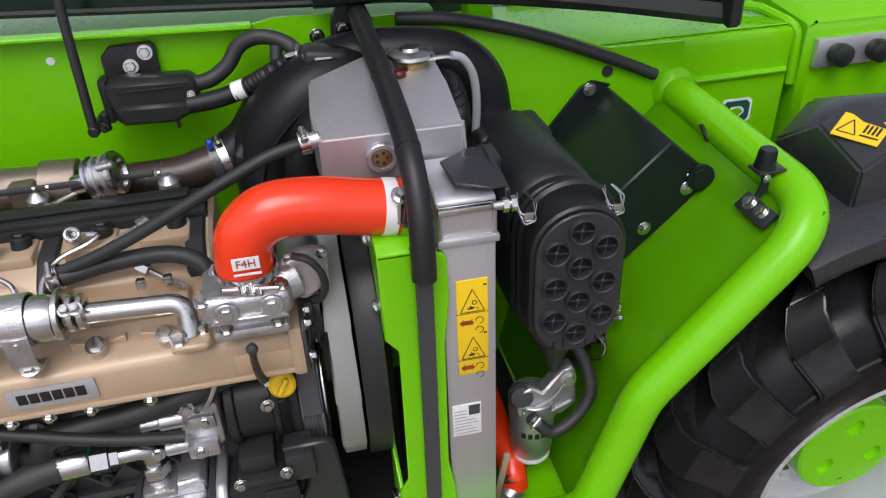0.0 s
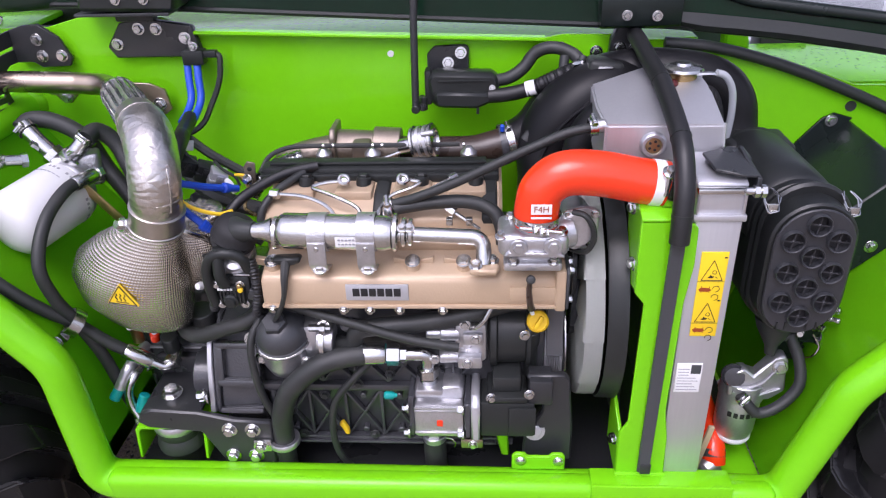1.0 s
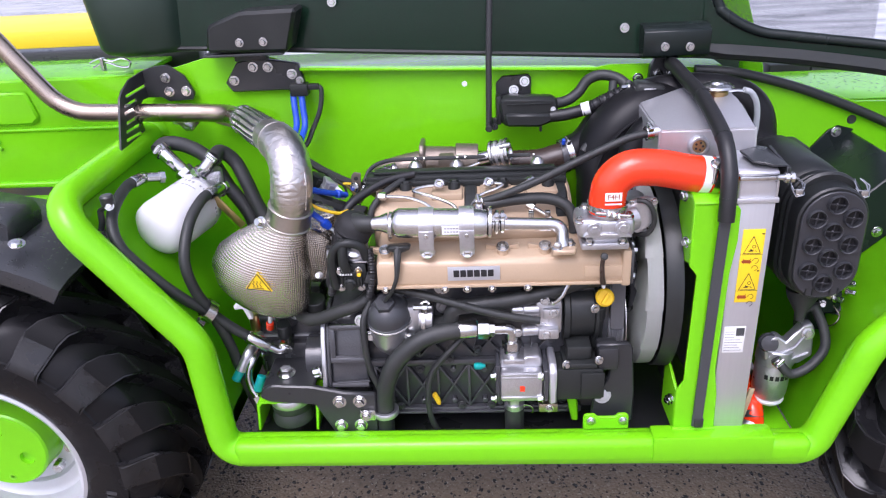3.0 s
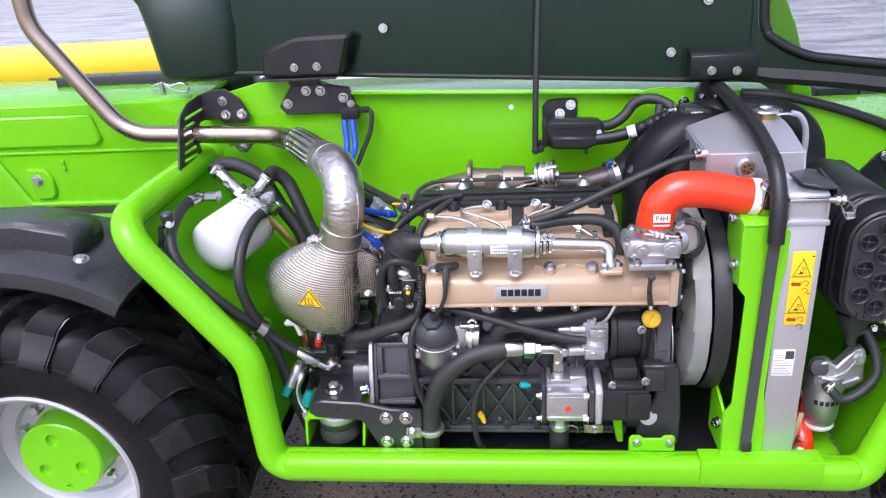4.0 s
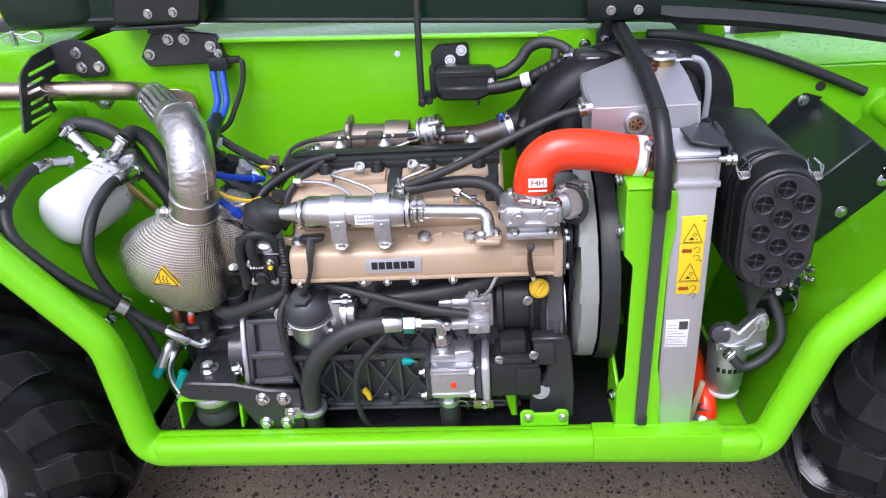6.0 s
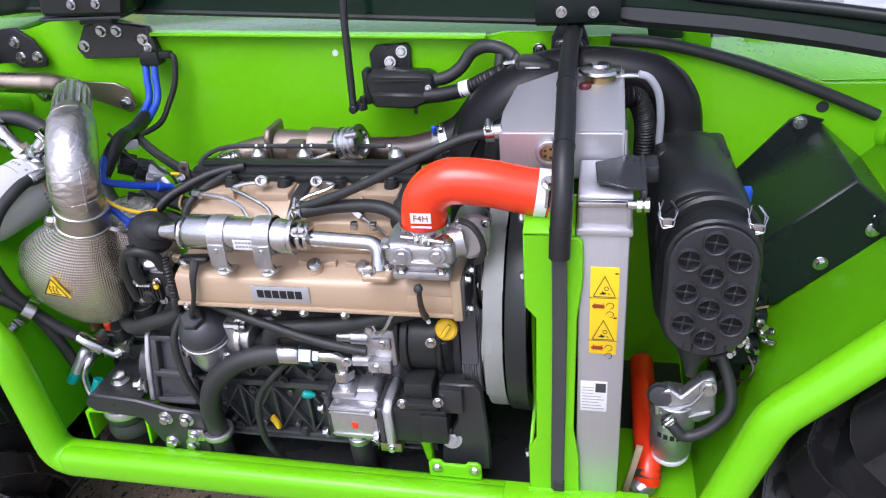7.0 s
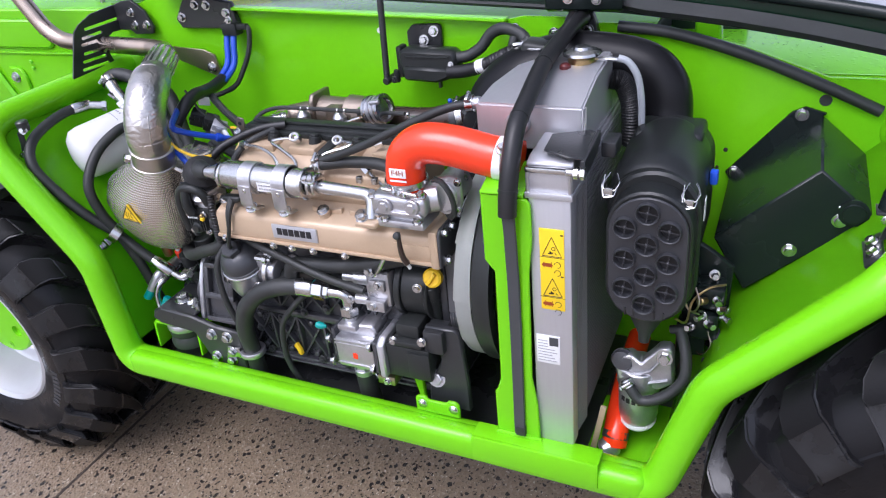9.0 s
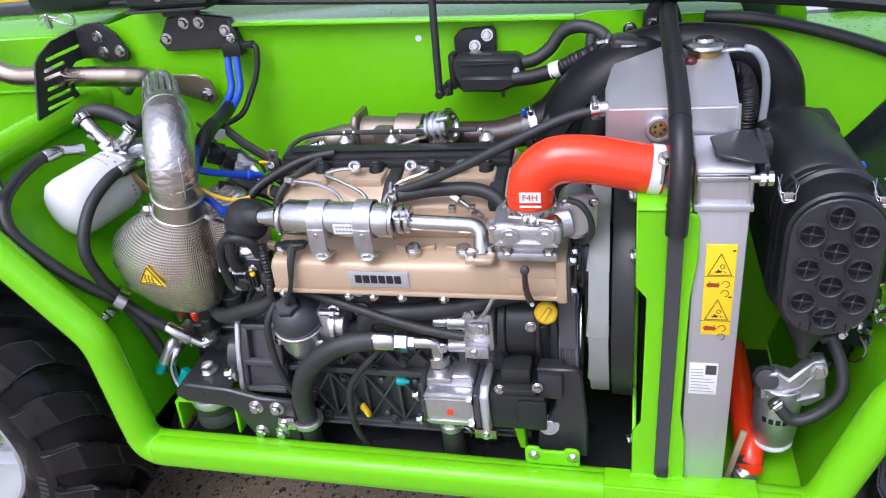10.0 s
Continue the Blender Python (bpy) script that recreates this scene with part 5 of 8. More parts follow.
part("elbow", tube(B(), smooth_path([(-0.690, 0.790, 0.60), (-0.702, 0.742, 0.590), (-0.712, 0.728, 0.572), (-0.720, 0.720, 0.556)]), 0.010, 12), ALU, tv)
part("cap", cyl(B(), (-0.719, 0.722, 0.558), (-0.731, 0.712, 0.538), 0.0095, seg=16), TEAL, tv)
part("elbow", tube(B(), smooth_path([(-0.686, 0.790, 0.585), (-0.694, 0.735, 0.575), (-0.704, 0.720, 0.552), (-0.702, 0.714, 0.524), (-0.690, 0.708, 0.500)]), 0.008, 12), STEEL, tv)
part("nut", lathe(B(), (-0.690, 0.706, 0.505), (-0.682, 0.702, 0.485), [(0, 0.011), (0.016, 0.011)], 6), STEEL, tv)
part("cap", cyl(B(), (-0.678, 0.722, 0.542), (-0.690, 0.712, 0.512), 0.0095, seg=16), TEAL, tv)

# front mounting bracket, bell-housing side
mt = thing("engine_mount", (-0.58, 0.68, 0.40), "black engine mount plate on a green cradle, with bolts", "mount")
bm = B()
prism(bm, [(-0.668, 0.532), (-0.660, 0.552), (-0.640, 0.560), (-0.560, 0.555), (-0.500, 0.540), (-0.438, 0.536), (-0.438, 0.440), (-0.525, 0.440), (-0.560, 0.512), (-0.650, 0.520)], "y", 0.660, 0.672, 0.003)
prism(bm, [(-0.665, 0.535), (-0.560, 0.541), (-0.560, 0.551), (-0.665, 0.548)], "y", 0.668, 0.80, 0.003)
part("mount_plate", bm, BLACK, mt)
bolts(mt, [(-0.510, 0.660, 0.520), (-0.470, 0.660, 0.520), (-0.512, 0.660, 0.463), (-0.472, 0.660, 0.463)], (0, -1, 0), 0.0095, 0.009)
bolts(mt, [(-0.624, 0.715, 0.552)], (0, -0.1, 1), 0.013, 0.012)
part("rubber_buffer", lathe(B(), (-0.618, 0.700, 0.455), (-0.618, 0.700, 1), [(0, 0.040), (0.012, 0.042), (0.026, 0.036), (0.034, 0.040), (0.044, 0.040), (0.046, 0.034)], 28), RUBBER, mt)
part("buffer_ring", lathe(B(), (-0.618, 0.700, 0.498), (-0.618, 0.700, 1), [(0, 0.040), (0.004, 0.042), (0.014, 0.042), (0.018, 0.040)], 28), ALU, mt)
bm = B()
prism(bm, [(-0.684, 0.448), (-0.679, 0.513), (-0.672, 0.520), (-0.560, 0.520), (-0.553, 0.512), (-0.560, 0.448), (-0.566, 0.448), (-0.560, 0.508), (-0.566, 0.513), (-0.668, 0.513), (-0.673, 0.506), (-0.678, 0.448)], "y", 0.664, 0.80, 0.0012)
part("cradle", bm, GREEN, mt, "lime green welded cradle")

# hydraulic gear pump
pump = thing("hydraulic_pump", (-0.15, 0.69, 0.45), "bright aluminium hydraulic gear pump with a red paint mark", "pump")
bm = B()
box(bm, (-0.193, 0.648, 0.520), (-0.112, 0.735, 0.587), 0.006)
prism(bm, [(-0.196, 0.585), (-0.112, 0.585), (-0.112, 0.600), (-0.118, 0.612), (-0.190, 0.605)], "y", 0.668, 0.735, 0.003)
box(bm, (-0.186, 0.656, 0.600), (-0.146, 0.712, 0.612), 0.003)
for z in (0.529, 0.574, 0.581):
    box(bm, (-0.1925, 0.6462, z), (-0.1125, 0.6490, z + 0.0035), 0.001)
part("pump_body", bm, ALU, pump)
part("end_plate", box(B(), (-0.202, 0.655, 0.516), (-0.193, 0.74, 0.600), 0.003), CAST_BLACK, pump)
part("front_plate", prism(B(), [(0.642, 0.518), (0.642, 0.590), (0.660, 0.602), (0.735, 0.602), (0.742, 0.52), (0.70, 0.512)], "x", -0.100, -0.086, 0.003), ALU_SHEET, pump)
part("spacer_plate", prism(B(), [(0.645, 0.522), (0.645, 0.592), (0.735, 0.600), (0.735, 0.518)], "x", -0.111, -0.101, 0.002), CAST_BLACK, pump)
for y, z in ((0.652, 0.580), (0.652, 0.528)):
    part("bolt", bolt(B(), (-0.202, y, z), (-1, 0, 0), 0.0065, 0.008), STEEL, pump)
    part("bolt", bolt(B(), (-0.113, y - 0.004, z), (-1, 0, 0), 0.0065, 0.008), STEEL, pump)
part("paint_mark", prism(B(), [(-0.156, 0.546), (-0.147, 0.545), (-0.146, 0.555), (-0.149, 0.558), (-0.156, 0.557)], "y", 0.6468, 0.6482, 0), RED, pump, "dab of red paint")
bm = B()
lathe(bm, (-0.169, 0.682, 0.610), (-0.169, 0.682, 1), [(0, 0.015), (0.010, 0.015), (0.010, 0.011), (0.014, 0.011)], 20)
lathe(bm, (-0.169, 0.682, 0.624), (-0.169, 0.682, 1), [(0, 0.0185), (0.016, 0.0185), (0.018, 0.015)], 6)
tube(bm, fillet([(-0.169, 0.682, 0.638), (-0.169, 0.680, 0.668), (-0.204, 0.678, 0.668)], 0.022, 8), 0.0115, 18)
part("elbow", bm, STEEL, pump, "zinc plated elbow")
bm = B()
lathe(bm, (-0.202, 0.678, 0.6685), (-0.26, 0.676, 0.670), [(0, 0.015), (0.010, 0.015)], 6)
lathe(bm, (-0.213, 0.6775, 0.669), (-0.26, 0.676, 0.670), [(0, 0.0195), (0.020, 0.0195), (0.022, 0.016)], 6)
part("union_nut", bm, STEEL, pump)
part("seal_mark", ring(B(), (-0.2365, 0.677, 0.670), (1, 0, 0), 0.0145, 0.0018, 20), TEAL, pump)
bm = B()
cyl(bm, (-0.165, 0.690, 0.516), (-0.165, 0.690, 0.502), 0.020)
lathe(bm, (-0.165, 0.690, 0.504), (-0.165, 0.690, 0), [(0, 0.017), (0.014, 0.017)], 6)
cyl(bm, (-0.165, 0.690, 0.491), (-0.165, 0.690, 0.478), 0.020)
part("suction_port", bm, ALU, pump)
part("suction_hose", tube(B(), [(-0.165, 0.690, 0.480), (-0.165, 0.692, 0.440), (-0.164, 0.700, 0.395)], 0.0195, 18), RUBBER, pump, "short dark suction hose")
part("wire_eye", ring(B(), (-0.140, 0.680, 0.478), (0.2, 1, 0.1), 0.012, 0.0016, 20, 6, 0.6), STEEL, pump)
part("bracket_tab", box(B(), (-0.118, 0.660, 0.486), (-0.082, 0.700, 0.505), 0.001), INOX, pump)
part("bolt", bolt(B(), (-0.098, 0.660, 0.495), (0, -1, 0), 0.006, 0.005), STEEL, pump)

hh = thing("hydraulic_hose", (-0.40, 0.68, 0.40), "thick black hydraulic hose with a crimped steel ferrule", "hose")
part("ferrule", lathe(B(), (-0.236, 0.677, 0.670), (-0.275, 0.673, 0.671), [(0, 0.0165), (0.003, 0.0180), (0.034, 0.0180), (0.037, 0.0165)], 24), STEEL, hh)
part("hose", tube(B(), smooth_path([(-0.268, 0.673, 0.671), (-0.300, 0.668, 0.669), (-0.345, 0.660, 0.655), (-0.390, 0.655, 0.615), (-0.413, 0.658, 0.560), (-0.420, 0.668, 0.510), (-0.424, 0.675, 0.470), (-0.428, 0.685, 0.36)]), 0.0175, 18), RUBBER, hh)
part("pipe_clip", lathe(B(), (-0.4225, 0.672, 0.492), (-0.4235, 0.674, 0), [(0, 0.0185), (-0.001, 0.0255), (0.001, 0.0268), (0.009, 0.0268), (0.011, 0.0255), (0.010, 0.0185)], 28, False), ALU, hh, "pale band clip")
clipb = part("clip_tab", box(B(), (-0.470, 0.652, 0.478), (-0.440, 0.659, 0.502), 0.002), STEEL, hh)
part("bolt", bolt(B(), (-0.458, 0.652, 0.491), (0, -1, 0), 0.009, 0.008), STEEL, clipb)

# fuel pump and drive cover
fp = thing("fuel_injection_pump", (-0.1, 0.70, 0.64), "cast aluminium injection pump with hose stubs", "pump")
bm = B()
box(bm, (-0.125, 0.678, 0.652), (-0.074, 0.75, 0.724), 0.008)
cyl(bm, (-0.170, 0.684, 0.705), (-0.120, 0.688, 0.703), 0.009)
cyl(bm, (-0.148, 0.686, 0.704), (-0.118, 0.688, 0.703), 0.0125)
cyl(bm, (-0.150, 0.684, 0.660), (-0.118, 0.686, 0.660), 0.011)
box(bm, (-0.120, 0.664, 0.650), (-0.082, 0.680, 0.672), 0.003)
box(bm, (-0.112, 0.670, 0.690), (-0.080, 0.680, 0.712), 0.003)
part("pump_body", bm, ALU, fp)
bolts(fp, [(-0.105, 0.664, 0.661), (-0.092, 0.670, 0.704), (-0.158, 0.676, 0.660), (-0.108, 0.672, 0.730)], (0, -1, 0.2), 0.006, 0.006)
part("steel_pipe", tube(B(), smooth_path([(-0.100, 0.672, 0.722), (-0.090, 0.664, 0.730), (-0.078, 0.660, 0.745), (-0.066, 0.664, 0.768)]), 0.0036, 8), STEEL, fp)
drv = thing("timing_cover", (-0.03, 0.72, 0.45), "black moulded timing cover and pump drive", "cover")
bm = B()
cyl(bm, (-0.070, 0.740, 0.676), (-0.058, 0.740, 0.676), 0.062, seg=32)
cyl(bm, (-0.058, 0.740, 0.676), (-0.012, 0.740, 0.676), 0.056, seg=32)
cyl(bm, (-0.012, 0.740, 0.676), (-0.004, 0.740, 0.676), 0.061, seg=32)
part("drive_drum", bm, PLASTIC, drv)
for lo, hi in (((-0.066, 0.664, 0.604), (-0.020, 0.72, 0.632)), ((-0.074, 0.650, 0.591), (-0.010, 0.72, 0.6035)), ((-0.086, 0.652, 0.520), (0.002, 0.74, 0.5905)), ((-0.040, 0.646, 0.528), (0.004, 0.6515, 0.584)), ((-0.02, 0.752, 0.45), (0.018, 0.95, 0.76))):
    part("cover_section", box(B(), lo, hi, 0.004), PLASTIC, drv)
bolts(drv, [(-0.016, 0.674, 0.709), (-0.008, 0.650, 0.612), (-0.068, 0.655, 0.600)], (0.2, -1, 0.1), 0.006, 0.006)
part("dust_plug", lathe(B(), (0.005, 0.706, 0.717), (0.005, 0.682, 0.725), [(0, 0.008), (0.004, 0.017), (0.014, 0.0175), (0.017, 0.014), (0.017, 0)], 24), YELLOW, drv, "yellow filler cap")
bm = B()
box(bm, (-0.0035, -0.006, -0.012), (0.0035, 0.0, 0.012), 0.002, m=pose(0.005, 0.6885, 0.7225, -20, 35, 0))
part("cap_grip", bm, YELLOW, drv)
bm = B()
cyl(bm, (-0.004, 0.716, 0.600), (-0.004, 0.700, 0.715), 0.011)
cyl(bm, (-0.004, 0.706, 0.672), (-0.004, 0.702, 0.700), 0.014)
part("dip_tube", bm, PLASTIC, drv)
bm = B()
tube(bm, smooth_path([(0.014, 0.752, 0.600), (0.010, 0.744, 0.622), (0.002, 0.740, 0.640), (-0.004, 0.744, 0.612), (-0.004, 0.752, 0.582)]), 0.0025, 8)
part("spring_hook", bm, STEEL, drv)
part("bolt", bolt(B(), (0.008, 0.748, 0.580), (0, -1, 0.2), 0.006, 0.008), STEEL, drv)

# belt and pulleys at the fan end
pul = thing("fan_belt", (0.036, 0.80, 0.50), "ribbed drive belt over dark pulleys with bright rims", "belt")
part("crank_pulley", lathe(B(), (0.019, 0.802, 0.622), (1, 0.802, 0.622), [(0, 0.0), (0, 0.080), (0.001, 0.085), (0.0025, 0.085)] + [(0.003 + 0.004 * k + d, r) for k in range(6) for d, r in ((0.0, 0.0835), (0.001, 0.0790), (0.002, 0.0790), (0.003, 0.0835))] + [(0.028, 0.085), (0.030, 0.085), (0.031, 0.080), (0.031, 0.0)], 56, False), GROOVED, pul, "grooved grey crank pulley")
part("pulley_rim", lathe(B(), (0.0515, 0.802, 0.622), (1, 0.802, 0.622), [(0, 0.0), (0, 0.083), (0.001, 0.0865), (0.003, 0.0865), (0.004, 0.083), (0.004, 0.0)], 56, False), STEEL, pul, "bright pulley rim")
band = B()
prism(band, [(0.7155, 0.640), (0.7125, 0.640), (0.7180, 0.770), (0.7270, 0.800), (0.7450, 0.822), (0.7470, 0.819), (0.7300, 0.798), (0.7210, 0.769)], "x", 0.0215, 0.0475, 0.0006)
part("belt", band, BELT, pul, "worn grey-black belt")
part("fan_pulley", lathe(B(), (0.046, 0.795, 0.776), (1, 0.795, 0.776), [(0, 0.0), (0, 0.066), (0.001, 0.070), (0.004, 0.070), (0.005, 0.062), (0.010, 0.062), (0.011, 0.074), (0.014, 0.074), (0.015, 0.064), (0.020, 0.064), (0.021, 0.0)], 56, False), CAST_BLACK, pul)
for x, r in ((0.0475, 0.0702), (0.0580, 0.0742)):
    part("pulley_rim", ring(B(), (x, 0.795, 0.776), (1, 0, 0), r, 0.0008, 56, 6), STEEL, pul)
for k in range(4):
    a = 0.9 + 1.2 * k
    part("bolt", bolt(B(), (0.067, 0.795 - 0.050 * math.cos(a), 0.776 + 0.050 * math.sin(a)), (1, 0, 0), 0.005, 0.006), STEEL, pul)
# right mount and its green foot
rm = thing("engine_mount", (0.02, 0.67, 0.44), "black arched mount bracket on a bolted green foot", "mount")
bm = B()
prism(bm, [(-0.015, 0.480), (-0.012, 0.505), (0.015, 0.560), (0.018, 0.606), (0.008, 0.622), (-0.010, 0.622), (-0.010, 0.634), (0.048, 0.636), (0.058, 0.626), (0.066, 0.520), (0.066, 0.455), (-0.015, 0.455)], "y", 0.668, 0.682, 0.003)
box(bm, (-0.008, 0.655, 0.585), (0.030, 0.70, 0.632), 0.004)
part("arch", bm, BLACK, rm)
part("bolt", bolt(B(), (0.004, 0.668, 0.520), (0, -1, 0.3), 0.012, 0.006), ALU, rm)
bm = B()
prism(bm, [(-0.034, 0.455), (-0.034, 0.485), (-0.028, 0.491), (-0.012, 0.491), (-0.008, 0.484), (0.028, 0.484), (0.032, 0.491), (0.048, 0.491), (0.054, 0.485), (0.054, 0.455)], "y", 0.644, 0.651, 0.002)
prism(bm, [(-0.05, 0.44), (-0.062, 0.50), (-0.052, 0.508), (-0.040, 0.50), (-0.036, 0.44)], "y", 0.69, 0.70, 0.003)
ft = part("green_foot", bm, GREEN, rm, "lime green foot plate")
bolts(ft, [(-0.019, 0.644, 0.475), (0.043, 0.644, 0.475)], (0, -1, 0), 0.0065, 0.003)

# fan and shroud
fan = thing("cooling_fan", (0.085, 0.82, 0.53), "off-white nylon cooling fan, wide blades with turned tips", "fan")
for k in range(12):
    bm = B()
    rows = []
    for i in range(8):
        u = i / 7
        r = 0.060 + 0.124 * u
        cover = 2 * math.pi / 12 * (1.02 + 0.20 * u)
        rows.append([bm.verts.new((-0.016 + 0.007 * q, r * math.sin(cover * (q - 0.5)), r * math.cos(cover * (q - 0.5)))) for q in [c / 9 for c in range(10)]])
    # the tip turns back along the shaft; rim added to imitate turning blades' blur
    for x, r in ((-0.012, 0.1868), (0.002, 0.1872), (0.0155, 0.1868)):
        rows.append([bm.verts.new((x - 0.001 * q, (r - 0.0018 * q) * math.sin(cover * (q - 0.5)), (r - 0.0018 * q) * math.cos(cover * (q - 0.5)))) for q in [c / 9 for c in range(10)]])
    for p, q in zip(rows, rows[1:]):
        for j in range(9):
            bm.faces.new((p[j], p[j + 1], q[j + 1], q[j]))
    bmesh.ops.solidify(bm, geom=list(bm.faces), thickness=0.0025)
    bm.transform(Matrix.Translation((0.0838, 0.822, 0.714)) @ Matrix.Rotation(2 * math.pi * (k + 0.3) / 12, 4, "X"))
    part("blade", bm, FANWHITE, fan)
part("fan_hub", cyl(B(), (0.060, 0.822, 0.714), (0.100, 0.822, 0.714), 0.088, 0.082, seg=40), CAST_BLACK, fan)
shr = thing("fan_shroud", (0.12, 0.82, 0.50), "black fan shroud in front of the radiator core", "shroud")
bm = B()
lathe(bm, (0.103, 0.822, 0.714), (1, 0.822, 0.714), [(0.029, 0.182), (0.0, 0.1885), (0.0, 0.1905), (0.002, 0.1920), (0.030, 0.1930), (0.030, 0.17)], 72, False)
box(bm, (0.141, 0.722, 0.49), (0.150, 1.03, 0.93), 0.003)
part("shroud_body", bm, PLASTIC, shr)
bolts(shr, [(0.133, 0.652, 0.850), (0.133, 0.652, 0.520), (0.133, 0.668, 0.505)], (-1, -0.4, 0), 0.007, 0.006)


# ---- radiator group ----
rad = thing("radiator", (0.24, 0.80, 0.46), "aluminium radiator pack with a finned dark core", "radiator")
bm = B()
box(bm, (0.205, 0.634, 0.462), (0.268, 0.664, 0.930), 0.003)
side = part("side_tank", bm, ALU_SHEET, rad, "dull brushed aluminium side tank")
bm = B()
box(bm, (0.203, 0.636, 0.934), (0.270, 0.70, 0.974), 0.002)
box(bm, (0.2015, 0.630, 0.926), (0.2715, 0.70, 0.936), 0.002)
part("tank_corner", bm, ALU_SHEET, rad)
bm = B()
for p, q in (((0.204, 0.6345, 0.932), (0.269, 0.6345, 0.932)), ((0.204, 0.6345, 0.970), (0.269, 0.6345, 0.970)), ((0.2665, 0.6345, 0.933), (0.2665, 0.6345, 0.970)), ((0.2055, 0.6345, 0.933), (0.2055, 0.6345, 0.970))):
    tube(bm, [V(p) + (V(q) - V(p)) * k / 10 + V(0, 0, 0.0006 * (k % 2)) for k in range(11)], 0.0026, 8)
part("weld_bead", bm, ALU, rad)
bm = B()
box(bm, (0.207, 0.664, 0.462), (0.262, 1.03, 0.960), 0.002)
part("core", bm, FINS, rad, "dark finned cooler core")
bm = B()
for k in range(9):
    y = 0.672 + 0.0046 * k
    box(bm, (0.262, y, 0.465), (0.2668 + 0.0006 * k, y + 0.0028, 0.955), 0)
part("core_edge", bm, FINS, rad)
bm = B()
box(bm, (0.262, 0.715, 0.465), (0.2665, 1.02, 0.955), 0.001)
part("core_face", bm, FINS, rad, "fine dark cooling fins")
fin = part("fin", box(B(), (0.266, 0.716, 0.472), (0.2685, 1.02, 0.4746), 0), FINS, rad)
for k in range(1, 58):
    ob = new("fin", fin.data)
    ob.parent = fin.parent
    ob.matrix_parent_inverse = fin.matrix_parent_inverse
    ob.location = fin.location + V(0, 0, 0.0083 * k)
bm = B()
prism(bm, [(0.640, 0.970), (0.640, 0.978), (0.660, 0.984), (0.73, 0.988), (0.73, 0.970)], "x", 0.203, 0.270, 0.002)
part("top_cover", bm, ALU_SHEET, rad)
part("tie_rod", cyl(B(), (0.262, 0.6315, 0.971), (0.288, 0.6315, 0.971), 0.0055, seg=14), STEEL, rad, "bright threaded stud")
part("top_ledge", box(B(), (0.203, 0.630, 0.966), (0.271, 0.642, 0.974), 0.002), STEEL, rad, "bright folded ledge")
for x in (0.274, 0.283):
    part("nut", lathe(B(), (x, 0.6315, 0.971), (1, 0.6315, 0.971), [(0, 0.009), (0.006, 0.009)], 6), STEEL, rad)
lab = part("warning_label", box(B(), (0.2205, 0.6325, 0.739), (0.2575, 0.6345, 0.879), 0.0003), STICKER, rad, "two yellow hand and hot-surface warning labels")
bm = B()
for z0 in (0.847, 0.777):
    for a, b in (((0.2275, z0 - 0.010), (0.2565, z0 - 0.010)), ((0.2275, z0 - 0.010), (0.242, z0 + 0.022)), ((0.2565, z0 - 0.010), (0.242, z0 + 0.022))):
        tube(bm, [(a[0], 0.6322, a[1]), (b[0], 0.6322, b[1])], 0.00055, 6)
    prism(bm, [(0.236, z0 - 0.006), (0.243, z0 - 0.006), (0.2445, z0 - 0.003), (0.242, z0 - 0.0035), (0.2395, z0 - 0.001), (0.2385, z0 - 0.002), (0.239, z0 - 0.004), (0.236, z0 - 0.0045)], "y", 0.6318, 0.6328, 0)
    ring(bm, (0.2445, 0.6322, z0 + 0.003), (0, 1, 0), 0.0028, 0.0005, 12, 6)
    tube(bm, [(0.2465, 0.6322, z0 - 0.004), (0.2495, 0.6322, z0 - 0.0065)], 0.0005, 6)
    for dz in (0.0, -0.014):
        ring(bm, (0.2500, 0.6322, z0 - 0.024 + dz), (0, 1, 0), 0.0048, 0.0005, 16, 6, 0.75)
    box(bm, (0.2225, 0.6320, z0 - 0.0123), (0.2605, 0.6328, z0 - 0.0118), 0)
    box(bm, (0.255, 0.6320, z0 + 0.0255), (0.259, 0.6328, z0 + 0.0275), 0)
bm.transform(Matrix.Translation((-0.003, 0, -0.003)))
part("label_print", bm, INK_AND_DARK, lab)
for z0 in (0.815, 0.746):
    bm = B()
    prism(bm, [(0.228, z0 + 0.004), (0.239, z0 + 0.0035), (0.244, z0 + 0.006), (0.240, z0 + 0.0095), (0.229, z0 + 0.010), (0.226, z0 + 0.007)], "y", 0.6318, 0.6328, 0, pose(-0.003, 0, -0.003))
    for x in (0.2265, 0.2375):
        box(bm, (x, 0.6319, z0 - 0.001), (x + 0.0009, 0.6327, z0 + 0.009), 0)
    part("label_symbol", bm, REDINK, lab)
lab2 = part("type_label", box(B(), (0.210, 0.6325, 0.634), (0.2475, 0.6345, 0.688), 0.0003), PAPER, rad, "white type label with rows of grey bars")
part("print_block", box(B(), (0.231, 0.6318, 0.670), (0.2455, 0.6328, 0.686), 0), GREYRUB, lab2)
bm = B()
for k in range(8):
    box(bm, (0.2125, 0.6320, 0.639 + 0.0055 * k), (0.2125 + (0.016 if k > 4 else 0.031 - 0.004 * (k % 3)), 0.6328, 0.6402 + 0.0055 * k), 0)
part("print_bars", bm, GREYINK, lab2)

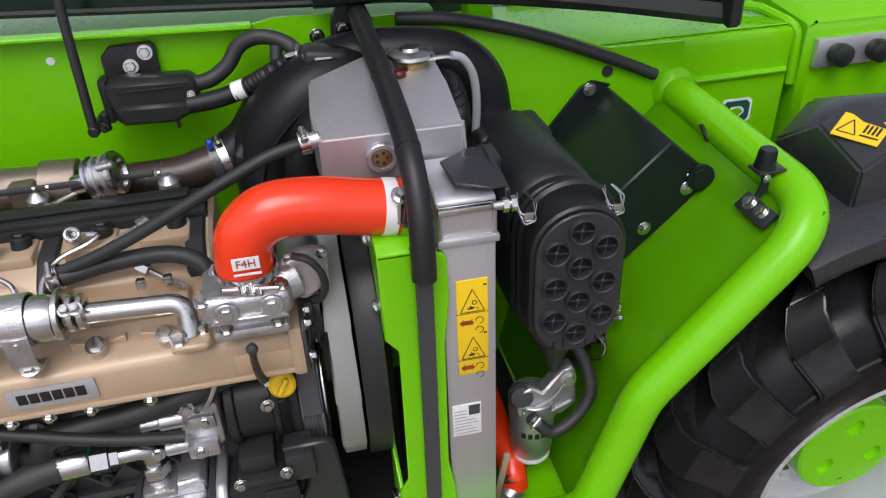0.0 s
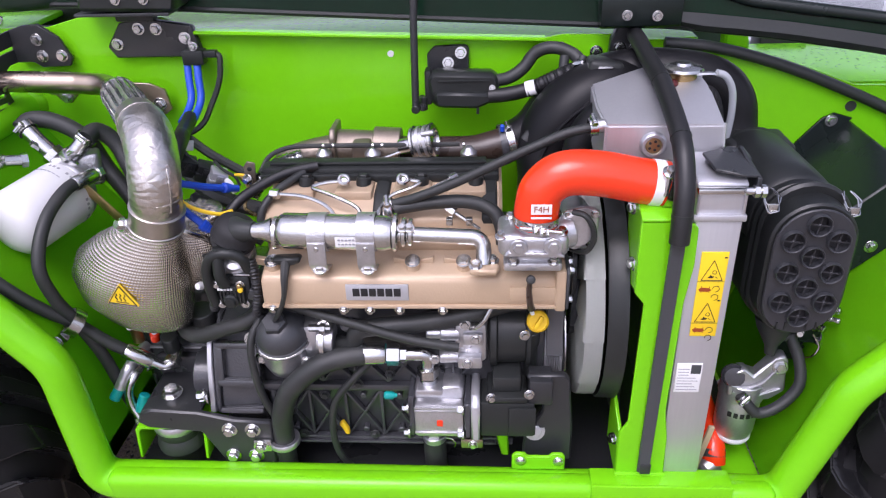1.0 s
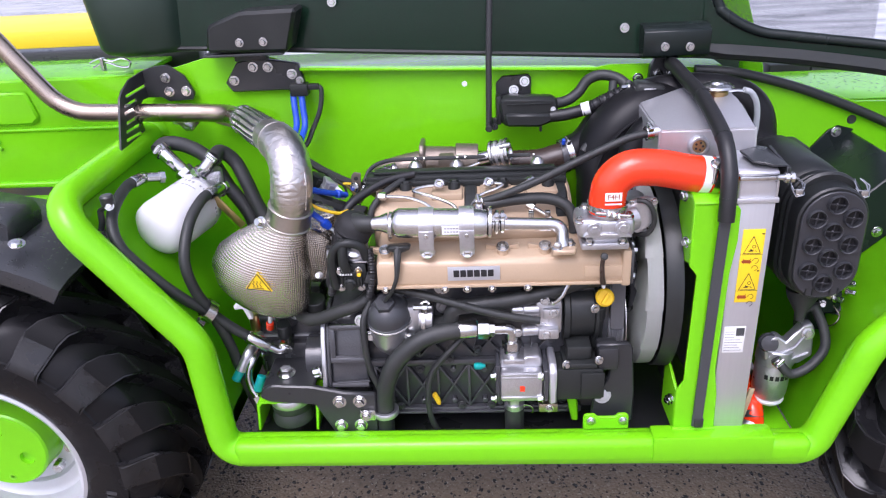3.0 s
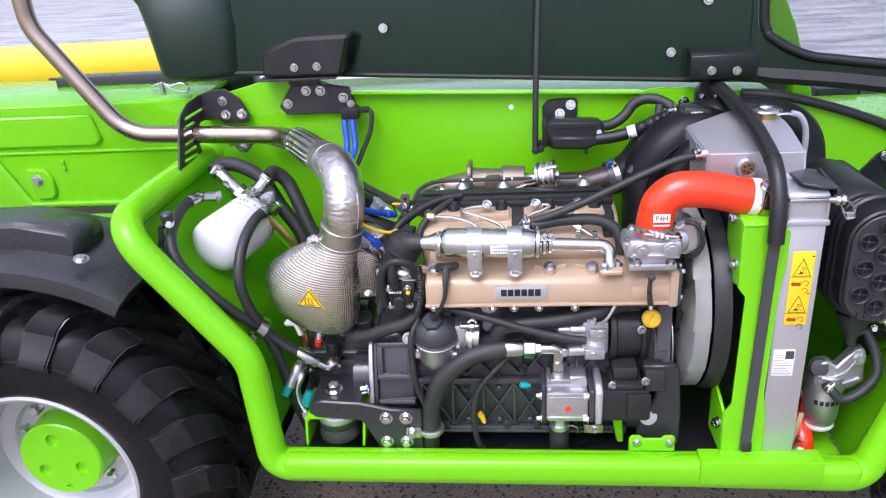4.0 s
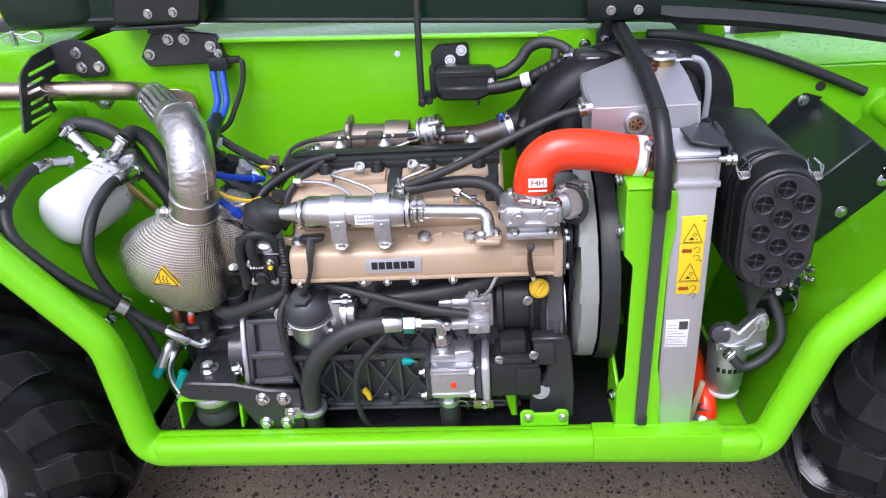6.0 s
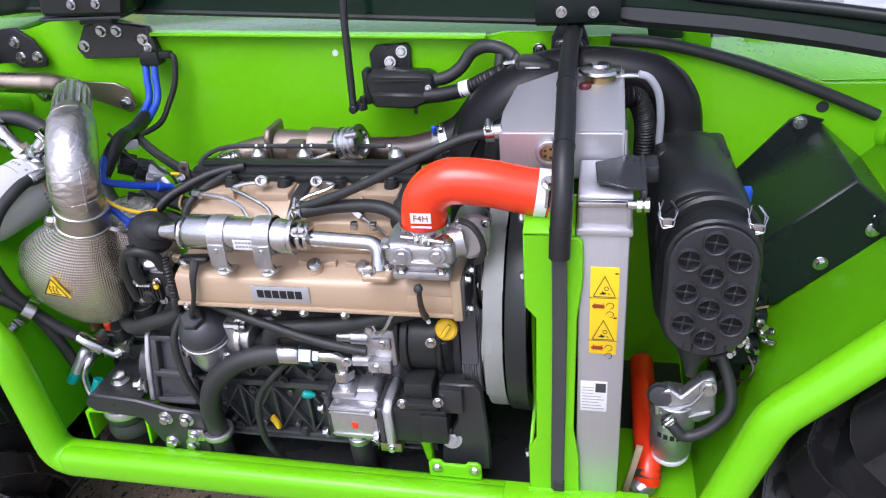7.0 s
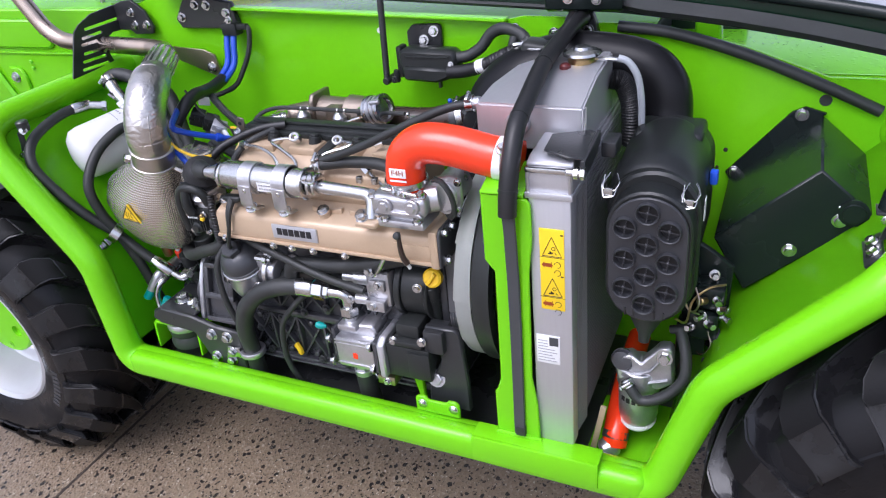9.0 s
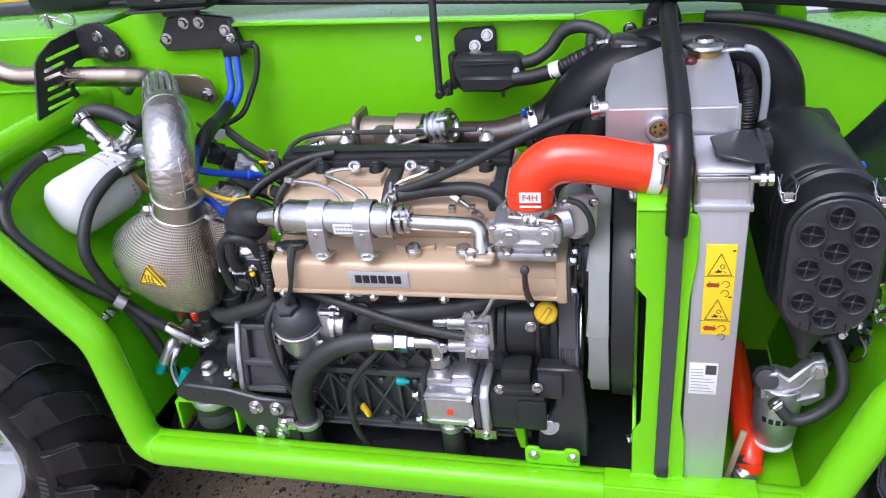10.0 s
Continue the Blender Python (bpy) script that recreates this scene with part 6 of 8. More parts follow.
# green carrier plate in front of the cooler
car = thing("radiator_carrier", (0.17, 0.64, 0.46), "lime green folded carrier plate for the radiator", "carrier")
bm = B()
prism(bm, [(0.134, 0.462), (0.134, 0.555), (0.146, 0.575), (0.149, 0.796), (0.134, 0.815), (0.134, 0.930), (0.180, 0.930), (0.180, 0.462)], "y", 0.628, 0.634, 0.0015)
prism(bm, [(0.176, 0.462), (0.176, 0.925), (0.204, 0.925), (0.210, 0.918), (0.211, 0.860), (0.204, 0.800), (0.201, 0.600), (0.209, 0.545), (0.2115, 0.462)], "y", 0.6265, 0.633, 0.0015)
prism(bm, [(0.634, 0.462), (0.634, 0.552), (0.705, 0.575), (0.705, 0.796), (0.634, 0.818), (0.634, 0.930), (0.720, 0.945), (0.720, 0.462)], "x", 0.134, 0.140, 0.001)
prism(bm, [(0.628, 0.926), (0.628, 0.932), (0.700, 0.952), (0.700, 0.946)], "x", 0.134, 0.200, 0.001)
part("plate", bm, GREEN, car)
bm = B()
tube(bm, [(0.133 + 0.008 * k, 0.627, 0.467 + 0.001 * (k % 2)) for k in range(11)], 0.004, 8)
part("weld_bead", bm, GREEN, car)
bolts(car, [(0.131, 0.680, 0.925)], (-1, -0.4, 0), 0.007, 0.006)
strip = thing("edge_strip", (0.18, 0.62, 0.47), "flat black rubber strip down the green carrier", "strip")
bm = B()
rows = [[bm.verts.new((x + dx, y + dy, z)) for dx, dy in ((-0.0100, 0.0), (-0.0085, -0.0035), (0.0085, -0.0035), (0.0100, 0.0), (0.0085, 0.0030), (-0.0085, 0.0030))] for x, y, z in ((0.1770, 0.6230, 0.478), (0.1785, 0.6230, 0.58), (0.1800, 0.6225, 0.68), (0.1812, 0.6210, 0.78), (0.1815, 0.6170, 0.87), (0.1815, 0.6130, 0.915))]
for p, q in zip(rows, rows[1:]):
    for k in range(6):
        bm.faces.new((p[k], p[(k + 1) % 6], q[(k + 1) % 6], q[k]))
bm.faces.new(rows[0][::-1]), bm.faces.new(rows[-1])
bmesh.ops.recalc_face_normals(bm, faces=bm.faces)
part("strip_body", bm, GREYRUB, strip)
part("strip_clip", box(B(), (0.171, 0.617, 0.476), (0.188, 0.627, 0.496), 0.002), RUBBER, strip)
loom = thing("cable_loom", (0.18, 0.61, 0.90), "thick black sheathed cable loom arching over the header tank", "loom")
lp = smooth_path([(0.1815, 0.611, 0.905), (0.1825, 0.616, 0.940), (0.1840, 0.630, 0.982), (0.1835, 0.660, 1.020), (0.1830, 0.716, 1.042), (0.180, 0.806, 1.066), (0.178, 0.90, 1.074), (0.178, 0.99, 1.080), (0.180, 1.045, 1.078)])
part("sheath", tube(B(), lp, 0.0138, 14), SHEATH, loom)
for i in (6, 20, 30):
    part("cable_tie", tube(B(), [lp[i], lp[i] + (lp[i + 1] - lp[i]).normalized() * 0.004], 0.0146, 14), PLASTIC, loom)

# header tank
tank = thing("header_tank", (0.19, 0.83, 0.95), "welded aluminium header tank with a brass filler neck", "tank")
bm = B()
tv0 = [bm.verts.new(p) for p in ((0.093, 0.737, 0.955), (0.093, 0.736, 1.025), (0.259, 0.737, 0.955), (0.259, 0.736, 1.024), (0.089, 0.812, 0.955), (0.089, 0.812, 1.028), (0.172, 0.862, 1.054), (0.250, 0.850, 1.054), (0.259, 0.822, 1.046), (0.259, 0.930, 1.052), (0.178, 0.930, 1.054), (0.095, 0.930, 1.026), (0.095, 0.930, 0.955), (0.259, 0.930, 0.955))]
bmesh.ops.convex_hull(bm, input=tv0)
bmesh.ops.dissolve_limit(bm, angle_limit=0.02, verts=bm.verts, edges=bm.edges)
bmesh.ops.bevel(bm, geom=[e for e in bm.edges if e.calc_face_angle(0) > 0.2], offset=0.003, segments=2, affect="EDGES")
part("shell", bm, ALU_SHEET, tank)
bm = B()
tube(bm, [(0.262 - 0.0001 * k, 0.734 + 0.0009 * k, 0.960 + 0.0045 * k) for k in range(15)], 0.002, 6)
part("weld_bead", bm, ALU, tank)
bm = B()
lathe(bm, (0.161, 0.735, 0.997), (0.161, 0.69, 0.997), [(0, 0.019), (0.006, 0.019), (0.008, 0.0175), (0.009, 0.0165), (0.009, 0.0125), (0.006, 0.0115)], 28, False)
part("sight_ring", bm, ALU, tank)
part("sight_glass", cyl(B(), (0.161, 0.734, 0.997), (0.161, 0.7285, 0.997), 0.0118, seg=24), BRASS, tank, "brass sight glass")
bm = B()
for k in range(5):
    cyl(bm, (0.161 + 0.0065 * math.cos(1.257 * k), 0.7290, 0.997 + 0.0065 * math.sin(1.257 * k)), (0.161 + 0.0065 * math.cos(1.257 * k), 0.7275, 0.997 + 0.0065 * math.sin(1.257 * k)), 0.0021, seg=8, bev=0.0003)
part("sight_star", bm, INK_AND_DARK, tank)
cap = part("filler_neck", lathe(B(), (0.224, 0.868, 1.040), (0.224, 0.868, 2), [(0, 0.022), (0.020, 0.022), (0.024, 0.018)], 24), BRASS, tank)
bm = B()
lathe(bm, (0.224, 0.868, 1.063), (0.224, 0.868, 2), [(0, 0.027), (0.003, 0.0315), (0.007, 0.030), (0.010, 0.022), (0.011, 0.0)], 9, True)
lathe(bm, (0.224, 0.868, 1.073), (0.224, 0.868, 2), [(0, 0.014), (0.004, 0.012), (0.004, 0)], 16)
part("filler_cap", bm, STEEL, tank, "bright pressed radiator cap")
part("red_plug", lathe(B(), (0.204, 0.842, 1.048), (0.204, 0.842, 2), [(0, 0.009), (0.006, 0.009), (0.009, 0.006), (0.009, 0)], 18), MAROON, tank, "dark red plug")
bm = B()
lm = pose(0.136, 0.777, 1.0300, 14, 0, 0)
box(bm, (0.004, -0.001, -0.001), (0.018, 0.010, 0.0006), 0, m=lm)
for k in range(5):
    box(bm, (-0.018, -0.012 + 0.0045 * k, -0.001), (-0.018 + (0.012, 0.018, 0.009, 0.016, 0.011)[k], -0.0105 + 0.0045 * k, 0.0006), 0, m=lm)
    box(bm, (0.006, -0.013 + 0.0022 * k, -0.001), (0.006 + (0.008, 0.011, 0.006, 0.010, 0.009)[k], -0.0120 + 0.0022 * k, 0.0006), 0, m=lm)
part("hose_stub", cyl(B(), (0.096, 0.752, 1.020), (0.078, 0.751, 1.018), 0.010), ALU, tank)
clamp(tank, (0.078, 0.751, 1.018), (1, 0.1, 0.1), 0.0115, screw=(0, -0.4, 1))
part("print_bars", bm, DARKGREY, tank)
part("spout", tube(B(), smooth_path([(0.245, 0.878, 1.054), (0.268, 0.878, 1.055), (0.284, 0.880, 1.052)]), 0.004, 8), STEEL, tank)
part("overflow_tube", tube(B(), smooth_path([(0.278, 0.878, 1.057), (0.294, 0.880, 1.050), (0.308, 0.884, 1.026), (0.314, 0.890, 0.985), (0.314, 0.90, 0.93)]), 0.0058, 10), CLEAR, tank, "milky overflow tube")
bm = B()
cp = smooth_path([(0.262, 0.905, 1.014), (0.280, 0.908, 1.008), (0.293, 0.912, 0.97), (0.294, 0.918, 0.90)], 50)
tube(bm, cp, 0.016, 14, rs=lambda u: 1 + 0.06 * math.sin(u * 250))
part("ribbed_hose", bm, SHEATH, tank)
bk = thing("stay_bracket", (0.24, 0.70, 0.97), "black folded steel stay across the tank", "bracket")
bm = B()
prism(bm, [(0.222, 0.704), (0.268, 0.742), (0.284, 0.738), (0.284, 0.645), (0.262, 0.640), (0.226, 0.650)], "z", -0.002, 0.002, 0.001, pose(0.25, 0.69, 0.9905, 1, 8, 0) @ pose(-0.25, -0.69, 0))
prism(bm, [(0.640, 0.958), (0.640, 0.985), (0.700, 0.990), (0.735, 0.994), (0.735, 0.98), (0.70, 0.965)], "x", 0.280, 0.286, 0.001)
part("plate", bm, BLACK, bk)
bm = B()
box(bm, (0.284, 0.742, 0.948), (0.306, 0.786, 0.972), 0.003)
part("tab", bm, BLACK, bk)

# large air hose from the filter, over the tank, to the turbo
ah = thing("air_duct", (0.3, 0.98, 0.90), "fat black rubber air duct curving over the header tank", "duct")
part("duct", tube(B(), smooth_path([(0.350, 0.930, 0.87), (0.346, 0.965, 0.93), (0.338, 0.975, 0.980), (0.306, 0.980, 1.014), (0.245, 0.985, 1.028), (0.170, 0.995, 1.028), (0.100, 1.005, 1.010), (0.045, 1.005, 0.975), (0.005, 0.99, 0.930), (-0.030, 0.975, 0.912)]), 0.041, 24, rs=lambda u: 1 - 0.14 * u), DUCT, ah)
part("second_duct", tube(B(), smooth_path([(0.175, 0.985, 1.012), (0.115, 0.975, 1.000), (0.062, 0.965, 0.965), (0.030, 0.955, 0.915), (0.020, 0.93, 0.85), (0.020, 0.91, 0.78)]), 0.058, 24, rs=lambda u: 0.72 + 0.28 * math.sin(math.pi * min(1, u * 1.3))), DUCT, ah)
part("second_duct", tube(B(), smooth_path([(0.165, 0.90, 1.010), (0.115, 0.885, 0.995), (0.080, 0.875, 0.955), (0.070, 0.865, 0.90), (0.066, 0.85, 0.82)]), 0.026, 18), DUCT, ah)
part("duct_seam", tube(B(), smooth_path([(0.150, 0.928, 1.020), (0.098, 0.916, 1.002), (0.048, 0.908, 0.962), (0.018, 0.902, 0.915), (0.006, 0.885, 0.85)]), 0.004, 8), DUCT, ah)
part("air_box", box(B(), (-0.030, -0.025, -0.022), (0.030, 0.025, 0.022), 0.009, 3, m=pose(0.121, 0.975, 1.034, 0, 8, 0)), PLASTIC, ah)
part("box_clip", box(B(), (0.108, 0.9465, 1.046), (0.132, 0.951, 1.050), 0.001), STEEL, ah)
clamp(ah, (-0.035, 0.973, 0.911), (1, 0.2, 0.2), 0.034, w=0.006, screw=(0, -0.3, 1))

# air cleaner with its pre-cleaner lid
ac = thing("air_cleaner", (0.37, 0.80, 0.72), "black moulded air cleaner with a lid of round intake tubes", "air cleaner")
ax0, ax1 = V(0.366, 0.672, 0.826), V(0.360, 0.95, 0.845)


def obround(bm, y, z_lo, z_hi, cx, r, y2, bev=0.004, n=12):
    """A pill-shaped block with its long axis upright, between y and y2."""
    pts = [(cx + r * math.cos(math.pi * k / n), z_hi - r + r * math.sin(math.pi * k / n)) for k in range(n + 1)]
    pts += [(cx - r * math.cos(math.pi * k / n), z_lo + r - r * math.sin(math.pi * k / n)) for k in range(n + 1)]
    return prism(bm, pts, "y", y, y2, bev)


bm = B()
obround(bm, 0.6975, 0.724, 0.952, 0.368, 0.0615, 0.93, 0.004)
part("body", bm, ACBLACK, ac)
bm = B()
obround(bm, 0.648, 0.732, 0.944, 0.373, 0.0595, 0.688, 0.003)
obround(bm, 0.684, 0.722, 0.958, 0.374, 0.0640, 0.697, 0.004)
part("lid", bm, ACBLACK, ac)
cells = [(0.372, 0.916), (0.342, 0.891), (0.402, 0.891), (0.372, 0.867), (0.342, 0.842), (0.402, 0.842), (0.372, 0.818), (0.342, 0.793), (0.402, 0.793), (0.371, 0.769)]
face, bores = B(), B()
obround(face, 0.6425, 0.738, 0.938, 0.373, 0.0545, 0.6475, 0.0015)
for x, z in cells:
    cyl(bores, (x, 0.63, z), (x, 0.66, z), 0.0134, seg=22, bev=0)
lid_face = part("lid_face", carve(face, bores), ACFACE, ac, "charcoal face pierced by ten round openings")
for x, z in cells:
    bm = B()
    lathe(bm, (x, 0.647, z), (x, 0.0, z), [(0, 0.0165), (0.0105, 0.0162), (0.0118, 0.0154), (0.0108, 0.0140), (-0.001, 0.0132)], 22, False)
    t = part("intake_tube", bm, ACFACE, ac)
    # black disc paints in the shade down the tube
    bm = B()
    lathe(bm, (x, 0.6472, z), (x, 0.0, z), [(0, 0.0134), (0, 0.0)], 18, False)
    part("tube_shade_disc", bm, INK_AND_DARK, t)
    bm = B()
    for a in (8, 98):
        box(bm, (-0.0134, -0.0012, -0.0008), (0.0134, 0.0012, 0.0008), 0, m=pose(x, 0.6400, z, 0, a, 0))
    cyl(bm, (x, 0.6430, z), (x, 0.6380, z), 0.0026, seg=10)
    part("vane", bm, ACFACE, t)
for x in (0.345, 0.357, 0.387, 0.400):
    part("lid_rib", box(B(), (x - 0.001, 0.6405, 0.745), (x + 0.001, 0.6445, 0.757), 0), ACBLACK, ac)
for x, z, s in ((0.314, 0.938, -1), (0.422, 0.932, 1), ):
    bm = B()
    tube(bm, fillet([(x + 0.005, 0.692, z + 0.010), (x + 0.011, 0.680, z + 0.004), (x + 0.008, 0.658, z - 0.010), (x - 0.006, 0.655, z - 0.012), (x - 0.011, 0.668, z + 0.002), (x - 0.004, 0.692, z + 0.010)], 0.004, 3), 0.0012, 6)
    tube(bm, fillet([(x + 0.007, 0.688, z + 0.010), (x + 0.013, 0.672, z + 0.004), (x + 0.008, 0.663, z - 0.004), (x - 0.008, 0.663, z - 0.002), (x - 0.010, 0.684, z + 0.010)], 0.004, 3), 0.0011, 6)
    box(bm, (x - 0.006, 0.658, z - 0.012), (x + 0.006, 0.662, z + 0.001), 0.001)
    part("wire_latch", bm, STEEL, ac, "bright wire latch")
bm = B()
cyl(bm, (0.352, 0.93, 0.86), (0.354, 0.955, 0.93), 0.052, seg=28)
lathe(bm, (0.366, 0.712, 0.890), (0.358, 0.96, 0.888), [(0, 0.062), (0.006, 0.067), (0.05, 0.069), (0.18, 0.069), (0.21, 0.062), (0.22, 0.05)], 40)
part("shoulder", bm, ACBLACK, ac)
part("neck_flange", box(B(), (0.308, 0.855, 0.905), (0.414, 0.94, 0.946), 0.010, 3), ACBLACK, ac)
part("paper_tag", box(B(), (0.4345, 0.745, 0.858), (0.4360, 0.760, 0.892), 0), PAPER, ac)
part("blue_plug", box(B(), (0.432, 0.822, 0.880), (0.444, 0.838, 0.902), 0.003), BLUE, ac)
part("drain_spout", lathe(B(), (0.368, 0.700, 0.724), (0.366, 0.69, 0.66), [(0, 0.030), (0.015, 0.026), (0.045, 0.010), (0.06, 0.008)], 18), RUBBER, ac)

# bracket, sensor cluster and water separator below
sp = thing("fuel_filter", (0.365, 0.735, 0.44), "fuel filter can with a cast aluminium head and black hose", "fuel filter")
bm = B()
prism(bm, [(0.322, 0.562), (0.318, 0.592), (0.330, 0.612), (0.344, 0.616), (0.360, 0.602), (0.388, 0.640), (0.404, 0.642), (0.410, 0.630), (0.410, 0.604), (0.414, 0.572), (0.400, 0.560), (0.390, 0.552)], "y", 0.712, 0.736, 0.003)
cyl(bm, (0.354, 0.738, 0.548), (0.354, 0.737, 0.582), 0.037, 0.035)
tube(bm, [(0.326, 0.711, 0.584), (0.352, 0.709, 0.580), (0.376, 0.710, 0.592), (0.392, 0.711, 0.616)], 0.003, 8)
tube(bm, [(0.330, 0.711, 0.570), (0.366, 0.709, 0.564), (0.404, 0.711, 0.578)], 0.0025, 8)
part("head", bm, ALU, sp)
part("sensor_cap", lathe(B(), (0.330, 0.722, 0.598), (0.327, 0.695, 0.606), [(0, 0.020), (0.005, 0.020), (0.008, 0.017), (0.011, 0.016), (0.012, 0.008), (0.0125, 0)], 20), CAST_BLACK, sp)
part("can", lathe(B(), (0.354, 0.739, 0.556), (0.354, 0.745, 0.44), [(0, 0.032), (0.004, 0.0345), (0.080, 0.0335), (0.094, 0.030), (0.104, 0.024)], 32), ALU, sp, "bright metal filter can")
part("white_rim", lathe(B(), (0.354, 0.743, 0.463), (0.354, 0.745, 0.44), [(0, 0.030), (0.005, 0.0315), (0.012, 0.028), (0.014, 0.018)], 32), WHITE, sp)
bm = B()
for k in range(5):
    a = radians(-128 + 17 * k)
    box(bm, (-0.0034, -0.0006, -0.0048), (0.0034, 0.0006, 0.0048), 0, m=pose(0.354 + 0.0345 * math.cos(a), 0.7405 + 0.0345 * math.sin(a), 0.521, 0, 0, math.degrees(a) + 90))
part("print_bars", bm, INK_AND_DARK, sp)
part("hose", tube(B(), smooth_path([(0.338, 0.700, 0.574), (0.350, 0.692, 0.560), (0.366, 0.688, 0.546), (0.390, 0.690, 0.552), (0.414, 0.696, 0.570), (0.430, 0.704, 0.596), (0.428, 0.720, 0.630), (0.414, 0.74, 0.665)]), 0.0092, 12), RUBBER, sp)
clamp(sp, (0.343, 0.697, 0.568), (1, -0.6, -1), 0.0094, screw=(-0.3, -1, 1))
bolts(sp, [(0.397, 0.712, 0.622)], (0, -1, 0.2), 0.009, 0.006)
vb = thing("valve_bracket", (0.44, 0.80, 0.58), "black bracket crowded with small steel fittings", "bracket")
bm = B()
prism(bm, [(0.412, 0.580), (0.405, 0.700), (0.418, 0.795), (0.444, 0.780), (0.482, 0.752), (0.480, 0.672), (0.462, 0.640), (0.458, 0.588)], "y", 0.800, 0.812, 0.002)
box(bm, (0.405, 0.765, 0.596), (0.452, 0.80, 0.655), 0.005)
box(bm, (0.424, 0.750, 0.640), (0.470, 0.80, 0.690), 0.006)
box(bm, (0.432, 0.756, 0.695), (0.476, 0.80, 0.735), 0.005)
cyl(bm, (0.420, 0.78, 0.70), (0.420, 0.76, 0.77), 0.014)
part("plate", bm, HOODBLACK, vb)
for p, d, r, h in (((0.462, 0.752, 0.722), (0.3, -1, 0.2), 0.0045, 0.022), ((0.432, 0.748, 0.668), (-0.4, -1, 0.3), 0.0042, 0.020), ((0.474, 0.752, 0.690), (0.8, -0.8, 0.1), 0.0045, 0.018), ((0.462, 0.765, 0.640), (0.4, -1, 0.2), 0.005, 0.020), ((0.424, 0.770, 0.735), (-0.5, -1, 0.6), 0.004, 0.016)):
    part("fitting", lathe(B(), p, V(p) + V(*d), [(0, r * 1.5), (h * 0.3, r * 1.5), (h * 0.3, r), (h * 0.8, r), (h * 0.8, r * 1.25), (h, r * 1.1), (h, 0)], 10), STEEL, vb)
for pts in (((0.425, 0.75, 0.755), (0.418, 0.735, 0.735), (0.425, 0.728, 0.712), (0.442, 0.735, 0.700)), ((0.432, 0.745, 0.742), (0.440, 0.730, 0.728), (0.436, 0.726, 0.712), (0.424, 0.735, 0.702)), ((0.455, 0.75, 0.66), (0.462, 0.735, 0.645), (0.452, 0.735, 0.625), (0.44, 0.76, 0.61))):
    part("wire", tube(B(), smooth_path(pts), 0.0016, 6), INOX, vb)
part("hose_stub", tube(B(), smooth_path([(0.462, 0.77, 0.655), (0.475, 0.752, 0.640), (0.470, 0.750, 0.612), (0.455, 0.77, 0.585)]), 0.0075, 10), RUBBER, vb)
for p, d in (((0.455, 0.79, 0.742), (0.2, -1, 0.3)), ((0.470, 0.75, 0.705), (1, -0.6, 0.5)), ((0.446, 0.75, 0.690), (-0.6, -1, 0)), ((0.455, 0.75, 0.676), (0.6, -1, 0.2)), ((0.438, 0.77, 0.662), (-1, -1, 0)), ((0.452, 0.79, 0.612), (0.8, -1, 0))):
    part("fitting", bolt(B(), p, d, 0.006, 0.016), STEEL, vb)
part("brass_tip", cyl(B(), (0.448, 0.752, 0.716), (0.440, 0.738, 0.722), 0.006), BRASS, vb)
part("wire", tube(B(), smooth_path([(0.41, 0.70, 0.71), (0.425, 0.71, 0.70), (0.43, 0.74, 0.72), (0.452, 0.76, 0.735), (0.475, 0.76, 0.745)]), 0.0018, 6), BRASS, vb)
for a, b in (((0.43, 0.78, 0.73), (0.40, 0.75, 0.70)), ((0.44, 0.78, 0.65), (0.40, 0.74, 0.66)), ((0.43, 0.78, 0.60), (0.41, 0.80, 0.52))):
    part("hose_stub", tube(B(), smooth_path([a, (V(a) + V(b)) / 2 + V(0, -0.02, 0.01), b]), 0.007, 10), RUBBER, vb)
rh = thing("return_hose", (0.31, 0.72, 0.34), "red rubber hose with a bright crimped end", "hose")
part("hose", tube(B(), smooth_path([(0.320, 0.712, 0.410), (0.320, 0.730, 0.436), (0.318, 0.79, 0.457), (0.316, 0.87, 0.470), (0.315, 0.96, 0.470)]), 0.022, 20), RED, rh)
part("band", tube(B(), [(0.3195, 0.718, 0.421), (0.3198, 0.7265, 0.432)], 0.0232, 20), RUBBER, rh)
part("end_cap", lathe(B(), (0.322, 0.714, 0.414), (0.300, 0.698, 0.402), [(0, 0.016), (0.004, 0.020), (0.024, 0.018), (0.030, 0.012), (0.030, 0)], 24), ALU, rh)
part("tag_strip", box(B(), (-0.005, -0.003, 0.0), (0.005, 0.003, 0.115), 0.001, m=pose(0.283, 0.700, 0.392, 0, 10, 0)), GOLD, rh, "beige edge strip")

# folded guard box on the wheel-arch side
gx = thing("guard_box", (0.55, 0.95, 0.70), "black folded sheet steel guard box bolted on the green wall", "guard box")
bm = B()
prism(bm, [(0.584, 0.912), (0.664, 0.842), (0.497, 0.690), (0.444, 0.782)], "y", 0.838, 1.068, 0.003)
part("shell", bm, HOODBLACK, gx)
bm = B()
prism(bm, [(0.536, 0.915), (0.556, 0.925), (0.590, 0.915), (0.450, 0.775), (0.438, 0.795)], "y", 1.066, 1.072, 0.001)
part("foot_flange", bm, HOODBLACK, gx)
bolts(gx, [(0.552, 1.066, 0.911), (0.453, 1.066, 0.797)], (0, -1, 0), 0.0078, 0.007)
bolts(gx, [(0.556, 0.838, 0.774), (0.6175, 0.838, 0.833)], (0, -1, 0), 0.0078, 0.006)
part("rubber_button", lathe(B(), (0.634, 0.838, 0.850), (0.634, 0, 0.850), [(0, 0.020), (0.003, 0.021), (0.008, 0.021), (0.0085, 0.016), (0.012, 0.015), (0.012, 0)], 20), HOODBLACK, gx)
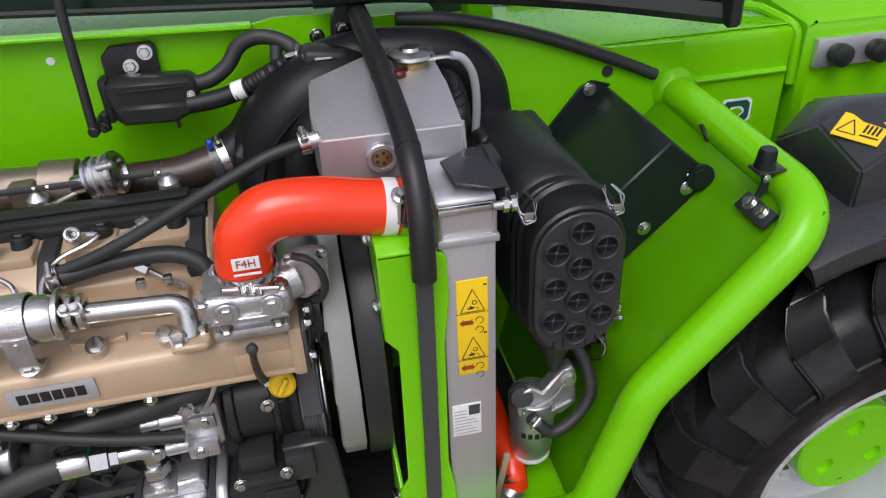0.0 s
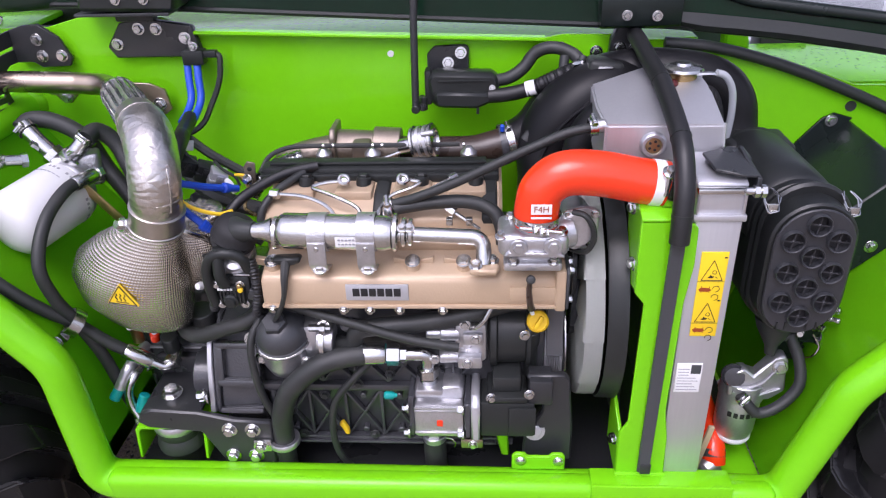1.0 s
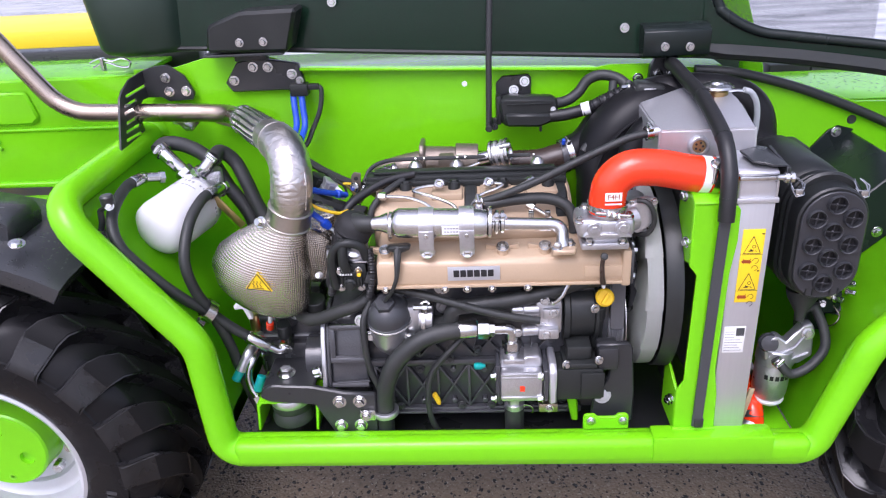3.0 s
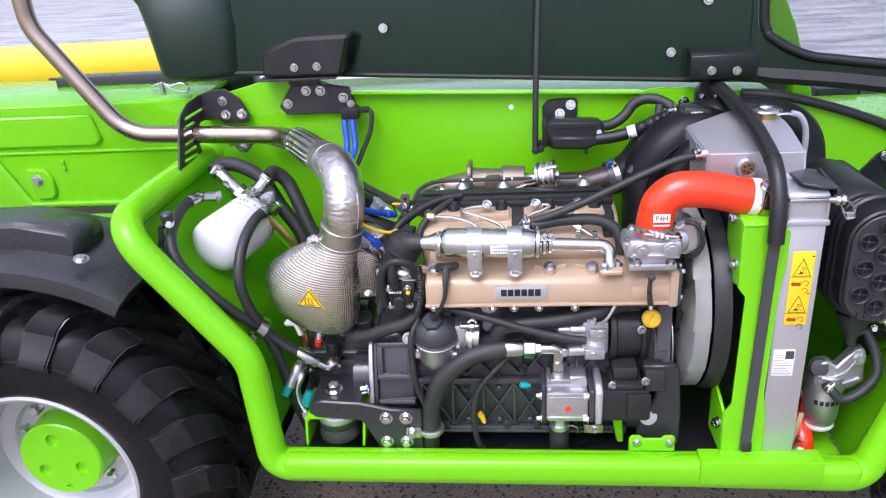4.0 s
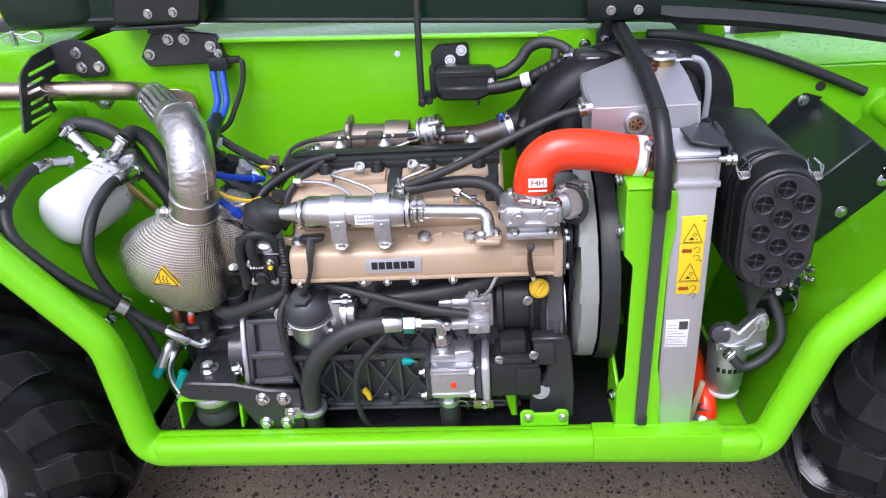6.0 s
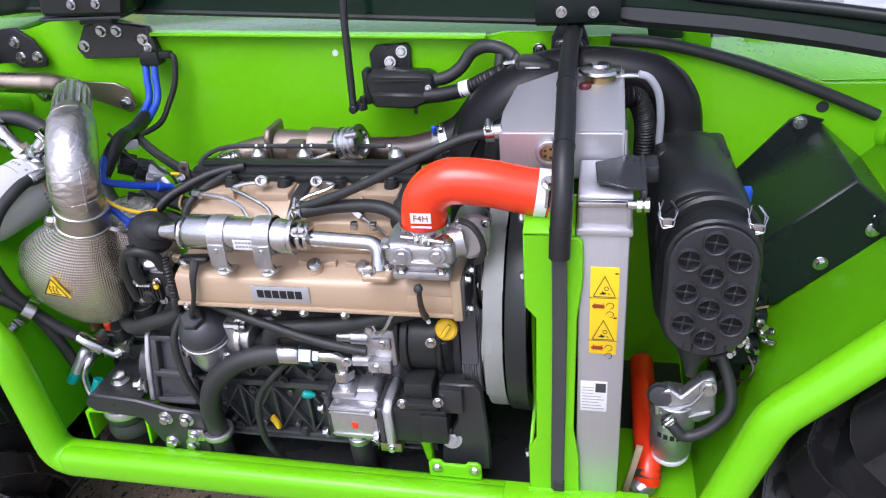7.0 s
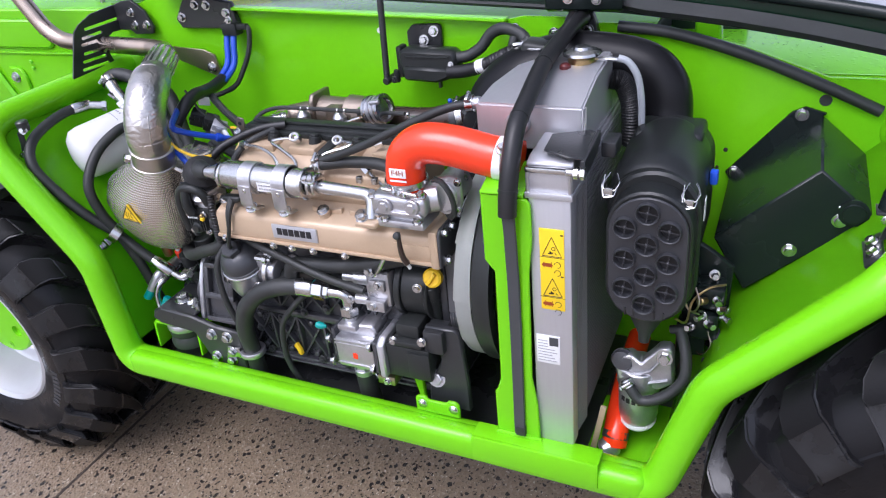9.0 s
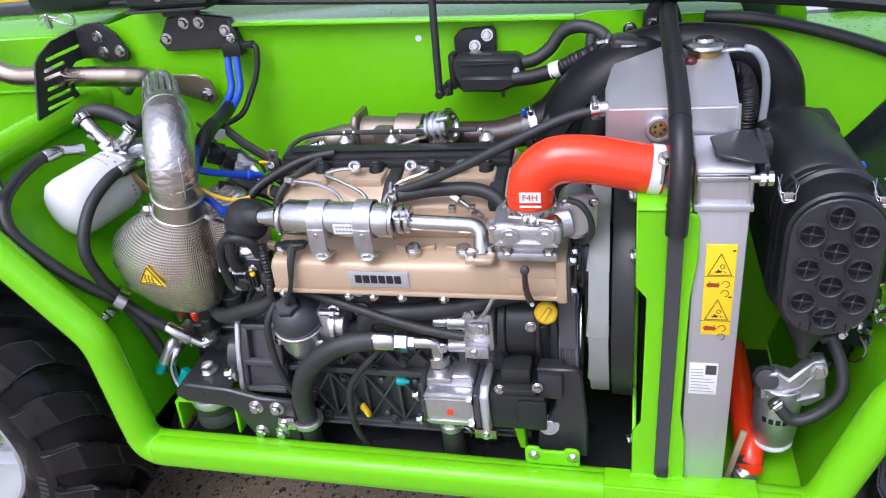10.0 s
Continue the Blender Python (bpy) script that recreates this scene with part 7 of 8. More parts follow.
for z in (0.865, 0.872):
    part("rivet", cyl(B(), (0.610 + (z - 0.86), 0.838, z - 0.010), (0.610 + (z - 0.86), 0.834, z - 0.010), 0.003, seg=10), STEEL, gx)
part("latch_knob", cyl(B(), (0.682, 0.92, 0.872), (0.700, 0.915, 0.880), 0.020, seg=8), PLASTIC, gx)
rb = thing("rest_bracket", (0.665, 0.73, 0.83), "black bracket with a rubber stop bolted beside the tube", "bracket")
part("stop", lathe(B(), (0.664, 0.737, 0.909), (0.666, 0.735, 1), [(0, 0.0145), (0.006, 0.0135), (0.022, 0.0120), (0.026, 0.0105), (0.026, 0)], 20), HOODBLACK, rb, "black rubber stop")
rest = pose(0.655, 0.722, 0.8530, 0, -45.6, 0)
bm = box(B(), (-0.015, -0.034, -0.002), (0.012, 0.034, 0.004), 0.0012, m=rest)
prism(bm, [(0.656, 0.856), (0.674, 0.872), (0.684, 0.905), (0.662, 0.905), (0.664, 0.884)], "y", 0.733, 0.739, 0.001)
box(bm, (0.648, 0.722, 0.904), (0.688, 0.750, 0.9085), 0.001)
part("plate", bm, BLACK, rb)
bolts(rb, [rest @ V(0.001, 0.014, 0.004), rest @ V(0.001, -0.013, 0.004)], (-0.714, 0, 0.70), 0.0075, 0.008)
part("bolt", bolt(B(), (0.660, 0.722, 0.899), (0, -1, 0), 0.004, 0.003), STEEL, rb)


# ---- exhaust side ----
exh = thing("exhaust_filter", (-0.62, 0.75, 0.69), "exhaust filter can wrapped in embossed bright heat shield", "exhaust")
ea, eb = V(-0.634, 0.738, 0.698), V(-0.556, 0.696, 0.940)


def wrapped(p0, p1, prof, seg, rows=0.0042, squash=0.66, bow=0.0):
    """A bulb of sheet, flattened along y, with its rows of dimples counted round and along it."""
    bm = lathe(B(), p0, p1, prof, seg, True)
    d = (V(p1) - V(p0)).normalized()
    uv = bm.loops.layers.uv.new("wrap")
    side = d.orthogonal().normalized()
    other = d.cross(side)
    for f in bm.faces:
        base = None
        for lp in f.loops:
            q = lp.vert.co - V(p0)
            a = math.atan2(q.dot(other), q.dot(side))
            if base is None:
                base = a
            while a - base > math.pi:
                a -= 2 * math.pi
            while a - base < -math.pi:
                a += 2 * math.pi
            lp[uv].uv = (a * 0.075 / rows, q.dot(d) / rows)
    total = prof[-1][0]
    for v in bm.verts:
        h = (v.co - V(p0)).dot(d)
        q = V(p0) + d * h
        v.co.y = q.y + (v.co.y - q.y) * squash
        v.co.x -= bow * math.sin(math.pi * min(1.0, max(0.0, h / total)))
    return bm


bm = wrapped(ea, eb, [(-0.006, 0.0), (-0.004, 0.030), (0.004, 0.056), (0.024, 0.079), (0.054, 0.092), (0.090, 0.095), (0.122, 0.088), (0.152, 0.071), (0.176, 0.053), (0.194, 0.042), (0.204, 0.037)], 64, bow=0.036)
part("can", bm, MESHMETAL, exh)
ed = (eb - ea).normalized()
part("neck_collar", lathe(B(), ea + ed * 0.200, eb, [(0, 0.036), (0.001, 0.0415), (0.004, 0.0420), (0.005, 0.0402), (0.033, 0.0395), (0.034, 0.0410), (0.037, 0.0410), (0.039, 0.037)], 40), COLLAR, exh, "stainless clamp collar")
part("seam_ridge", tube(B(), smooth_path([ea + ed * 0.20 + V(-0.040, -0.012, 0), ea + ed * 0.14 + V(-0.070, -0.020, 0), ea + ed * 0.08 + V(-0.080, -0.010, 0.0), ea + ed * 0.02 + V(-0.055, -0.01, 0)]), 0.003, 8), MESHMETAL, exh)
part("rear_can", wrapped((-0.548, 0.790, 0.735), (-0.546, 0.780, 0.905), [(0, 0.03), (0.018, 0.052), (0.070, 0.060), (0.110, 0.058), (0.138, 0.046), (0.152, 0.02)], 44, squash=0.9), MESHMETAL, exh)
part("shield_flange", tube(B(), smooth_path([(-0.552, 0.715, 0.876), (-0.532, 0.724, 0.862), (-0.512, 0.738, 0.842), (-0.500, 0.748, 0.815)]), 0.0042, 8, flat=0.5), MESHMETAL, exh)
bolts(exh, [ea + ed * 0.205 + V(-0.046, -0.014, 0.004)], (-0.6, -1, 0.6), 0.008, 0.010)
# hot-surface sign on the can
sg = pose(-0.630, 0.6585, 0.786, 2, 6, -4)
tri_l = part("warning_label", prism(B(), [(-0.026, -0.013), (0.024, -0.013), (-0.003, 0.024)], "y", -0.001, 0.003, 0.0004, sg), STICKER, exh, "yellow triangular hot-surface label")
bm = B()
for a, b in (((-0.0235, -0.0118), (0.0215, -0.0118)), ((-0.0235, -0.0118), (-0.003, 0.0215)), ((0.0215, -0.0118), (-0.003, 0.0215))):
    tube(bm, [sg @ V(a[0], -0.0014, a[1]), sg @ V(b[0], -0.0014, b[1])], 0.0009, 6)
for k in range(3):
    x = -0.010 + 0.0065 * k
    tube(bm, [sg @ V(x + 0.0016 * math.sin(q * 1.6), -0.0014, -0.006 + 0.0021 * q) for q in range(7)], 0.0008, 6)
box(bm, (-0.011, -0.0018, -0.0090), (0.009, -0.0010, -0.0078), 0, m=sg)
part("label_print", bm, INK_AND_DARK, tri_l)
part("foil_elbow", tube(B(), smooth_path([(-0.562, 0.698, 0.920), (-0.555, 0.690, 0.950), (-0.553, 0.698, 0.984), (-0.563, 0.724, 1.010), (-0.585, 0.762, 1.021), (-0.612, 0.802, 1.023)]), 0.0370, 28, rs=lambda u: 1.0 + 0.012 * math.sin(u * 47) * (0.1 < u < 0.9) - 0.12 * max(0.0, (u - 0.75) / 0.25)), FOIL, exh, "foil-wrapped elbow")
ep = [V(-0.5555, 0.691, 0.942), V(-0.5535, 0.697, 0.976), V(-0.566, 0.729, 1.012), V(-0.590, 0.770, 1.0215)]
for k, (p, d) in enumerate(zip(ep, ((0.08, -0.05, 1), (-0.05, 0.30, 1), (-0.45, 0.8, 0.4), (-0.55, 0.82, 0.1)))):
    part("foil_seam", ring(B(), p, d, 0.0368, 0.0008, 24, 6, 0.55, 2.2 + 0.9 * k), FOIL, exh)
part("foil_seam", tube(B(), smooth_path([(-0.528, 0.668, 0.925), (-0.523, 0.668, 0.955), (-0.523, 0.674, 0.985), (-0.536, 0.700, 1.020)]), 0.0014, 6), FOIL, exh)
fx = smooth_path([(-0.604, 0.790, 1.022), (-0.630, 0.826, 1.023), (-0.662, 0.875, 1.024), (-0.693, 0.920, 1.024)])
part("flex_braid", tube(B(), fx, 0.0275, 26, rs=lambda u: 1.0 + 0.05 * math.sin(u * math.pi)), BRAID, exh, "braided steel flexible section")
fa0, fb0 = fx[1], fx[-2]
fq = aim(fa0, fb0)[0]
for k in range(16):
    a = 2 * math.pi * k / 16
    d0 = fq @ V(math.cos(a), math.sin(a), 0)
    bm = tube(B(), [fx[i] + d0 * 0.0275 * (1.0 + 0.05 * math.sin(math.pi * i / (len(fx) - 1))) for i in range(1, len(fx) - 1)], 0.0030, 6)
    part("braid_strand", bm, STEEL, exh)
for k in (0, len(fx) - 2):
    part("band", tube(B(), [fx[k], fx[k + 1]], 0.0305, 26), STEEL, exh)
part("tail_pipe", tube(B(), fillet([(-0.684, 0.913, 1.024), (-0.745, 0.985, 1.022), (-0.80, 0.995, 1.023), (-1.098, 0.995, 1.034), (-1.262, 0.995, 1.272), (-1.270, 0.995, 1.60)], [0.08, 0.05, 0.12, 0.10], 10), 0.0190, 24), INOX, exh, "bent stainless tail pipe")
bm = B()
prism(bm, [(-0.79, 1.010), (-0.700, 1.004), (-0.672, 0.992), (-0.665, 0.955), (-0.680, 0.944), (-0.73, 0.962), (-0.80, 0.985)], "y", 1.050, 1.056, 0.001)
bm2 = prism(B(), [(-0.89, 1.010), (-0.835, 1.012), (-0.832, 0.990), (-0.850, 0.972), (-0.865, 0.972), (-0.880, 0.99)], "y", 1.040, 1.046, 0.001)
br1 = part("hanger", bm, INOX, exh, "thin stainless hanger plate")
br2 = part("hanger", bm2, INOX, exh)
part("bolt", bolt(B(), (-0.686, 1.050, 0.964), (0, -1, 0), 0.009, 0.006), STEEL, br1)
part("bolt", bolt(B(), (-0.857, 1.040, 0.984), (0, -1, 0), 0.008, 0.006), STEEL, br2)
part("bolt", bolt(B(), (-0.884, 1.045, 0.995), (0, -1, 0), 0.006, 0.006), STEEL, br2)

# slotted guard beside the pipe
sb = thing("slotted_guard", (-0.94, 0.95, 0.98), "black slotted steel guard bent beside the tail pipe", "guard")
bm = B()
prism(bm, [(-0.944, 1.046), (-0.944, 1.104), (-0.915, 1.112), (-0.885, 1.114), (-0.852, 1.090), (-0.835, 1.052), (-0.842, 1.038), (-0.895, 1.036), (-0.910, 1.046)], "y", WALL - 0.020, WALL - 0.012, 0.0012)
part("foot_plate", bm, BLACK, sb)
XG = -0.943
outline = [(0.882, 0.976), (0.918, 1.058), (0.926, 1.074), (0.944, 1.086), (0.985, 1.100), (1.056, 1.104), (1.056, 1.046), (1.030, 1.047), (1.012, 1.040), (1.003, 1.022), (1.004, 1.002), (1.010, 0.986)]
plate_bm = prism(B(), outline, "x", XG - 0.002, XG + 0.002, 0)
cuts = B()
for (y0, z0), (y1, z1) in (((0.956, 1.072), (1.055, 1.073)), ((0.942, 1.055), (0.999, 1.056)), ((0.935, 1.042), (0.99, 1.04)), ((0.934, 1.022), (0.994, 1.021)), ((0.925, 1.006), (0.991, 1.004)), ((0.918, 0.99), (0.993, 0.987))):
    prism(cuts, [(y0, z0 - 0.0035), (y1, z1 - 0.0035), (y1 + 0.003, z1), (y1, z1 + 0.0035), (y0, z0 + 0.0035), (y0 - 0.003, z0)], "x", XG - 0.01, XG + 0.01, 0)
part("slotted_plate", carve(plate_bm, cuts), BLACK, sb, "black plate with six slanting slots")
bolts(sb, [(-0.893, WALL - 0.020, 1.087), (-0.890, WALL - 0.020, 1.057), (-0.853, WALL - 0.020, 1.057)], (0, -1, 0), 0.0078, 0.007)

# white spin-on filter and its head
wf = thing("hydraulic_filter", (-0.84, 0.78, 0.80), "white spin-on hydraulic filter with steel hose fittings", "filter")
fa, fb = V(-0.850, 0.752, 0.853), V(-0.798, 0.890, 0.869)
fd = (fb - fa).normalized()
part("can", lathe(B(), fa, fb, [(-0.004, 0.0), (-0.003, 0.022), (0.003, 0.042), (0.014, 0.054), (0.030, 0.0570), (0.128, 0.0570), (0.133, 0.054)], 40), WHITE, wf)
part("collar", lathe(B(), fa + fd * 0.131, fb, [(0, 0.050), (0.004, 0.053), (0.010, 0.053), (0.014, 0.042), (0.026, 0.040), (0.030, 0.034)], 36), ALU, wf, "cast filter head")
part("head_block", box(B(), (-0.040, -0.020, -0.020), (0.040, 0.022, 0.040), 0.008, 3, m=pose(-0.796, 0.912, 0.884, 0, 0, 20)), ALU, wf)
bm = B()
rot, _ = aim(fa, fb)
for k in range(40):
    if k % 10 in (3, 8, 9):
        continue
    m = Matrix.Translation(fa) @ rot @ Matrix.Rotation(radians(9 * k), 4, "Z") @ pose(0.0573, 0, 0.119, 0, 0, 0)
    box(bm, (-0.0004, -0.0022, -0.0022), (0.0004, 0.0022, 0.0022), 0, m=m)
part("print_bars", bm, GREYINK, wf, "row of plain grey bars")
bm = B()
for k in range(14):
    m = Matrix.Translation(fa) @ rot @ Matrix.Rotation(radians(9 * k + 4), 4, "Z") @ pose(0.0573, 0, 0.104, 0, 0, 0)
    box(bm, (-0.0004, -0.0034, -0.0007), (0.0004, 0.0034, 0.0007), 0, m=m)
part("print_bars", bm, GREYINK, wf, "row of plain grey bars")
for p, q, r in (((-0.826, 0.905, 0.918), (-0.852, 0.908, 0.946), (-0.874, 0.918, 0.966)), ((-0.802, 0.902, 0.915), (-0.782, 0.900, 0.932), (-0.766, 0.908, 0.950))):
    bm = tube(B(), fillet([p, q, r], 0.01), 0.0145, 16)
    lathe(bm, p, q, [(0.0, 0.020), (0.012, 0.020), (0.014, 0.017)], 6)
    part("elbow", bm, STEEL, wf)
    clamp(wf, r, V(r) - V(q), 0.0165)
for p, q in (((-0.866, 0.885, 0.922), (-0.898, 0.858, 0.930)), ((-0.744, 0.885, 0.896), (-0.752, 0.850, 0.902))):
    bm = B()
    cyl(bm, p, q, 0.010)
    lathe(bm, V(p), V(q), [(0, 0.013), (0.010, 0.013)], 6)
    part("hose_tail", bm, STEEL, wf)
part("bleed_screw", lathe(B(), (-0.845, 0.90, 0.935), (-0.853, 0.89, 0.95), [(0, 0.006), (0.02, 0.006)], 6), STEEL, wf)


def hose(label, pts, r, mat=RUBBER, name="rubber_hose", seg=14, ends=()):
    h = thing(name, pts[-1], label, "hose")
    part("hose", tube(B(), smooth_path(pts), r, seg), mat, h)
    for a, b, rr in ends:
        bm = B()
        lathe(bm, a, b, [(0, rr * 0.9), (0.002, rr), ((V(b) - V(a)).length - 0.002, rr), ((V(b) - V(a)).length, rr * 0.9)], 20)
        part("ferrule", bm, STEEL, h, "crimped steel ferrule")
    return h


h = hose("black hydraulic hose looping past the white filter", [(-0.898, 0.858, 0.930), (-0.908, 0.815, 0.931), (-0.905, 0.760, 0.925), (-0.899, 0.712, 0.912), (-0.891, 0.684, 0.893), (-0.879, 0.670, 0.868), (-0.862, 0.670, 0.838), (-0.818, 0.682, 0.775), (-0.788, 0.698, 0.733), (-0.758, 0.716, 0.697), (-0.722, 0.726, 0.655), (-0.690, 0.733, 0.626)], 0.0105,
         ends=(((-0.896, 0.866, 0.929), (-0.906, 0.825, 0.931), 0.0125), ((-0.697, 0.731, 0.632), (-0.658, 0.738, 0.602), 0.0135)))
part("elbow", tube(B(), fillet([(-0.662, 0.737, 0.605), (-0.638, 0.741, 0.588), (-0.626, 0.750, 0.594), (-0.621, 0.775, 0.606)], 0.014), 0.0085, 12), STEEL, h)
part("swivel_nut", lathe(B(), (-0.627, 0.744, 0.592), (-0.623, 0.765, 0.601), [(0, 0.015), (0.012, 0.015)], 8), STEEL, h)
hose("black hydraulic hose from the white filter to the sill", [(-0.752, 0.850, 0.902), (-0.766, 0.805, 0.898), (-0.776, 0.745, 0.870), (-0.780, 0.704, 0.815), (-0.772, 0.704, 0.755), (-0.756, 0.716, 0.700), (-0.735, 0.728, 0.62), (-0.722, 0.740, 0.52), (-0.70, 0.76, 0.40)], 0.0105,
     ends=(((-0.746, 0.870, 0.900), (-0.760, 0.825, 0.901), 0.0125),))
hc = thing("hose_clip", (-0.75, 0.67, 0.70), "bright steel clip holding two hoses on the tube", "clip")
bm = B()
lathe(bm, (-0.764, 0.712, 0.705), (-0.750, 0.719, 0.689), [(-0.003, 0.0225), (-0.003, 0.0250), (0.016, 0.0250), (0.016, 0.0225)], 28, False)
part("band", bm, STEEL, hc)
part("tongue", box(B(), (-0.018, -0.004, -0.009), (0.016, 0.004, 0.009), 0.002, m=pose(-0.780, 0.692, 0.680, 0, -35, 0)), STEEL, hc)
part("bolt", bolt(B(), (-0.782, 0.688, 0.679), (0, -1, 0), 0.0075, 0.008), STEEL, hc)
hose("thick black hose behind the filter head", [(-0.884, 0.918, 0.966), (-0.872, 0.940, 0.975), (-0.835, 0.950, 0.966), (-0.790, 0.950, 0.935), (-0.755, 0.935, 0.88), (-0.71, 0.92, 0.81), (-0.70, 0.90, 0.72)], 0.015)
hose("thick black hose running down behind the exhaust can", [(-0.766, 0.908, 0.950), (-0.758, 0.935, 0.955), (-0.735, 0.945, 0.930), (-0.715, 0.935, 0.89), (-0.69, 0.92, 0.83), (-0.64, 0.90, 0.74)], 0.015)
yb = thing("marked_strip", (-0.74, 0.86, 0.82), "yellow-marked flat strip behind the hoses", "strip")
part("strip_body", box(B(), (-0.008, -0.002, -0.045), (0.008, 0.002, 0.045), 0.001, m=pose(-0.735, 0.85, 0.857, 0, -38, 0)), BRASS, yb)
zb = thing("stop_bracket", (-0.87, 0.78, 0.85), "black cranked bracket on the green arch sheet", "bracket")
bm = B()
tube(bm, fillet([(-0.918, 0.690, 0.880), (-0.910, 0.690, 0.905), (-0.908, 0.690, 0.928), (-0.880, 0.690, 0.940)], 0.006), 0.006, 8, flat=0.6)
lathe(bm, (-0.890, 0.690, 0.938), (-0.892, 0.688, 1.0), [(0, 0.012), (0.016, 0.0125), (0.019, 0.010), (0.019, 0)], 16)
box(bm, (-0.930, 0.684, 0.872), (-0.906, 0.698, 0.888), 0.002)
part("crank", bm, BLACK, zb)
bolts(zb, [(-0.916, 0.684, 0.881), (-0.886, 0.684, 0.938)], (0.3, -1, 0.3), 0.006, 0.006)

# blue hoses with a black connector at the wall
bl = thing("blue_hose_pair", (-0.60, 1.05, 0.95), "pair of blue hoses hanging from a black connector", "hoses")
bm = B()
box(bm, (-0.622, 1.035, 1.040), (-0.583, 1.062, 1.066), 0.003)
box(bm, (-0.585, 1.040, 1.052), (-0.560, 1.055, 1.064), 0.002)
part("connector", bm, PLASTIC, bl)
part("bolt", bolt(B(), (-0.598, 1.038, 1.074), (0, -1, 0), 0.006, 0.006), STEEL, bl)
for dx in (-0.012, 0.006):
    part("blue_hose", tube(B(), smooth_path([(-0.606 + dx, 1.048, 1.046), (-0.604 + dx, 1.036, 1.020), (-0.600 + dx, 1.020, 0.985), (-0.603 + dx, 0.995, 0.965), (-0.606 + dx, 0.97, 0.955)]), 0.0068, 10), BLUE, bl)
part("black_lead", tube(B(), smooth_path([(-0.565, 1.048, 1.058), (-0.556, 1.046, 1.050), (-0.562, 1.040, 1.010), (-0.580, 1.03, 0.97), (-0.600, 1.01, 0.935), (-0.64, 0.98, 0.92)]), 0.0055, 8), RUBBER, bl)
part("black_loom", tube(B(), smooth_path([(-0.606, 0.985, 0.960), (-0.602, 0.945, 0.955), (-0.590, 0.90, 0.960), (-0.575, 0.86, 0.968), (-0.570, 0.82, 0.960), (-0.58, 0.79, 0.93)]), 0.0130, 12), SHEATH, bl)
part("white_tag", box(B(), (-0.012, -0.002, -0.010), (0.012, 0.002, 0.010), 0.001, m=pose(-0.581, 0.885, 0.945, 20, 10, 25)), PAPER, bl)
wl2 = thing("wire_cluster", (-0.55, 0.92, 0.86), "tangle of blue, yellow and black leads with grey connectors", "wiring")
for pts, r, m in ((((-0.575, 0.80, 0.955), (-0.551, 0.752, 0.940), (-0.530, 0.765, 0.925), (-0.505, 0.80, 0.905), (-0.485, 0.83, 0.890)), 0.0060, BLUE),
                  (((-0.580, 0.76, 0.92), (-0.553, 0.739, 0.906), (-0.530, 0.732, 0.890), (-0.512, 0.729, 0.875), (-0.505, 0.735, 0.862)), 0.0058, BLUE),
                  (((-0.570, 0.75, 0.932), (-0.545, 0.727, 0.924), (-0.520, 0.724, 0.906), (-0.487, 0.733, 0.891), (-0.470, 0.75, 0.888)), 0.0030, YELLOW),
                  (((-0.59, 0.92, 0.945), (-0.55, 0.90, 0.925), (-0.50, 0.88, 0.905), (-0.46, 0.86, 0.895)), 0.008, RUBBER),
                  (((-0.60, 0.90, 0.90), (-0.55, 0.86, 0.875), (-0.50, 0.84, 0.86), (-0.45, 0.83, 0.85)), 0.014, RUBBER),
                  (((-0.58, 0.88, 0.85), (-0.54, 0.84, 0.835), (-0.49, 0.82, 0.83), (-0.45, 0.82, 0.80)), 0.014, RUBBER),
                  (((-0.505, 0.735, 0.862), (-0.495, 0.735, 0.852), (-0.497, 0.74, 0.838), (-0.515, 0.75, 0.832)), 0.0038, ALU),
                  (((-0.49, 0.86, 0.90), (-0.47, 0.84, 0.885), (-0.475, 0.82, 0.86), (-0.45, 0.80, 0.855)), 0.003, BRASS)):
    part("lead", tube(B(), smooth_path(pts), r, 8), m, wl2)
for p, m in (((-0.522, 0.845, 0.903), ALU_SHEET), ((-0.545, 0.852, 0.912), PLASTIC), ((-0.570, 0.845, 0.925), PLASTIC), ((-0.520, 0.79, 0.850), PLASTIC), ((-0.545, 0.80, 0.872), PLASTIC)):
    plug_turn = Matrix.Translation(V(p)) @ pose(0, 0, 0, 20, 25, 30)
    bm = box(B(), (-0.014, -0.012, -0.016), (0.014, 0.012, 0.016), 0.003, m=plug_turn)
    box(bm, (-0.0155, -0.0135, -0.004), (0.0155, 0.0135, 0.002), 0.0015, m=plug_turn)
    box(bm, (-0.005, -0.0150, 0.000), (0.005, -0.010, 0.013), 0.001, m=plug_turn)
    part("connector", bm, m, wl2)
for p0, p1, r in (((-0.514, 0.729, 0.877), (-0.503, 0.734, 0.861), 0.0092), ((-0.500, 0.806, 0.902), (-0.484, 0.832, 0.889), 0.0085)):
    part("blue_plug", lathe(B(), p0, p1, [(0, 0.006), (0.002, r), (0.010, r), (0.011, r * 0.82), (0.016, r * 0.82), (0.018, 0.004)], 14), BLUE, wl2)
for pts in (((-0.52, 0.84, 0.935), (-0.508, 0.842, 0.918), (-0.492, 0.845, 0.905), (-0.486, 0.846, 0.888)), ((-0.60, 0.86, 0.975), (-0.575, 0.85, 0.955), (-0.56, 0.845, 0.938), (-0.545, 0.846, 0.925))):
    part("lead", tube(B(), smooth_path(pts), 0.0026, 8), RUBBER, wl2)
part("lead", tube(B(), smooth_path([(-0.512, 0.852, 0.912), (-0.498, 0.848, 0.906), (-0.486, 0.845, 0.908), (-0.470, 0.850, 0.904)]), 0.0026, 8), YELLOW, wl2)
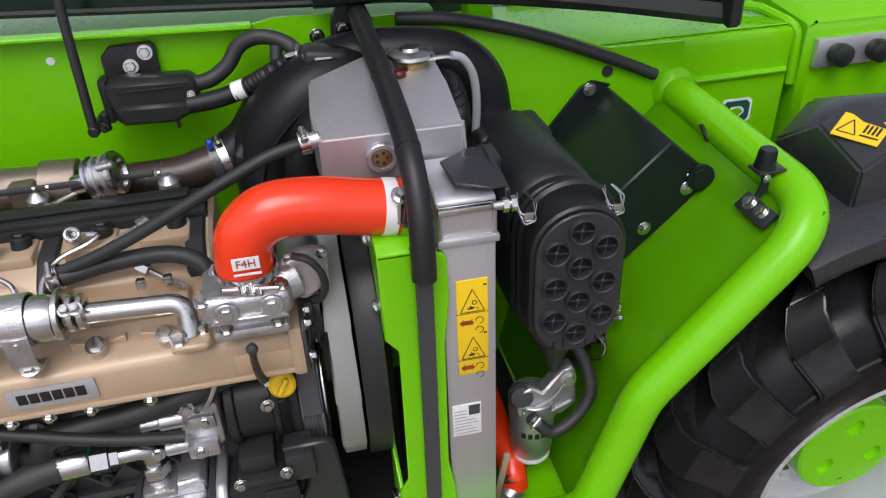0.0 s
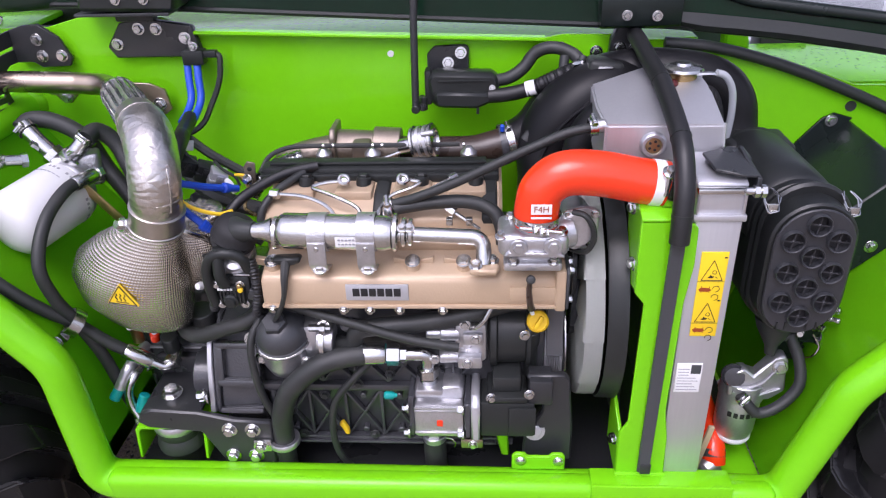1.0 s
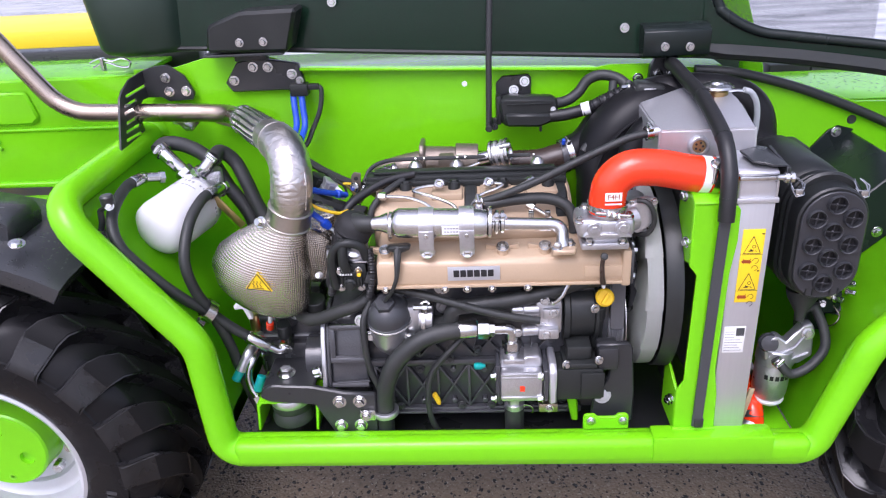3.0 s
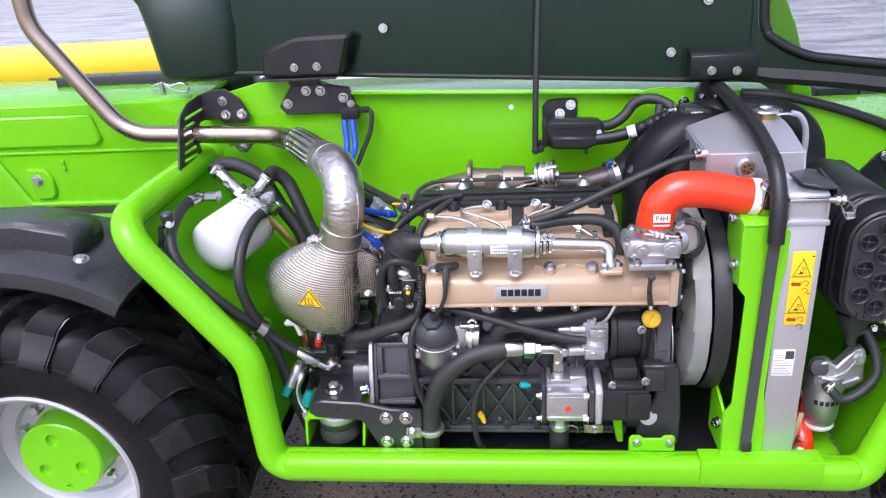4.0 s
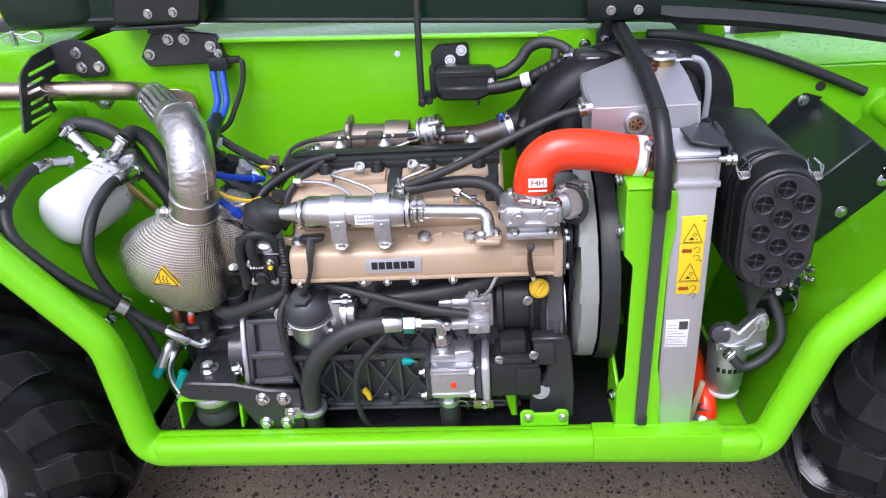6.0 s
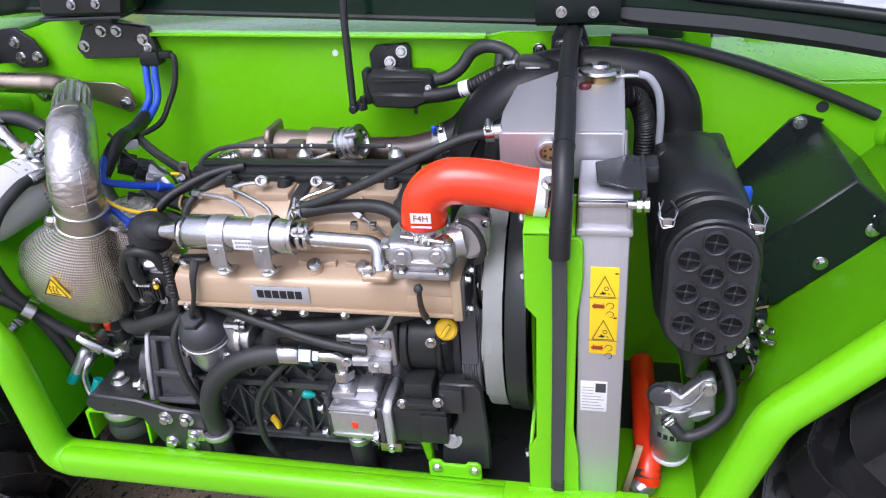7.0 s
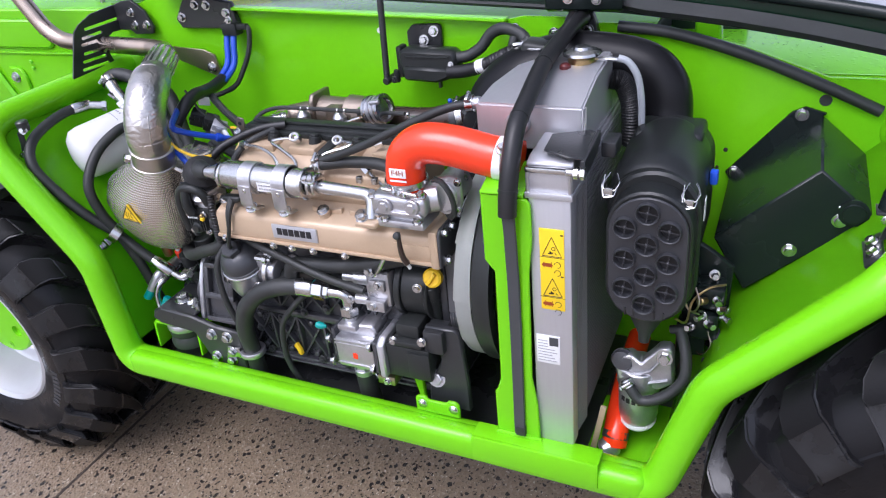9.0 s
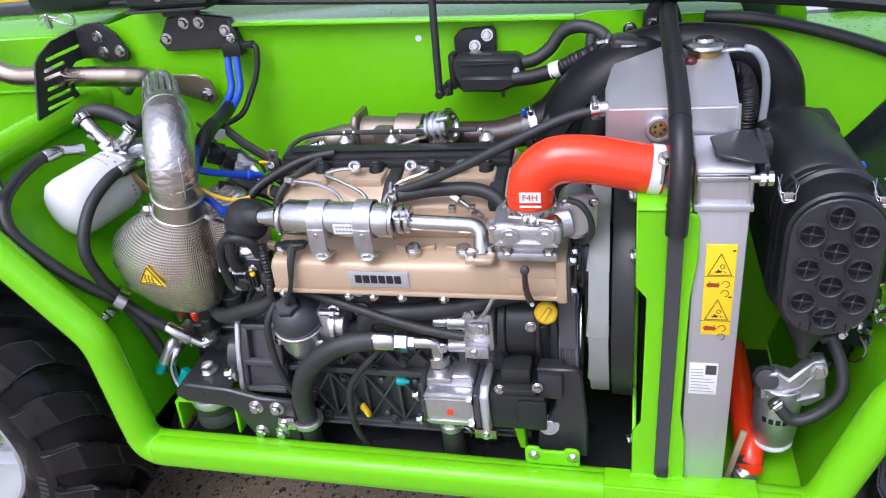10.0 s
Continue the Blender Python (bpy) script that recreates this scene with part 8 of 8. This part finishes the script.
part("lead", tube(B(), smooth_path([(-0.505, 0.838, 0.902), (-0.497, 0.835, 0.895), (-0.493, 0.835, 0.880)]), 0.0045, 8), WHITEFILM, wl2)
bk2 = thing("pipe_support", (-0.46, 0.86, 0.88), "perforated bright bracket beside the ribbed pipe", "bracket")
bm = B()
prism(bm, [(-0.474, 0.890), (-0.458, 0.892), (-0.455, 0.928), (-0.468, 0.931), (-0.475, 0.922)], "y", 0.845, 0.849, 0.001)
part("plate", bm, HOTMETAL, bk2)
# solid black disc; the hole's shade is only its colour
part("painted_hole", cyl(B(), (-0.465, 0.8455, 0.918), (-0.465, 0.8425, 0.918), 0.004, seg=14), INK_AND_DARK, bk2)
part("bolt", bolt(B(), (-0.468, 0.840, 0.902), (-0.5, -1, 0), 0.007, 0.007), STEEL, bk2)

# sensors and throttle valve at the flywheel end
vt = thing("exhaust_valve", (-0.46, 0.69, 0.74), "black and aluminium valve actuator with ribbed wiring", "actuator")
bm = B()
box(bm, (-0.487, 0.668, 0.764), (-0.432, 0.715, 0.818), 0.006)
box(bm, (-0.480, 0.662, 0.772), (-0.440, 0.672, 0.804), 0.003)
part("actuator_box", bm, PLASTIC, vt)
bm = B()
for k in range(7):
    box(bm, (-0.478 + 0.0058 * k, 0.659, 0.774), (-0.4755 + 0.0058 * k, 0.664, 0.796), 0)
part("cooling_ribs", bm, PLASTIC, vt)
bm = B()
box(bm, (-0.490, 0.676, 0.814), (-0.434, 0.73, 0.852), 0.006)
for k in range(4):
    box(bm, (-0.456, 0.668, 0.818 + 0.009 * k), (-0.428, 0.70, 0.822 + 0.009 * k), 0.002)
cyl(bm, (-0.490, 0.684, 0.830), (-0.504, 0.680, 0.832), 0.008)
part("cast_body", bm, ALU, vt)
part("rubber_boot", lathe(B(), (-0.465, 0.700, 0.845), (-0.440, 0.692, 0.905), [(0, 0.022), (0.008, 0.029), (0.013, 0.0275), (0.019, 0.033), (0.024, 0.031), (0.031, 0.035), (0.037, 0.0325), (0.045, 0.033), (0.055, 0.027), (0.062, 0.016), (0.062, 0)], 26), TAPE, vt)
part("boot_arm", tube(B(), smooth_path([(-0.455, 0.696, 0.885), (-0.435, 0.680, 0.890), (-0.412, 0.673, 0.893)]), 0.021, 18, rs=lambda u: 1 - 0.35 * u), RUBBER, vt)
part("lever", tube(B(), smooth_path([(-0.468, 0.664, 0.870), (-0.470, 0.658, 0.845), (-0.470, 0.656, 0.825), (-0.466, 0.660, 0.808)]), 0.009, 12), PLASTIC, vt)
bolts(vt, [(-0.480, 0.667, 0.770), (-0.444, 0.667, 0.770), (-0.482, 0.666, 0.805), (-0.446, 0.666, 0.805)], (0, -1, 0), 0.005, 0.004)
part("brass_tip", cyl(B(), (-0.446, 0.664, 0.806), (-0.446, 0.656, 0.806), 0.004, seg=10), BRASS, vt)
for x, y in ((-0.425, 0.672), (-0.498, 0.690)):
    bm = B()
    tube(bm, smooth_path([(x, y, 0.845), (x + 0.004, y - 0.006, 0.815), (x + 0.002, y - 0.004, 0.785), (x - 0.004, y, 0.760), (x - 0.01, y + 0.01, 0.74)], 16), 0.0075, 10, rs=lambda u: 1 + 0.12 * math.sin(u * 150))
    part("ribbed_sleeve", bm, SHEATH, vt)
part("white_cap", lathe(B(), (-0.530, 0.720, 0.770), (-0.535, 0.705, 0.776), [(0, 0.006), (0.004, 0.007), (0.012, 0.005), (0.014, 0)], 16), WHITEFILM, vt)
part("arched_hose", tube(B(), smooth_path([(-0.490, 0.668, 0.770), (-0.493, 0.664, 0.805), (-0.490, 0.662, 0.838), (-0.476, 0.660, 0.858), (-0.455, 0.660, 0.862), (-0.436, 0.664, 0.852), (-0.430, 0.670, 0.828)]), 0.0085, 12), PLASTIC, vt)
part("hose_spigot", lathe(B(), (-0.455, 0.690, 0.826), (-0.450, 0.670, 0.850), [(0, 0.016), (0.004, 0.018), (0.009, 0.018), (0.011, 0.0155), (0.018, 0.0155), (0.020, 0.0175), (0.024, 0.0170), (0.026, 0.012), (0.026, 0)], 24), ALU, vt, "pale grey cast spigot")
bm = B()
for k in range(5):
    box(bm, (-0.480 + 0.0048 * k, 0.6585, 0.7985), (-0.4768 + 0.0048 * k, 0.6610, 0.8015), 0)
part("print_bars", bm, WHITEFILM, vt)
part("yellow_tip", cyl(B(), (-0.4445, 0.662, 0.800), (-0.4445, 0.655, 0.800), 0.0042, seg=10), YELLOW, vt)
part("wire_bundle", tube(B(), smooth_path([(-0.500, 0.700, 0.760), (-0.492, 0.690, 0.800), (-0.478, 0.688, 0.835), (-0.470, 0.705, 0.865)]), 0.016, 12), TAPE, vt)
part("grey_plug", box(B(), (-0.007, -0.006, -0.010), (0.007, 0.006, 0.010), 0.002, m=pose(-0.428, 0.668, 0.788, 10, 20, 0)), DARKGREY, vt)
part("rubber_plug", lathe(B(), (-0.462, 0.664, 0.780), (-0.463, 0.650, 0.779), [(0, 0.012), (0.006, 0.012), (0.008, 0.009), (0.012, 0.008), (0.013, 0)], 18), PLASTIC, vt)
hose("black rubber bypass hose from the gearbox side to the valve", [(-0.590, 0.745, 0.685), (-0.575, 0.725, 0.675), (-0.545, 0.705, 0.682), (-0.500, 0.694, 0.703), (-0.455, 0.690, 0.722), (-0.430, 0.70, 0.742)], 0.0125)
hose("short thick hose stub on the gearbox", [(-0.585, 0.760, 0.735), (-0.585, 0.745, 0.710), (-0.587, 0.735, 0.690)], 0.019)
hose("coolant hose running along the block below the cover", [(-0.36, 0.715, 0.70), (-0.320, 0.70, 0.672), (-0.288, 0.684, 0.685), (-0.276, 0.680, 0.712), (-0.240, 0.682, 0.719), (-0.170, 0.684, 0.726), (-0.100, 0.686, 0.740), (-0.040, 0.700, 0.752), (0.02, 0.72, 0.75)], 0.0145)
hose("thin rubber hose crossing the block", [(-0.385, 0.690, 0.752), (-0.340, 0.675, 0.748), (-0.290, 0.668, 0.736), (-0.225, 0.664, 0.716), (-0.170, 0.663, 0.702), (-0.118, 0.664, 0.692)], 0.0075)
hose("thin rubber fuel hose hanging to the sill", [(-0.238, 0.690, 0.664), (-0.262, 0.680, 0.650), (-0.296, 0.672, 0.616), (-0.325, 0.670, 0.575), (-0.335, 0.670, 0.520), (-0.332, 0.672, 0.470), (-0.320, 0.68, 0.43), (-0.30, 0.70, 0.38)], 0.0058)
hose("thin rubber hose down the bell housing", [(-0.430, 0.690, 0.735), (-0.447, 0.668, 0.700), (-0.448, 0.660, 0.650), (-0.443, 0.662, 0.595), (-0.430, 0.668, 0.545), (-0.424, 0.69, 0.50)], 0.0062)
lc = hose("black coolant hose rising across the engine to the tank", [(-0.222, 0.748, 0.898), (-0.180, 0.742, 0.913), (-0.120, 0.740, 0.938), (-0.060, 0.740, 0.967), (-0.010, 0.742, 0.990), (0.040, 0.747, 1.010), (0.080, 0.751, 1.018)], 0.0072)
hose("black rubber breather hose behind the gas cooler", [(-0.215, 0.745, 0.893), (-0.160, 0.750, 0.900), (-0.100, 0.752, 0.900), (-0.065, 0.745, 0.888), (-0.052, 0.735, 0.865), (-0.050, 0.73, 0.84)], 0.0105)
clamp(lc, (-0.222, 0.748, 0.898), (1, 0, 0.35), 0.0085, screw=(0, -0.5, 1))
bm = B()
lathe(bm, (-0.224, 0.740, 0.868), (-0.224, 0.742, 0.90), [(0, 0.006), (0.012, 0.006), (0.014, 0.009), (0.028, 0.009), (0.032, 0.006)], 12)
part("vent_fitting", bm, STEEL, lc)
for x in (-0.135, -0.105):
    part("wire_clip", box(B(), (x, 0.722, 0.874), (x + 0.010, 0.732, 0.886), 0.001), STEEL, lc)

# cable duct and glow-plug leads along the head
cd = thing("cable_duct", (-0.26, 0.86, 0.90), "long black plastic cable duct along the head", "duct")
part("channel", box(B(), (-0.445, 0.835, 0.902), (-0.055, 0.875, 0.922), 0.005), PLASTIC, cd)
part("channel_lip", box(B(), (-0.445, 0.828, 0.898), (-0.055, 0.840, 0.914), 0.004), PLASTIC, cd)
part("channel_cover", box(B(), (-0.43, 0.845, 0.9225), (-0.075, 0.868, 0.928), 0.002), PLASTIC, cd)
bm = B()
tube(bm, smooth_path([(-0.50, 0.73, 0.80), (-0.492, 0.745, 0.855), (-0.470, 0.77, 0.890), (-0.435, 0.80, 0.908), (-0.395, 0.825, 0.920), (-0.350, 0.842, 0.924)], 14), 0.0085, 10, rs=lambda u: 1 + 0.05 * math.sin(u * 260))
part("ribbed_sleeve", bm, SHEATH, cd)
part("lead", tube(B(), smooth_path([(-0.43, 0.75, 0.84), (-0.428, 0.765, 0.88), (-0.405, 0.79, 0.905), (-0.37, 0.83, 0.918)]), 0.0065, 10), RUBBER, cd)
part("glow_lead", tube(B(), smooth_path([(-0.452, 0.86, 0.905), (-0.44, 0.88, 0.925), (-0.41, 0.895, 0.935), (-0.36, 0.90, 0.936), (-0.27, 0.90, 0.936), (-0.18, 0.90, 0.936), (-0.12, 0.90, 0.937)]), 0.0042, 8), RUBBER, cd)
for x in (-0.352, -0.335, -0.268, -0.252, -0.19, -0.17, -0.115):
    part("lead_band", cyl(B(), (x, 0.90, 0.936), (x + 0.004, 0.90, 0.936), 0.0046, seg=10, bev=0.0003), STEEL, cd)
for x in (-0.352, -0.268, -0.185, -0.105):
    part("plug_nut", lathe(B(), (x, 0.905, 0.905), (x, 0.900, 1), [(0, 0.014), (0.016, 0.014), (0.022, 0.009), (0.026, 0.006)], 12), ALU, cd)
tb = thing("turbocharger", (-0.25, 0.95, 0.85), "turbocharger with a bright actuator and clamped pipes", "turbocharger")
bm = B()
tube(bm, smooth_path([(-0.45, 0.90, 0.88), (-0.42, 0.925, 0.91), (-0.385, 0.945, 0.916), (-0.345, 0.95, 0.920)]), 0.027, 20, rs=lambda u: 0.75 + 0.3 * u)
part("exhaust_manifold", bm, HOTMETAL, tb)
bm = B()
tube(bm, smooth_path([(-0.475, 0.86, 0.875), (-0.455, 0.875, 0.900), (-0.425, 0.895, 0.918), (-0.39, 0.91, 0.925)], 16), 0.014, 12, rs=lambda u: 1 + 0.14 * math.sin(u * 130))
part("bellows_pipe", bm, STEEL, tb)
bm = B()
prism(bm, [(0.915, 0.895), (0.915, 0.955), (0.925, 0.968), (0.985, 0.966), (0.985, 0.895)], "x", -0.344, -0.334, 0.002)
part("turbine_flange", bm, HOTMETAL, tb)
bm = B()
cyl(bm, (-0.334, 0.952, 0.925), (-0.270, 0.952, 0.925), 0.032, 0.029)
cyl(bm, (-0.272, 0.952, 0.925), (-0.225, 0.952, 0.922), 0.036)
box(bm, (-0.305, 0.91, 0.915), (-0.272, 0.95, 0.948), 0.005)
part("turbine_housing", bm, HOTMETAL, tb)
bm = B()
cyl(bm, (-0.222, 0.912, 0.940), (-0.188, 0.904, 0.950), 0.013)
lathe(bm, (-0.200, 0.908, 0.948), (-0.140, 0.896, 0.962), [(0, 0.014), (0.002, 0.026), (0.004, 0.0285), (0.008, 0.0285), (0.010, 0.0255), (0.034, 0.0255), (0.036, 0.0285), (0.040, 0.0285), (0.042, 0.026), (0.042, 0.020), (0.037, 0.018), (0.037, 0.0)], 32, False)
part("actuator", bm, STEEL, tb, "bright round actuator can")
bm = B()
for h in (0.014, 0.026):
    q0 = V(-0.200, 0.908, 0.948) + (V(-0.140, 0.896, 0.962) - V(-0.200, 0.908, 0.948)).normalized() * h
    lathe(bm, q0, (-0.140, 0.896, 0.962), [(0, 0.0256), (0, 0.0268), (0.005, 0.0268), (0.005, 0.0256)], 32, False)
cyl(bm, (-0.182, 0.884, 0.972), (-0.160, 0.880, 0.977), 0.005, seg=10)
part("actuator_ring", bm, ALU, tb)
part("actuator_rod", tube(B(), [(-0.205, 0.905, 0.940), (-0.262, 0.895, 0.922)], 0.003, 8), STEEL, tb)
part("compressor_pipe", tube(B(), smooth_path([(-0.23, 0.955, 0.92), (-0.17, 0.96, 0.915), (-0.10, 0.965, 0.912), (-0.06, 0.97, 0.918), (-0.02, 0.975, 0.925)]), 0.030, 22, rs=lambda u: 0.75 + 0.25 * u), BROWNPIPE, tb)
part("pipe_clamp", lathe(B(), (-0.052, 0.971, 0.919), (-0.03, 0.974, 0.922), [(0, 0.033), (0, 0.036), (0.012, 0.036), (0.012, 0.033)], 28, False), CAST_BLACK, tb)
part("blue_tip", lathe(B(), (-0.048, 0.950, 0.953), (-0.048, 0.945, 0.975), [(0, 0.004), (0.010, 0.004), (0.012, 0.002)], 12), BLUE, tb)

for o in tb.children:
    o.data.transform(Matrix.Translation((0, 0, -0.012)))

# control unit, its leads and the strut
cu = thing("control_unit", (-0.11, 1.04, 0.98), "black plastic control unit with plugged leads on the green wall", "control unit")
bm = B()
prism(bm, [(-0.180, 1.016), (-0.176, 0.992), (-0.170, 0.966), (-0.090, 0.963), (-0.058, 0.976), (-0.052, 1.008), (-0.060, 1.024), (-0.168, 1.028)], "y", 1.004, 1.046, 0.007)
prism(bm, [(-0.166, 0.996), (-0.164, 0.968), (-0.092, 0.965), (-0.064, 0.977), (-0.062, 0.992)], "y", 0.994, 1.010, 0.005)
box(bm, (-0.184, 1.010, 0.968), (-0.172, 1.040, 1.030), 0.004)
part("case", bm, PLASTIC, cu)
bm = B()
box(bm, (-0.160, 1.0015, 1.012), (-0.070, 1.006, 1.0145), 0.0008)
part("case_rib", bm, PLASTIC, cu)
part("case_peg", box(B(), (-0.093, 1.000, 0.954), (-0.088, 1.010, 0.966), 0.001), PLASTIC, cu)
bm = B()
prism(bm, [(-0.182, 0.980), (-0.182, 1.046), (-0.168, 1.060), (-0.112, 1.062), (-0.106, 1.055), (-0.108, 0.990)], "y", WALL - 0.012, WALL - 0.004, 0.002)
part("back_plate", bm, BLACK, cu)
bolts(cu, [(-0.121, WALL - 0.014, 1.048), (-0.144, WALL - 0.014, 1.030)], (0, -1, 0.2), 0.0075, 0.006)
part("screw", bolt(B(), (-0.065, 1.004, 1.000), (0, -1, 0.2), 0.004, 0.003), STEEL, cu)
bm = B()
tube(bm, smooth_path([(-0.070, 1.005, 0.985), (-0.035, 1.000, 0.990), (0.005, 0.995, 1.002), (0.045, 0.99, 1.022), (0.075, 0.99, 1.035)], 16), 0.0125, 12, rs=lambda u: 1 + (0.08 * math.sin(u * 170) if u > 0.45 else 0))
part("ribbed_sleeve", bm, SHEATH, cu)
part("white_band", tube(B(), [(-0.006, 0.9965, 0.9990), (0.010, 0.9943, 1.0040)], 0.0135, 12), WHITEFILM, cu)
part("lead", tube(B(), smooth_path([(-0.062, 1.02, 1.008), (-0.035, 1.025, 1.012), (-0.010, 1.03, 1.028), (0.010, 1.035, 1.052), (0.040, 1.03, 1.062), (0.075, 1.02, 1.052), (0.095, 1.00, 1.03)]), 0.011, 12), RUBBER, cu)
for k, pts in enumerate((((0.06, 1.02, 1.05), (0.05, 1.0, 1.00), (0.01, 0.99, 0.97), (-0.02, 0.98, 0.93)), ((0.09, 1.01, 1.05), (0.07, 0.98, 1.01), (0.03, 0.95, 0.98), (-0.01, 0.93, 0.93)))):
    part("lead", tube(B(), smooth_path(pts), 0.009, 10), RUBBER, cu)
for p, d in (((0.055, 1.04, 1.062), (0.2, -1, 0.2)), ((0.118, 0.985, 1.045), (1, -0.6, 0)), ((0.085, 0.99, 1.045), (-1, -0.5, 0))):
    part("clip", bolt(B(), p, d, 0.005, 0.016), STEEL, cu)
st = thing("gas_strut", (-0.195, 1.0, 0.96), "thin black strut rising from the wall to the open hood", "strut")
part("rod", tube(B(), [(-0.200, 0.992, 0.965), (-0.197, 1.0, 1.12), (-0.190, 1.025, 1.30), (-0.175, 1.06, 1.55)], 0.0065, 12), BLACK, st)
part("ball_end", cyl(B(), (-0.200, 0.984, 0.968), (-0.192, 1.045, 0.970), 0.0075), PLASTIC, st)
part("nut", bolt(B(), (-0.188, 1.000, 0.968), (0, -1, 0), 0.005, 0.006), BLACK, st)
part("socket", cyl(B(), (-0.186, 1.010, 0.960), (-0.186, 1.01, 0.985), 0.006), PLASTIC, st)
